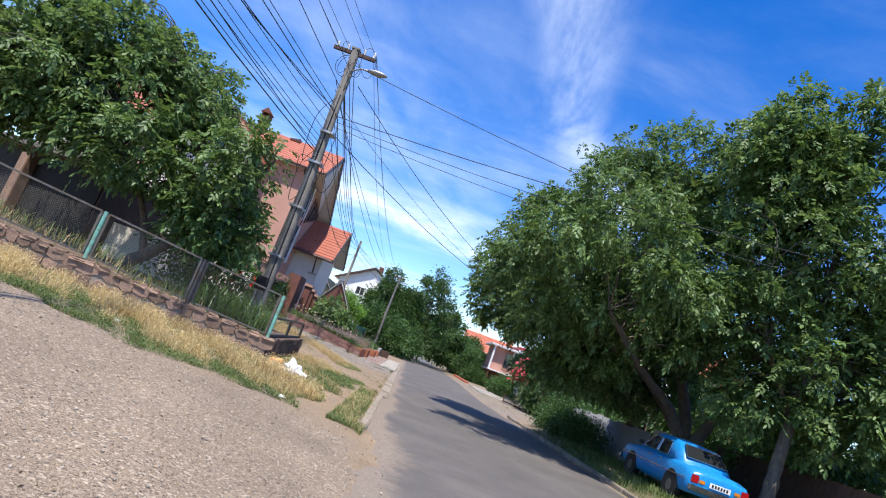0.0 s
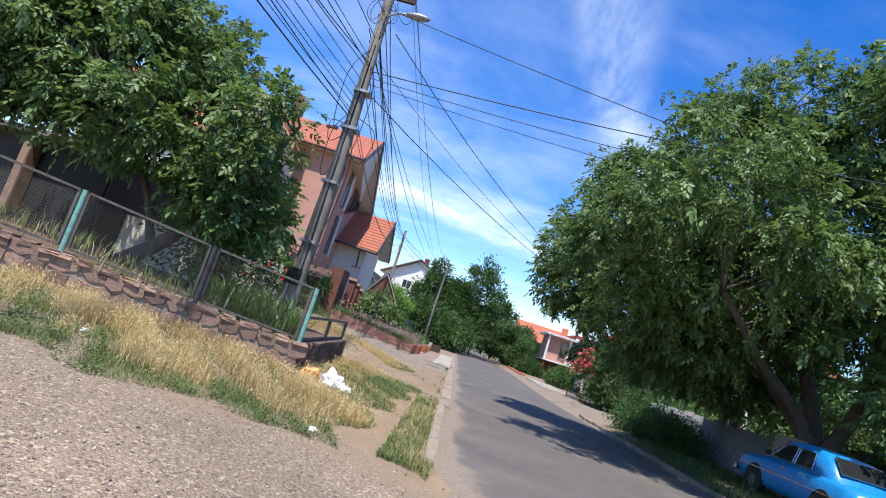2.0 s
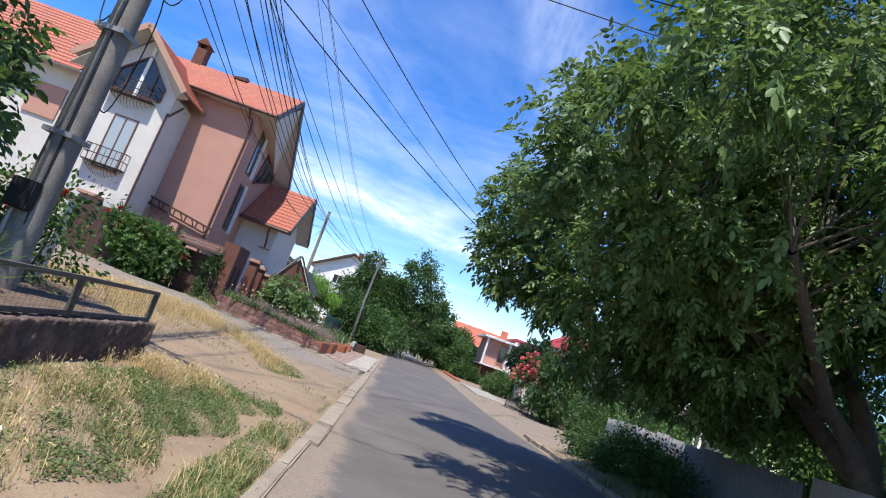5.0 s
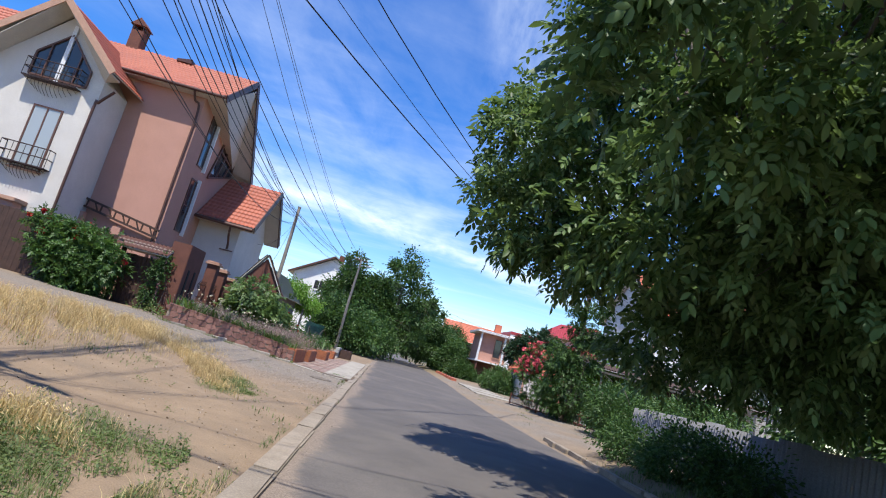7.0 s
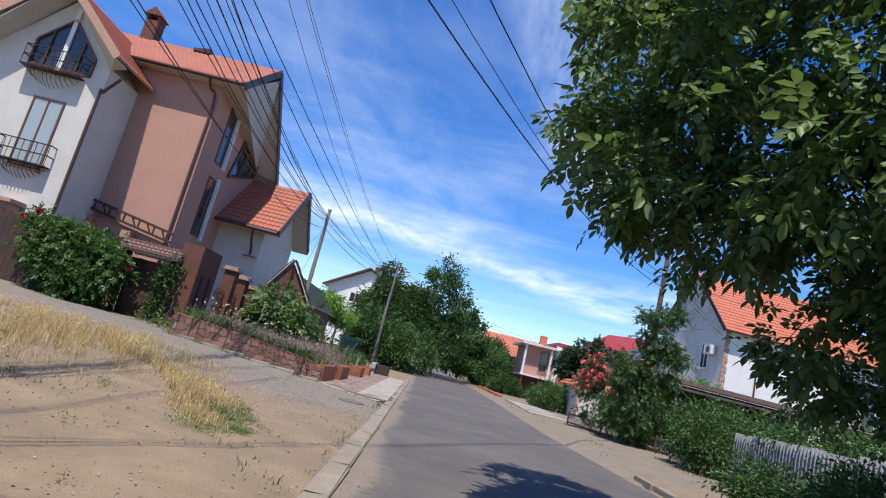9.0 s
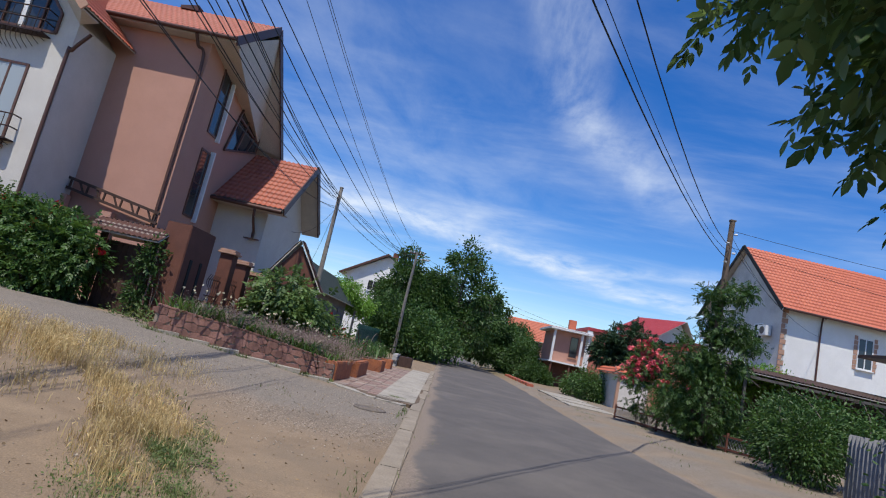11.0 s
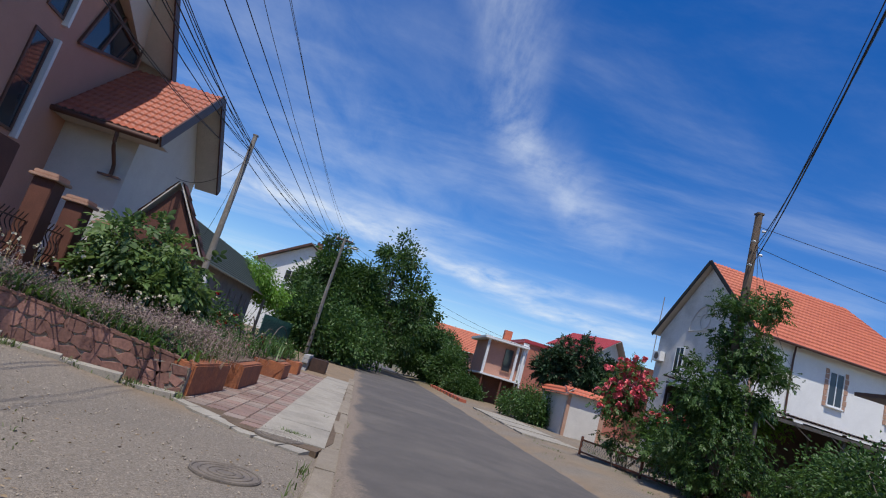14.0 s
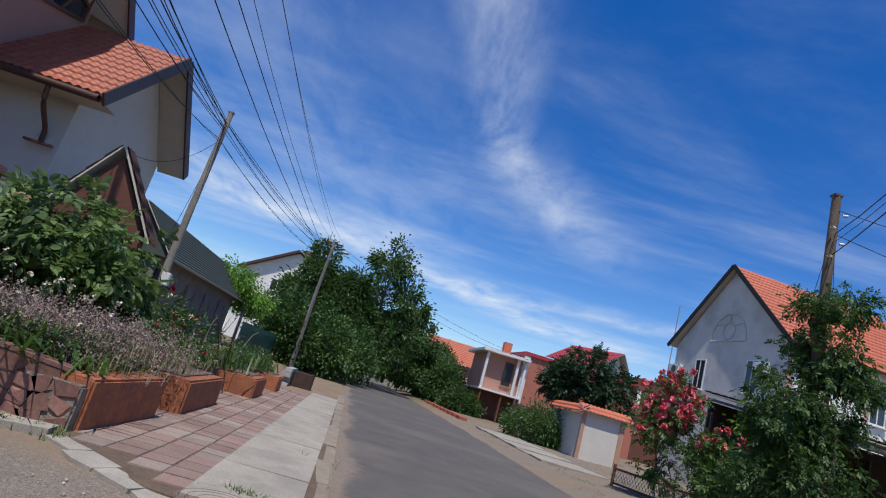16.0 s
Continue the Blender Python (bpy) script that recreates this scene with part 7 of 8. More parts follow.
corrugated("corrugated_fence", "grey corrugated fibre-cement sheet fence", (7.4, 32.8), (7.0, 19.6), 0.1, 1.5, M_SLATE)
tagged(part("metal_gate", bx(-0.04, 0, 0.15, 0.04, 1.5, 1.75, bevel=0.01), M_GALV), "plain grey sheet metal gate", "gate").matrix_world = pose(7.05, 18.0, 0, 0, 0, 0)
D2 = tagged(empty("board_fence"), "tall dark brown board fence in deep shade", "fence")
for k in range(70):
    y = 20.4 - k * 0.22
    part("board", bx(9.5 + 0.0 * k, y, 0.15, 9.53, y + 0.21, 1.95 + rnd.uniform(-0.02, 0.02)), M_DKBROWN, D2)
for z in (0.6, 1.6):
    part("rail", bx(9.53, 5.0, z, 9.58, 20.6, z + 0.08), M_DKBROWN, D2)

shrub("bush", "dark rounded bush before the grey fence", [(5.6, 24.6, 0.7, 0.95, 1.3, 0.7), (5.2, 26.5, 0.6, 0.85, 1.0, 0.55), (6.0, 23.2, 0.65, 0.8, 1.0, 0.65)], 620, 22, 0.085, M_LEAFDARK, 81, 0.2, base=(5.7, 25.3, 0.15), category="bush")
shrub("bush", "loose green bush at the end of the fence", [(6.9, 33.6, 0.95, 0.7, 0.9, 0.85), (7.2, 35.2, 1.2, 0.8, 1.1, 1.0)], 420, 20, 0.1, M_LEAFDARK, 82, 0.22, base=(7.0, 34.4, 0.15), category="bush")
shrub("hedge", "clipped leafy hedge over the grey fence", [(8.0, 30.0, 1.7, 0.7, 3.2, 0.4), (8.2, 35.5, 1.6, 0.8, 3.0, 0.7)], 560, 20, 0.1, M_LEAFMID, 83, 0.22, base=(8.1, 32.8, 0.2), category="hedge")
# ivy on the wooden pole, roses
shrub("ivy", "thick ivy covering the wooden pole", [(6.5, 39.6, 1.5, 1.4, 0.9, 1.3), (6.2, 39.6, 3.0, 0.9, 0.7, 0.9), (7.2, 39.7, 3.4, 1.0, 0.7, 0.9), (6.9, 39.7, 4.4, 0.8, 0.6, 0.6), (7.9, 39.8, 4.0, 0.6, 0.5, 0.35), (7.3, 39.7, 5.6, 0.75, 0.5, 0.4), (6.4, 39.6, 5.3, 0.4, 0.4, 0.3)], 1250, 0, 0.078, M_LEAFDARK, 84, droop=0.9, base=(6.8, 39.6, 0.15), category="ivy", fans=4)
shrub("rose_bush", "tall rose bush thick with pink-red blooms", [(5.5, 43.3, 2.9, 0.9, 0.8, 0.8), (5.2, 43.3, 2.2, 0.7, 0.7, 0.6), (5.8, 43.1, 1.3, 1.0, 0.9, 0.9), (6.6, 42.4, 1.7, 0.9, 0.8, 0.9), (6.2, 41.2, 1.1, 0.8, 0.9, 0.8)], 480, 0, 0.085, M_LEAFMID, 85, droop=0.5, base=(5.7, 43.2, 0.15), category="rose bush", flowers=((M_ROSEPINK, 150, 0.2, 0.3),), fans=4)
shrub("shrub", "mixed green shrubs behind the low red fence", [(8.3, 40.0, 0.9, 1.4, 1.2, 0.75), (9.7, 40.3, 0.95, 1.0, 1.0, 0.8), (11.4, 40.2, 0.85, 1.6, 1.2, 0.7), (13.6, 40.2, 0.85, 1.5, 1.2, 0.7)], 520, 0, 0.085, M_LEAFDARK, 86, droop=0.8, base=(10, 40.4, 0.2), fans=4)
shrub("shrub", "light green young shrub beside the carport", [(9.4, 44.6, 2.8, 1.3, 1.0, 0.8), (11.2, 45.6, 3.0, 1.2, 1.0, 0.7)], 200, 16, 0.13, M_LEAFLIGHT, 87, 0.26, base=(10.2, 45, 0.2))
shrub("conifer", "dark spreading conifer behind the gate wall", [(8.9, 60.5, 4.5, 2.0, 1.6, 1.4), (7.4, 60.5, 3.7, 1.3, 1.3, 1.0), (10.3, 60.5, 3.6, 1.5, 1.3, 1.3)], 620, 0, 0.17, M_CONIFER, 88, droop=0.3, base=(8.7, 60.5, 0.2), category="tree", fans=4)
shrub("bush", "round green bush by the gate wall", [(6.2, 58.4, 1.1, 1.1, 1.3, 1.0), (5.6, 60.8, 0.9, 0.9, 1.2, 0.8), (6.9, 58.0, 0.7, 0.6, 0.7, 0.6)], 420, 18, 0.13, M_LEAFMID, 89, 0.3, base=(5.6, 59.5, 0.1), category="bush")


def lattice_fence():
    Fz = tagged(empty("lattice_fence"), "low red-brown framed fence with grey lattice", "fence")
    pts = [(5.0, 45.0, 0.12), (5.9, 42.0, 0.14), (7.3, 39.0, 0.15), (8.3, 36.6, 0.16)]
    for x, y, z in pts:
        bar("post", (x, y, z - 0.1), (x, y, z + 0.62), 0.07, 0.07, M_BRICKR, Fz)
    for a, b in zip(pts, pts[1:]):
        a, b = Vector(a), Vector(b)
        for dz in (0.1, 0.5):
            bar("rail", a + Vector((0, 0, dz)), b + Vector((0, 0, dz)), 0.05, 0.06, M_BRICKR, Fz)
        L = (b - a).length
        ch = []
        n = int(L / 0.12)
        for k in range(n):
            for s in (1, -1):
                p, q = a + (b - a) * (k / n), a + (b - a) * ((k + 1) / n)
                lo, hi = Vector((0, 0, 0.13)), Vector((0, 0, 0.48))
                mid = Vector((0, 0, 0.305))
                if s > 0:
                    ch.append(tube_np(np.array([p + lo, q + mid, p + hi]), 0.009, 4))
                else:
                    ch.append(tube_np(np.array([q + lo, p + mid, q + hi]), 0.009, 4))
        v, f = merge(ch)
        part_np("lattice", v, f, M_GALV, Fz)


lattice_fence()


# ---- right: white house, carport, gate wall, pink house ----
def build_white_house():
    H = tagged(empty("house", 15.2, 53.1, 0, 7.7), "white rendered house with steep orange tile roof and grey gable", "house")
    L, W, e, r = 11.5, 8.6, 7.85, 12.1
    part("side_wall", bx(0.05, 0, -0.3, L, 0.3, e), M_WHITE2, H, "bright white side wall")
    part("back_wall", bx(0.05, W - 0.3, -0.3, L, W, e), M_WHITE2, H)
    part("gable_wall", solid([(0, 0, -0.3), (0, W, -0.3), (0, W, e), (0, W / 2, r - 0.1), (0, 0, e)], (0.3, 0, 0)), M_GREYR, H, "grey rendered gable wall")
    tile_roof("roof", (-0.35, -0.45, e - 0.1), (L + 1.2, -0.45, e - 0.1), (L - 2.4, W / 2, r), (-0.35, W / 2, r), M_TILE2, H, "orange tile roof", pu=0.25)
    tile_roof("roof", (L + 1.2, W + 0.45, e - 0.1), (-0.35, W + 0.45, e - 0.1), (-0.35, W / 2, r), (L - 2.4, W / 2, r), M_TILE2, H, pu=0.25)
    tile_roof("hip", (L + 1.2, -0.45, e - 0.1), (L + 1.2, W + 0.45, e - 0.1), (L - 2.4, W / 2 + 0.01, r), (L - 2.4, W / 2, r), M_TILE2, H, pu=0.25)
    for s in (0, 1):
        bar("barge_board", (-0.38, -0.45 + s * (W + 0.9), e - 0.12), (-0.38, W / 2, r + 0.03), 0.05, 0.24, M_BLACK, H, "dark barge board")
    pipe("gutter", [(-0.3, -0.52, e - 0.1), (L + 1.1, -0.52, e - 0.12)], 0.07, M_BROWN, H)
    pipe("downpipe", [(2.25, -0.45, e - 0.15), (2.25, -0.1, e - 0.6), (2.25, -0.1, 1.0)], 0.05, M_BROWN, H)
    # stone quoins at the corner and round the windows
    g = random.Random(4)
    for k in range(26):
        z = 0.1 + k * 0.3
        part("quoin", bx(-0.03, -0.03, z, 0.18 + 0.14 * (k % 2), 0.02, z + 0.27, bevel=0.008), M_COPING, H)
    for x in (4.55, 8.3):
        window(H, (x, -0.01, 5.35), (1, 0), 0.95, 1.8, 2, 1, M_FRAMEW, M_GLASS)
        for k in range(7):
            for sx in (-0.22, 0.97):
                part("surround_stone", bx(x + sx, -0.03, 5.3 + k * 0.28, x + sx + 0.2 + 0.05 * (k % 2), 0.02, 5.55 + k * 0.28, bevel=0.008), M_COPING, H)
    # gable windows, air conditioners and half-round relief
    for y in (1.7, 5.7):
        window(H, (-0.01, y + 0.9, 5.3), (0, -1), 0.9, 1.7, 2, 1, M_FRAMEW, M_GLASS)
    for y, z in ((0.8, 6.2), (7.6, 6.0)):
        ac = part("air_conditioner", bx(-0.42, y, z, -0.05, y + 0.85, z + 0.6, bevel=0.02), M_FRAMEW, H, "white air-conditioning unit")
        bm = bmesh.new()
        bmesh.ops.create_cone(bm, cap_ends=True, segments=20, radius1=0.22, radius2=0.22, depth=0.03, matrix=Matrix.Translation((-0.43, y + 0.35, z + 0.3)) @ Matrix.Rotation(radians(90), 4, "Y"))
        part("fan_grille", bm, M_STEEL, ac)
    t = np.linspace(0, np.pi, 16)
    ch = [tube_np(np.c_[np.full(16, -0.02), W / 2 + 1.35 * np.cos(t), 8.0 + 1.5 * np.sin(t)], 0.05, 5), tube_np(np.array([(-0.02, W / 2 - 1.4, 8.0), (-0.02, W / 2 + 1.4, 8.0)]), 0.05, 5)]
    t = np.linspace(0, 2 * np.pi, 18)
    ch.append(tube_np(np.c_[np.full(18, -0.02), W / 2 + 0.45 * np.cos(t), 8.55 + 0.45 * np.sin(t)], 0.04, 5))
    for a in (40, 90, 140):
        c, s = math.cos(radians(a)), math.sin(radians(a))
        ch.append(tube_np(np.array([(-0.02, W / 2 + 0.45 * c, 8.55 + 0.45 * s), (-0.02, W / 2 + 1.35 * c, 8.0 + 1.5 * s)]), 0.04, 5))
    v, f = merge(ch)
    part_np("relief", v, f, M_GREYR, H, "half-round plaster relief")
    pipe("aerial", [(0.3, W + 1.0, 6.0), (0.3, W + 1.0, 10.5)], 0.03, M_GALV, H)


build_white_house()
Cp = tagged(empty("carport", 11.4, 42.6, 0.45, 7.7), "dark corrugated carport roof on steel trusses", "carport")
tile_roof("roof", (-3.2, -1.2, 2.55), (6.5, -1.2, 2.5), (6.5, 3.8, 3.1), (-3.2, 3.8, 3.15), M_DKBROWN, Cp, pu=0.15)
for x in (-3.0, 0.0, 3.0, 6.2):
    for y in (-1.0, 3.5):
        bar("post", (x, y, -0.2), (x, y, 2.6), 0.08, 0.08, M_STEEL, Cp)
    bar("truss", (x, -1.2, 2.4), (x, 3.8, 3.0), 0.05, 0.08, M_STEEL, Cp)
# dark sheet added at the back to give the shade under the roof
part("shade_panel", bx(-3.1, 3.55, -0.4, 6.4, 3.62, 2.9), M_DKBROWN, Cp, "added dark sheet for the shade under the carport")
bar("beam", (-3.2, -1.15, 2.42), (6.5, -1.15, 2.38), 0.06, 0.1, M_STEEL, Cp)
for k in range(8):
    bar("strut", (-3.1 + k * 1.2, -1.15, 2.42), (-2.5 + k * 1.2, -1.15, 2.1), 0.03, 0.03, M_STEEL, Cp)
bar("chimney_pipe", (3.4, -1.6, 0.0), (3.4, -1.6, 3.9), 0.13, 0.13, M_STEEL, Cp)
Bk = tagged(empty("block_shed", 16.4, 43.6, 0.2, 7.7), "unfinished shed of bare grey blocks", "shed")
for r in range(15):
    for c in range(8):
        x = c * 0.42 + 0.2 * (r % 2)
        part("block", bx(x, 0, r * 0.33 - 0.1, x + 0.4, 0.3, r * 0.33 + 0.21, bevel=0.012), M_LIGHTBRICK, Bk)
part("mortar", bx(0.02, 0.02, -0.1, 3.4, 0.26, 4.85), M_MORTAR, Bk)
window(Bk, (1.3, -0.01, 2.9), (1, 0), 1.5, 1.2, 2, 1, M_FRAMEW, M_GLASS)
part("roof_slab", bx(-0.5, -0.4, 4.86, 4.2, 3.0, 5.0), M_DKBROWN, Bk)

Gw = tagged(empty("gate_wall", 7.5, 55.3, 0.1, 3.75), "cream rendered wall with orange tile coping and stone edge", "wall")
part("wall", bx(-0.2, 0, -0.2, 1.75, 0.3, 2.2), M_WHITE, Gw)
part("side_wall", bx(-0.25, 0.3, -0.2, -0.05, 4.5, 2.1), M_WHITE, Gw)
part("stone_edge", bx(1.6, -0.04, -0.2, 1.85, 0.34, 2.2, bevel=0.02), M_COPING, Gw)
part("stone_edge", bx(-0.3, -0.03, -0.2, -0.12, 0.03, 2.2, bevel=0.01), M_COPING, Gw)
tile_roof("coping", (-0.5, -0.25, 2.2), (2.1, -0.25, 2.2), (2.1, 0.3, 2.55), (-0.5, 0.3, 2.55), M_TILE2, Gw)
tile_roof("coping", (-0.55, 4.6, 2.15), (-0.55, -0.2, 2.15), (-0.1, -0.2, 2.5), (-0.1, 4.6, 2.5), M_TILE2, Gw)


def build_pink_house():
    H = tagged(empty("house", 8.7, 77.0, 0, 3.75), "pink and brick-red house with a white-columned porch", "house")
    part("wall", bx(0, 0, -0.3, 10.5, 9, 6.2), mat("brick_red_render", (0.42, 0.16, 0.11), (0.36, 0.13, 0.09), 1.5, 0.9, 0.2), H, "brick-red rendered wall")
    part("parapet", bx(-0.2, -0.2, 6.2, 10.7, 9.2, 6.5), M_REDROOF, H, "dark red metal parapet")
    part("bay", bx(-3.2, 0.2, 2.6, 0, 6, 5.6), M_PINK, H, "pink rendered bay")
    part("bay_roof", bx(-3.8, -0.7, 5.6, 0.3, 6.5, 5.85, bevel=0.03), M_FRAMEW, H, "white cornice")
    part("bay_floor", bx(-3.5, -0.5, 2.45, 0.2, 6, 2.6), M_FRAMEW, H)
    part("lower_wall", bx(-3.0, 0.8, -0.3, 0, 6, 2.45), M_BRICKR, H)
    for x in (-3.3, -0.6, 0.05):
        pipe("column", [(x, -0.3, 2.6), (x, -0.3, 5.6)], 0.13, M_FRAMEW, H, "white column", sides=12)
    window(H, (-1.6, 0.19, 3.2), (1, 0), 0.8, 2.0, 1, 1, M_FRAME, M_GLASS)
    part("chimney", bx(-1.6, 2, 5.8, -0.9, 2.7, 7.0, bevel=0.02), M_TILE2, H)
    part("annex", bx(10.5, 1.0, -0.3, 15.0, 8, 7.3), M_BRICKR, H)
    part("corner_pilaster", bx(-0.15, -0.12, 2.0, 0.35, 0.1, 6.15), M_FRAMEW, H, "broad white corner pilaster")
    part("corner_pilaster", bx(10.2, -0.12, 4.0, 10.55, 0.1, 6.15), M_FRAMEW, H)
    part("gate", bx(-0.6, -2.4, -0.2, 1.6, -2.3, 2.1), M_BROWN, H, "brown sheet gate")
    for x in (-3.2, -1.4, 0.0):
        pipe("prop", [(x, -0.3, -0.2), (x, -0.3, 2.5)], 0.1, M_BRICKR, H)
    R = tagged(empty("house", 19.6, 88.5, -1.0, 42), "cream house with a bright red metal gable roof", "house")
    part("wall", solid([(-2.0, 0, -0.3), (4.6, 0, -0.3), (4.6, 0, 9.0), (2.2, 0, 11.2), (-2.0, 0, 9.2)], (0, 5, 0)), M_WHITE, R)
    tile_roof("roof", (-2.9, 5.6, 9.0), (-2.9, -0.7, 9.0), (2.2, -0.7, 11.5), (2.2, 5.6, 11.5), M_REDROOF, R, "bright red metal roof", pu=0.3)
    tile_roof("roof", (5.0, -0.7, 8.9), (5.0, 5.6, 8.9), (2.2, 5.6, 11.5), (2.2, -0.7, 11.5), M_REDROOF, R, pu=0.3)
    Q = tagged(empty("house", 5.2, 104, 0, 3.75), "distant house with an orange roof among trees", "house")
    part("wall", bx(-3, 0, -0.3, 5, 6, 5.2), M_PINK, Q)
    tile_roof("roof", (-3.5, -0.5, 5.2), (5.5, -0.5, 5.2), (5.5, 3, 8.2), (-3.5, 3, 8.2), M_TILE2, Q, pu=0.3)


build_pink_house()


# ---- paving, kerbs, manhole ----
def build_paving():
    k = tagged(empty("pavement"), "red and grey square pavers with weedy joints", "pavement", kind="structure")
    me = []
    for i in range(6):
        bm = bx(-0.149, -0.149, -0.06, 0.149, 0.149, 0, bevel=0.008)
        m = bpy.data.meshes.new("paver")
        bm.to_mesh(m)
        bm.free()
        m.materials.append(M_PAVER if i < 3 else M_PAVERG)
        me.append(m)
    for r in range(-3, 45):
        for c in range(6):
            u, v = -4.75 + 0.305 * c, 33.3 + 0.305 * r
            x = u - 0.0655 * (v - 33.3)
            if v < np.interp(x, [-4.75, -3.6, -2.6], [33.3, 32.6, 32.35]) + 0.1:
                continue
            ob = new("paver", rnd.choice(me[:3] if (r // 2 + c // 2) % 3 else me[3:]))
            ob.matrix_world = pose(x, v + 0.0655 * (u + 4.75), 0.05 + rnd.uniform(-0.004, 0.004), rnd.uniform(-0.5, 0.5), rnd.uniform(-0.5, 0.5), 3.75)
            ob.parent = k
    part("joint_bed", solid([(-4.85, 33.3, 0.04), (-4.7, 33.15, 0.04), (-3.6, 32.4, 0.04), (-2.5, 32.15, 0.04), (-2.4, 33.2, 0.04), (-3.4, 47.1, 0.04), (-5.85, 47.1, 0.04)], (0, 0, -0.2)), M_SOIL, k)
    a = tagged(empty("concrete_apron"), "cracked pale concrete apron beside the kerb", "pavement", kind="structure")
    y = 32.45
    while y < 48:
        l = rnd.uniform(1.6, 3.0)
        x0, x1 = -3.4 - 0.0655 * (y - 33.3), -2.5 - 0.0655 * (y - 33.3)
        dx = -0.0655 * l
        bm = solid([(x0, y, 0.055), (x1, y + 0.04, 0.055), (x1 + dx, y + l - 0.012, 0.055), (x0 + dx, y + l - 0.012, 0.055)], (0, 0, -0.2))
        part("slab", bm, M_CONCRETE, a)
        y += l
    s = tagged(empty("edging"), "broken pale concrete edging across the driveway", "kerb", kind="structure")
    pts = [(-8.9, 31.75), (-6.9, 32.5), (-4.7, 33.1), (-3.6, 32.35), (-2.6, 32.05)]
    for (xa, ya), (xb, yb) in zip(pts, pts[1:]):
        n = 3
        for i in range(n):
            p = Vector((xa + (xb - xa) * i / n, ya + (yb - ya) * i / n, 0))
            q = Vector((xa + (xb - xa) * (i + 1.0) / n, ya + (yb - ya) * (i + 1.0) / n, 0))
            u = (q - p).normalized()
            w = Vector((-u.y, u.x, 0)) * rnd.uniform(0.22, 0.32)
            z = max(0.03, hz(p.x, p.y) + 0.028)
            jag = lambda v: (v.x + rnd.uniform(-0.03, 0.03), v.y + rnd.uniform(-0.03, 0.03), z + rnd.uniform(-0.012, 0.006))  # noqa: E731
            mid = (p + q) / 2
            part("edging_stone", solid([jag(p - w * 0.5), jag(mid - w * 0.55), jag(q - w * 0.5), jag(q + w * 0.4), jag(mid + w * 0.5), jag(p + w * 0.45)], (0, 0, -0.2)), M_CONCRETE, s)
    # manhole covers with ribs
    for mx, my, lift in ((-3.05, 30.1, -0.008), (-3.05, 32.48, 0.012)):
        h = tagged(empty("manhole_cover", mx, my, max(hz(mx, my) + lift, 0.022 if my > 32 else -1)), "round ribbed cast-iron manhole cover", "manhole cover", "manhole covers")
        bm = bmesh.new()
        bmesh.ops.create_cone(bm, cap_ends=True, segments=32, radius1=0.33, radius2=0.33, depth=0.05)
        part("plate", bm, M_DUSTYIRON, h)
        for r in (0.08, 0.16, 0.24, 0.31):
            t = np.linspace(0, 2 * np.pi, 33)
            v, f = tube_np(np.c_[r * np.cos(t), r * np.sin(t), np.full(33, 0.025)], 0.012, 4)
            part_np("rib", v, f, M_DUSTYIRON, h)


build_paving()
side = tagged(empty("pavement_right"), "pale cracked concrete slabs beside the gate wall", "pavement", kind="structure")
for k in range(7):
    y = 46.6 + k * 1.6
    x = float(kerb_x(y) + road_w(y)) + 1.0
    z = hz(x + 1.2, y) + 0.05
    part("slab", solid([(x, y, z), (x + 2.3, y + 0.1, z), (x + 2.25, y + 1.55, z), (x - 0.05, y + 1.55, z)], (0, 0, -0.2)), M_CONCRETE, side)
edge = tagged(empty("brick_edging"), "low red painted edging along the far verge", "kerb", kind="structure")
for k in range(10):
    y = 62 + k * 1.7
    x = float(kerb_x(y) + road_w(y)) + 0.9
    part("edging_stone", bx(x, y, 0.0, x + 0.5, y + 1.65, 0.3, bevel=0.02), M_TILE, edge)
kerb_run("kerb_left", "old flush concrete kerbstones along the street", -1, 10.3, 52, 1.5, 0.26, 0.042, 5)
kerb_run("kerb_right", "worn concrete kerb beside the grass verge", 1, 2.0, 29, 1.0, 0.16, 0.09, 6)


# ---- grass ----
def grass(name, label, n, where, h, material, lean, width, seed, patch=1.2, thr=0.0, heads=0.0):
    """where: (x0, x1, y0, y1, mask) with mask(x, y) -> share kept."""
    g = np.random.default_rng(seed)
    out = []
    for x0, x1, y0, y1, dens, mask in where:
        m = int(n * dens)
        x, y = x0 + (x1 - x0) * g.random(m), y0 + (y1 - y0) * g.random(m)
        clump = np.sin(x * 3.1 / patch + 1.7 * np.sin(y * 2.3 / patch + seed)) * np.sin(y * 2.9 / patch + 1.3 * np.sin(x * 2.1 / patch)) + 0.6 * np.sin(x * 7.3 + y * 5.1 + seed)
        full = mask(x, y)
        keep = g.random(m) < full * np.clip(0.55 + 0.6 * (clump - thr), 0.03, 1)
        out.append(np.c_[x[keep], y[keep], 0.45 + 0.55 * np.clip(full[keep], 0, 1) + 0.12 * np.clip(clump[keep], -1, 1)])
    P = np.concatenate(out)
    tall = P[:, 2].copy()
    P[:, 2] = height(P[:, 0], P[:, 1]) - 0.01
    V, F = blades(P, h * tall * (0.35 + 0.9 * g.random(len(P))), lean, width)
    tagged(part_np(name, V, F, material), label, "grass", kind="stuff")
    if heads:
        tips = V.reshape(-1, 5, 3)[:, 4]
        tips = tips[g.random(len(tips)) < heads]
        d = g.normal(size=tips.shape) * 0.5 + (0, 0, 0.8)
        hv, hf = leaf_quads(tips - d * 0.02, d, 0.032 + 0.025 * g.random(len(tips)), np.full(len(tips), 0.009))
        tagged(part_np("seed_heads", hv, hf, M_HEADS), "pale bristly seed heads of wild barley", "grass", kind="stuff")


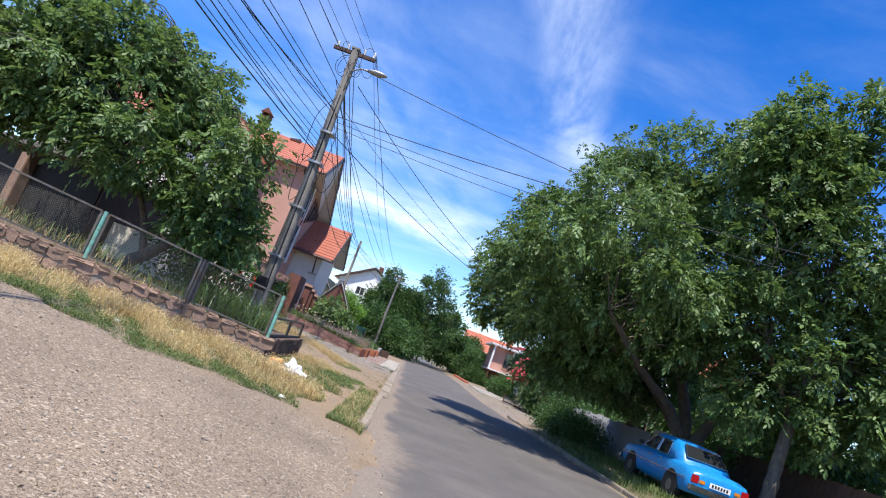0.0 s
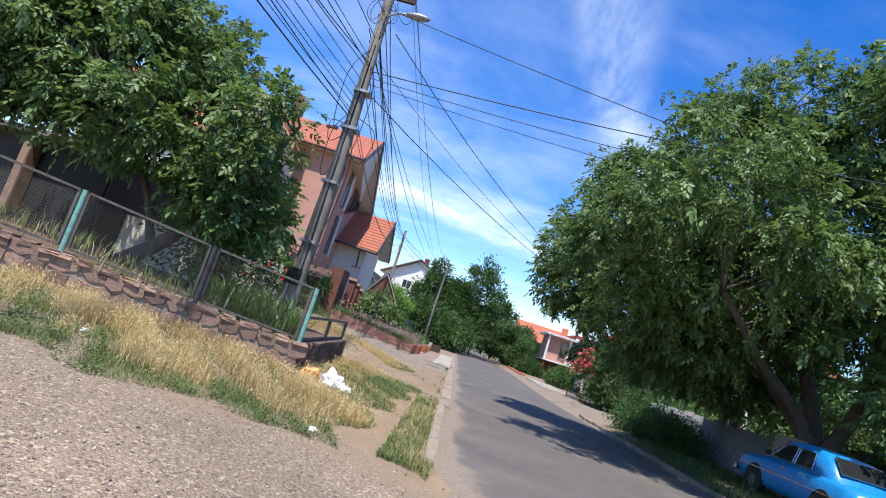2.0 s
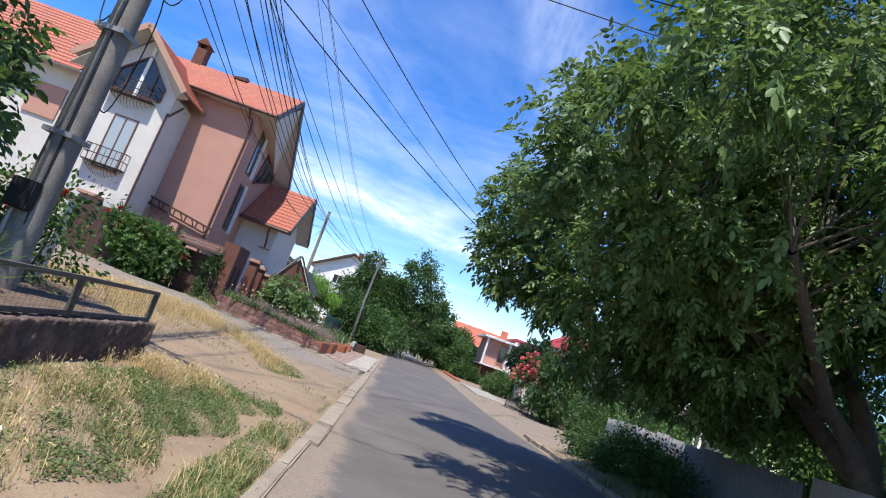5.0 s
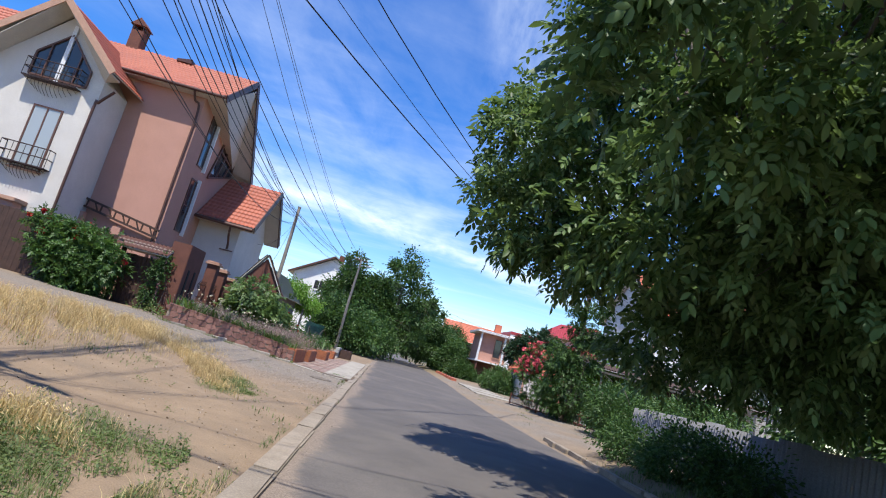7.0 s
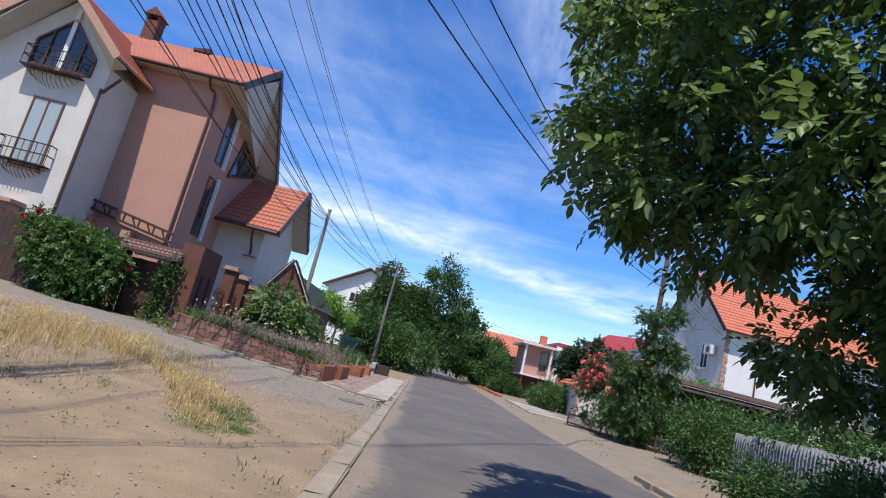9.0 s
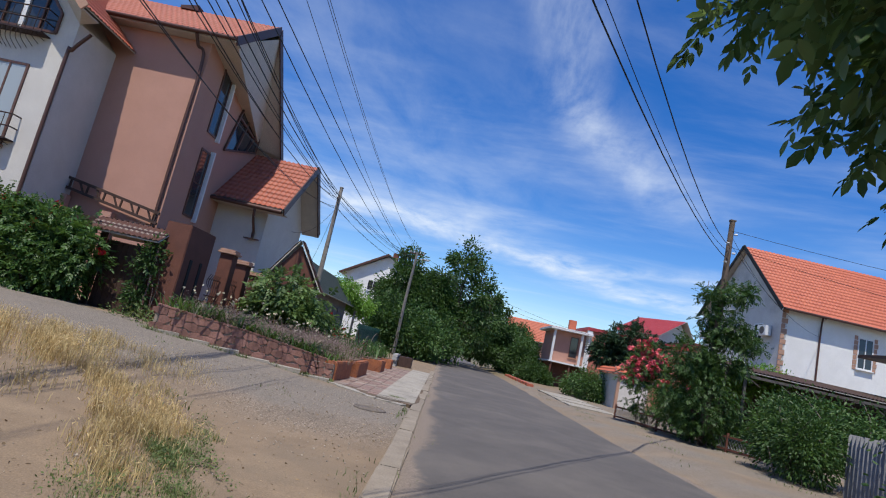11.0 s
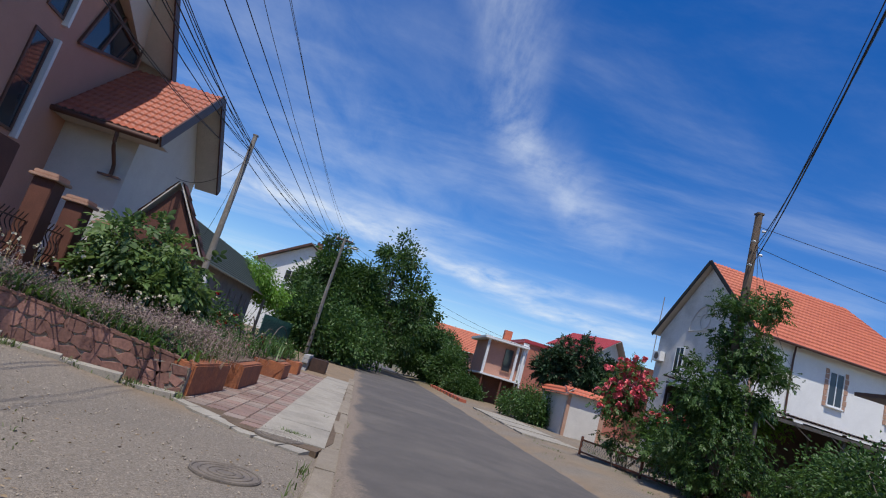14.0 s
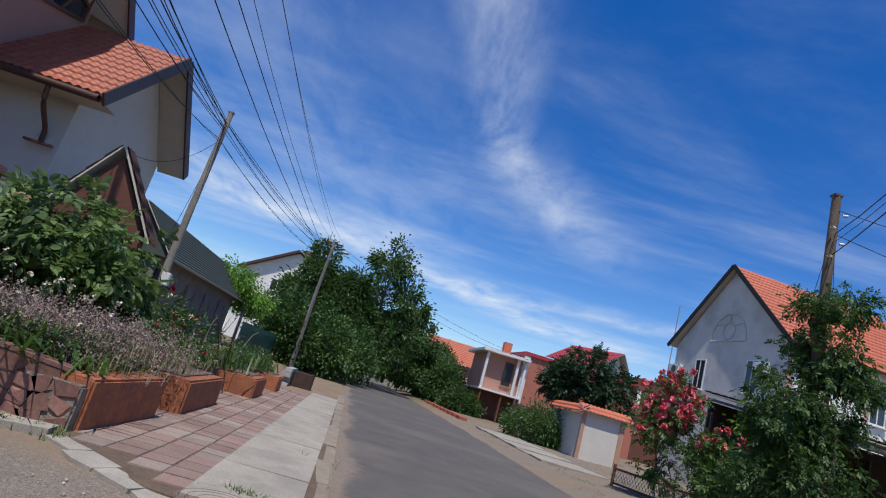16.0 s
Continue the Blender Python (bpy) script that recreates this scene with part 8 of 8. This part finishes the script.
def herbs(name, label, n, where, seed):
    """Low herbs: small leaves close over the ground, in mats with ragged edges."""
    g = np.random.default_rng(seed)
    out = []
    for x0, x1, y0, y1, dens, mask in where:
        m = int(n * dens)
        x, y = x0 + (x1 - x0) * g.random(m), y0 + (y1 - y0) * g.random(m)
        clump = np.sin(x * 4.3 + 2 * np.sin(y * 2.7 + seed)) * np.sin(y * 3.9 + 1.6 * np.sin(x * 3.1)) + 0.5 * np.sin(x * 13 + y * 9)
        keep = g.random(m) < mask(x, y) * np.clip(0.55 + 0.7 * clump, 0, 1)
        out.append(np.c_[x[keep], y[keep]])
    P = np.concatenate(out)
    m = len(P)
    P = np.c_[P, height(P[:, 0], P[:, 1]) + 0.075 * g.random(m) ** 1.3]
    D = g.normal(size=(m, 3)) * (1, 1, 0.35) + (0, 0, 0.15)
    D /= np.linalg.norm(D, axis=1)[:, None]
    S = np.cross(D, np.array([0, 0, 1.0]) + 0.5 * g.normal(size=(m, 3)))
    S /= np.linalg.norm(S, axis=1)[:, None] + 1e-9
    L = (0.016 + 0.022 * g.random(m))[:, None]
    V = np.stack([P, P + D * L * 0.55 + S * L * 0.3, P + D * L, P + D * L * 0.55 - S * L * 0.3], 1).reshape(-1, 3)
    F = np.arange(4 * m).reshape(-1, 4)
    tagged(part_np(name, V, F, M_GRASSG), label, "weeds", kind="stuff")


def front_line(x):
    # near edge of the grass in front of the stone wall
    return np.interp(x, [-9, -4.9, -3.1, -2.1, -1.6], [6.2, 7.7, 8.35, 8.5, 9.4]) + 0.3 * np.sin(2.1 * x + 0.5) + 0.16 * np.sin(5.3 * x)


def wall_line(x):
    return np.interp(x, [-13, -6.95, -3.62], [7.1, 10.35, 12.2])


def in_front(x, y):
    bag = np.hypot(x + 3.0, y - 12.2) > 0.32
    return bag * ((y > front_line(x)) & (y < np.where(x < -3.7, wall_line(x), 18.5 + 0 * y)) & (x < -1.95 - 0.02 * (y - 9) + 0.15 * np.sin(3 * y))) * 1.0


path_side = lambda x, y: sstep(-3.3, -2.5, x) * sstep(10.2, 11.6, y)  # noqa: E731
ragged = lambda x, y: 0.22 * np.sin(x * 5.3 + 2 * np.sin(y * 3.1)) + 0.16 * np.sin(y * 7.7 + x * 3.3) + 0.1 * np.sin(x * 17 + y * 13)  # noqa: E731
dry = lambda x, y: in_front(x, y) * np.clip((sstep(0.3, 1.8, y - front_line(x)) * (1 - sstep(13, 15.5, y))), 0, 1) * (1 - 0.6 * ((y > wall_line(x) - 0.8 - 0.2 * np.sin(3 * x)) & (x < -3.2)))  # noqa: E731
green = lambda x, y: in_front(x, y) * np.clip(1.15 - sstep(0.9, 2.4, y - front_line(x)) * 0.85 + sstep(12.5, 15, y) * (1 - sstep(17, 18.5, y)), 0, 1)  # noqa: E731
herb = lambda x, y: in_front(x, y) * np.clip(1.1 - 0.75 * sstep(0.7, 2.0, y - front_line(x)) + 0.9 * path_side(x, y) + 0.5 * sstep(12.5, 15, y) + 0.5 * ragged(0.5 * x, 0.5 * y), 0, 1) * (1 - sstep(17, 18.5, y))  # noqa: E731
strip = lambda x, y: ((x > kerb_x(y) - 0.75) & (x < kerb_x(y) - 0.14)) * (0.75 + 0.25 * np.sin(y * 2)) * (1 - sstep(15.5, 17.5, y))  # noqa: E731
tuft = lambda x, y: np.clip(1.0 - np.hypot((x + 4.35 + 0.42 * (y - 24.2)) / 0.75, (y - 24.2) / 1.9) + ragged(x, y), 0, 1) * 0.75  # noqa: E731
link = lambda x, y: np.clip(0.9 - np.abs((y - 24.4) + 0.7 * (x + 4.2)) / 0.85 + ragged(x, y), 0, 1) * (x < -3.9) * 0.9  # noqa: E731
fringe = lambda x, y: np.clip(1.0 - np.hypot((x + 3.85 + 0.3 * (y - 23.6)) / 0.7, (y - 23.5) / 1.7) + ragged(y, x), 0, 1) * np.clip(0.35 + 0.9 * (x + 4.2 + 0.42 * (y - 24.2)), 0.1, 1)  # noqa: E731
bank = lambda x, y: np.clip(1.2 - np.abs(x + 7.7 + 0.2 * np.sin(y * 2)) / 2.1, 0, 1) * (y > 17.5) * (1 - sstep(27, 29.5, y - 0.25 * (x + 7)))  # noqa: E731
verge = lambda x, y: ((x - kerb_x(y) - road_w(y)) > 0.15) * (1 - sstep(22, 27, y)) * np.clip(1.3 - 0.12 * (x - kerb_x(y) - road_w(y)), 0.3, 1)  # noqa: E731
greenR = lambda x, y: ((x - kerb_x(y) - road_w(y)) > 0.4) * np.clip(np.sin(y * 1.1) * np.sin(x * 2.7 + y * 0.6) - 0.35, 0, 1)  # noqa: E731
patch2 = lambda x, y: np.clip(1.0 - np.hypot((x + 3.4) / 0.9, (y - 16.6) / 1.1) + ragged(x, y), 0, 1) * 0.8  # noqa: E731
straw = lambda x, y: dry(x, y) * (1 - 0.85 * path_side(x, y)) * np.clip(0.85 + 0.8 * ragged(0.45 * x, 0.45 * y), 0.25, 1)  # noqa: E731
grass("dry_grass", "tall straw-yellow wild barley grass", 400000, [(-9.5, -1.6, 5.6, 16, 1.0, straw), (-4.8, -2.2, 15, 18.2, 0.12, patch2)], 0.27, M_GRASSY, 0.55, 0.0042, 31, heads=0.4)
grass("dry_grass", "straw-yellow grass on the earth bank", 110000, [(-10.6, -5.0, 17.2, 31, 0.75, bank), (-8.6, -3.6, 23.2, 27.8, 0.4, link), (-6.2, -2.6, 21.2, 26.8, 0.62, tuft)], 0.27, M_GRASSY, 0.55, 0.006, 32, heads=0.4)
grass("green_grass", "short green grass and weeds", 330000, [(-9.0, -1.6, 5.6, 18.6, 0.7, green), (-2.2, -0.7, 9.6, 17.8, 0.3, strip), (-5.6, -2.4, 21.0, 26.4, 0.75, fringe), (-10.4, -5.0, 17.2, 31, 0.1, bank)], 0.085, M_GRASSG, 1.0, 0.005, 33)
herbs("low_weeds", "low mats of small-leaved green knotweed", 430000, [(-9.0, -1.6, 5.6, 18.6, 1.0, herb), (-2.2, -0.7, 9.6, 17.8, 0.12, strip), (-5.6, -2.4, 21.0, 26.4, 0.22, fringe), (-7, -2, 17, 24, 0.2, lambda x, y: np.clip(ragged(0.6 * x, 0.6 * y) - 0.28, 0, 1) * 3)], 37)
grass("dry_grass", "dry seed grass on the kerb strip", 11000, [(-2.2, -0.7, 9.6, 17.8, 1.0, strip)], 0.17, M_GRASSY, 0.7, 0.005, 34)
grass("green_grass", "shaded verge grass by the parked car", 70000, [(3.2, 9.4, 4, 27, 1.0, verge)], 0.2, M_GRASSG, 0.7, 0.012, 35)
low = lambda x, y: np.clip(np.sin(x * 1.3 + y * 0.8) * np.sin(y * 0.9 - x * 0.7) - 0.62, 0, 0.3)  # noqa: E731
kerbweed = lambda x, y: ((np.abs(x - kerb_x(y) + 0.3) < 0.1) | (np.abs(x - kerb_x(y) - 0.02 + 0.12 * (y < 15)) < 0.06)) * np.clip(0.25 * (y < 24) + np.sin(y * 1.7) * np.sin(y * 0.63 + 1) + 0.3 * np.sin(y * 5.3), 0, 1)  # noqa: E731
joint = lambda x, y: np.clip(1.1 - np.hypot((x + 3.2) / 0.55, (y - 32.95) / 0.16), 0, 1)  # noqa: E731
wallweed = lambda x, y: np.clip(1 - np.abs(y - np.interp(x, [-8.9, -6.9, -4.7], [31.7, 32.45, 33.2]) + 0.12) / 0.2, 0, 1)  # noqa: E731
grass("green_grass", "sparse green tufts in the dirt and kerb joints", 80000, [(-8, -1.5, 9, 31, 0.6, low), (-4, 0, 24, 52, 0.4, kerbweed), (-9, -4.6, 31.2, 33.4, 0.25, wallweed), (-4, -2.5, 32.6, 33.3, 0.12, joint), (2, 9, 28, 56, 0.35, greenR)], 0.13, M_GRASSG, 0.8, 0.012, 36)
grass("green_grass", "short green weeds rooted along the kerb edges", 42000, [(-2.4, -0.5, 10, 24, 1.0, kerbweed)], 0.075, M_GRASSG, 1.1, 0.006, 38)
pebbles = np.c_[rng.uniform(-7, 0.9, 22000), 0.8 + 29.2 * rng.random(22000) ** 1.9]
over = pebbles[:, 0] - kerb_x(pebbles[:, 1])
pebbles = pebbles[(rng.random(22000) < np.where(pebbles[:, 1] < 9.5, np.clip(0.9 - 1.6 * over, 0, 1), np.where(over < -0.05, 0.3, np.clip(0.35 - 1.2 * over, 0, 0.3))))]
extra = np.c_[rng.uniform(-7, -2.3, 2600), rng.uniform(25, 32.2, 2600)]
pebbles = np.concatenate([pebbles, extra[extra[:, 0] < kerb_x(extra[:, 1]) - 0.35]])
oct_v = np.array([(1, 0, 0), (0, 1, 0), (-1, 0, 0), (0, -1, 0), (0, 0, 1), (0, 0, -1)], float)
oct_f = np.array([(0, 1, 4), (1, 2, 4), (2, 3, 4), (3, 0, 4), (1, 0, 5), (2, 1, 5), (3, 2, 5), (0, 3, 5)])
ps = 0.004 + 0.014 * rng.random(len(pebbles)) ** 4
pz = np.where(pebbles[:, 0] > kerb_x(pebbles[:, 1]), 0.0, height(pebbles[:, 0], pebbles[:, 1])) + ps * 0.3
pv = [oct_v[None] * ps[:, None, None] * rng.uniform(0.6, 1.3, (len(pebbles), 6, 3)) + np.c_[pebbles, pz][:, None]]
pv[0] = pv[0].reshape(-1, 3)
pf = [(oct_f[None] + 6 * np.arange(len(pebbles))[:, None, None]).reshape(-1, 3)]
tagged(part_np("gravel", np.concatenate(pv), np.concatenate(pf), mat("pebbles", (0.4, 0.34, 0.27), (0.28, 0.23, 0.18), 8, 0.9, 0.1, island=0.7)), "scattered pale pebbles on the dirt", "gravel", kind="stuff")

spot = np.c_[rng.uniform(-7.5, -0.5, 5200), rng.uniform(1.0, 31, 5200)]
spot = spot[spot[:, 0] < kerb_x(spot[:, 1]) + 0.3]
spot = np.c_[spot, height(spot[:, 0], spot[:, 1]) + 0.012]
way = rng.normal(size=spot.shape) * (1, 1, 0.12)
fv, ff = leaf_quads(spot, way, rng.uniform(0.012, 0.05, len(spot)), rng.uniform(0.006, 0.02, len(spot)), 0.1)
tagged(part_np("leaf_litter", fv, ff, mat("dead_leaves", (0.2, 0.13, 0.07), (0.36, 0.27, 0.17), 3, 0.9, 0.0, island=0.8)), "scattered dry leaf litter and straw on the earth", "litter", kind="stuff")
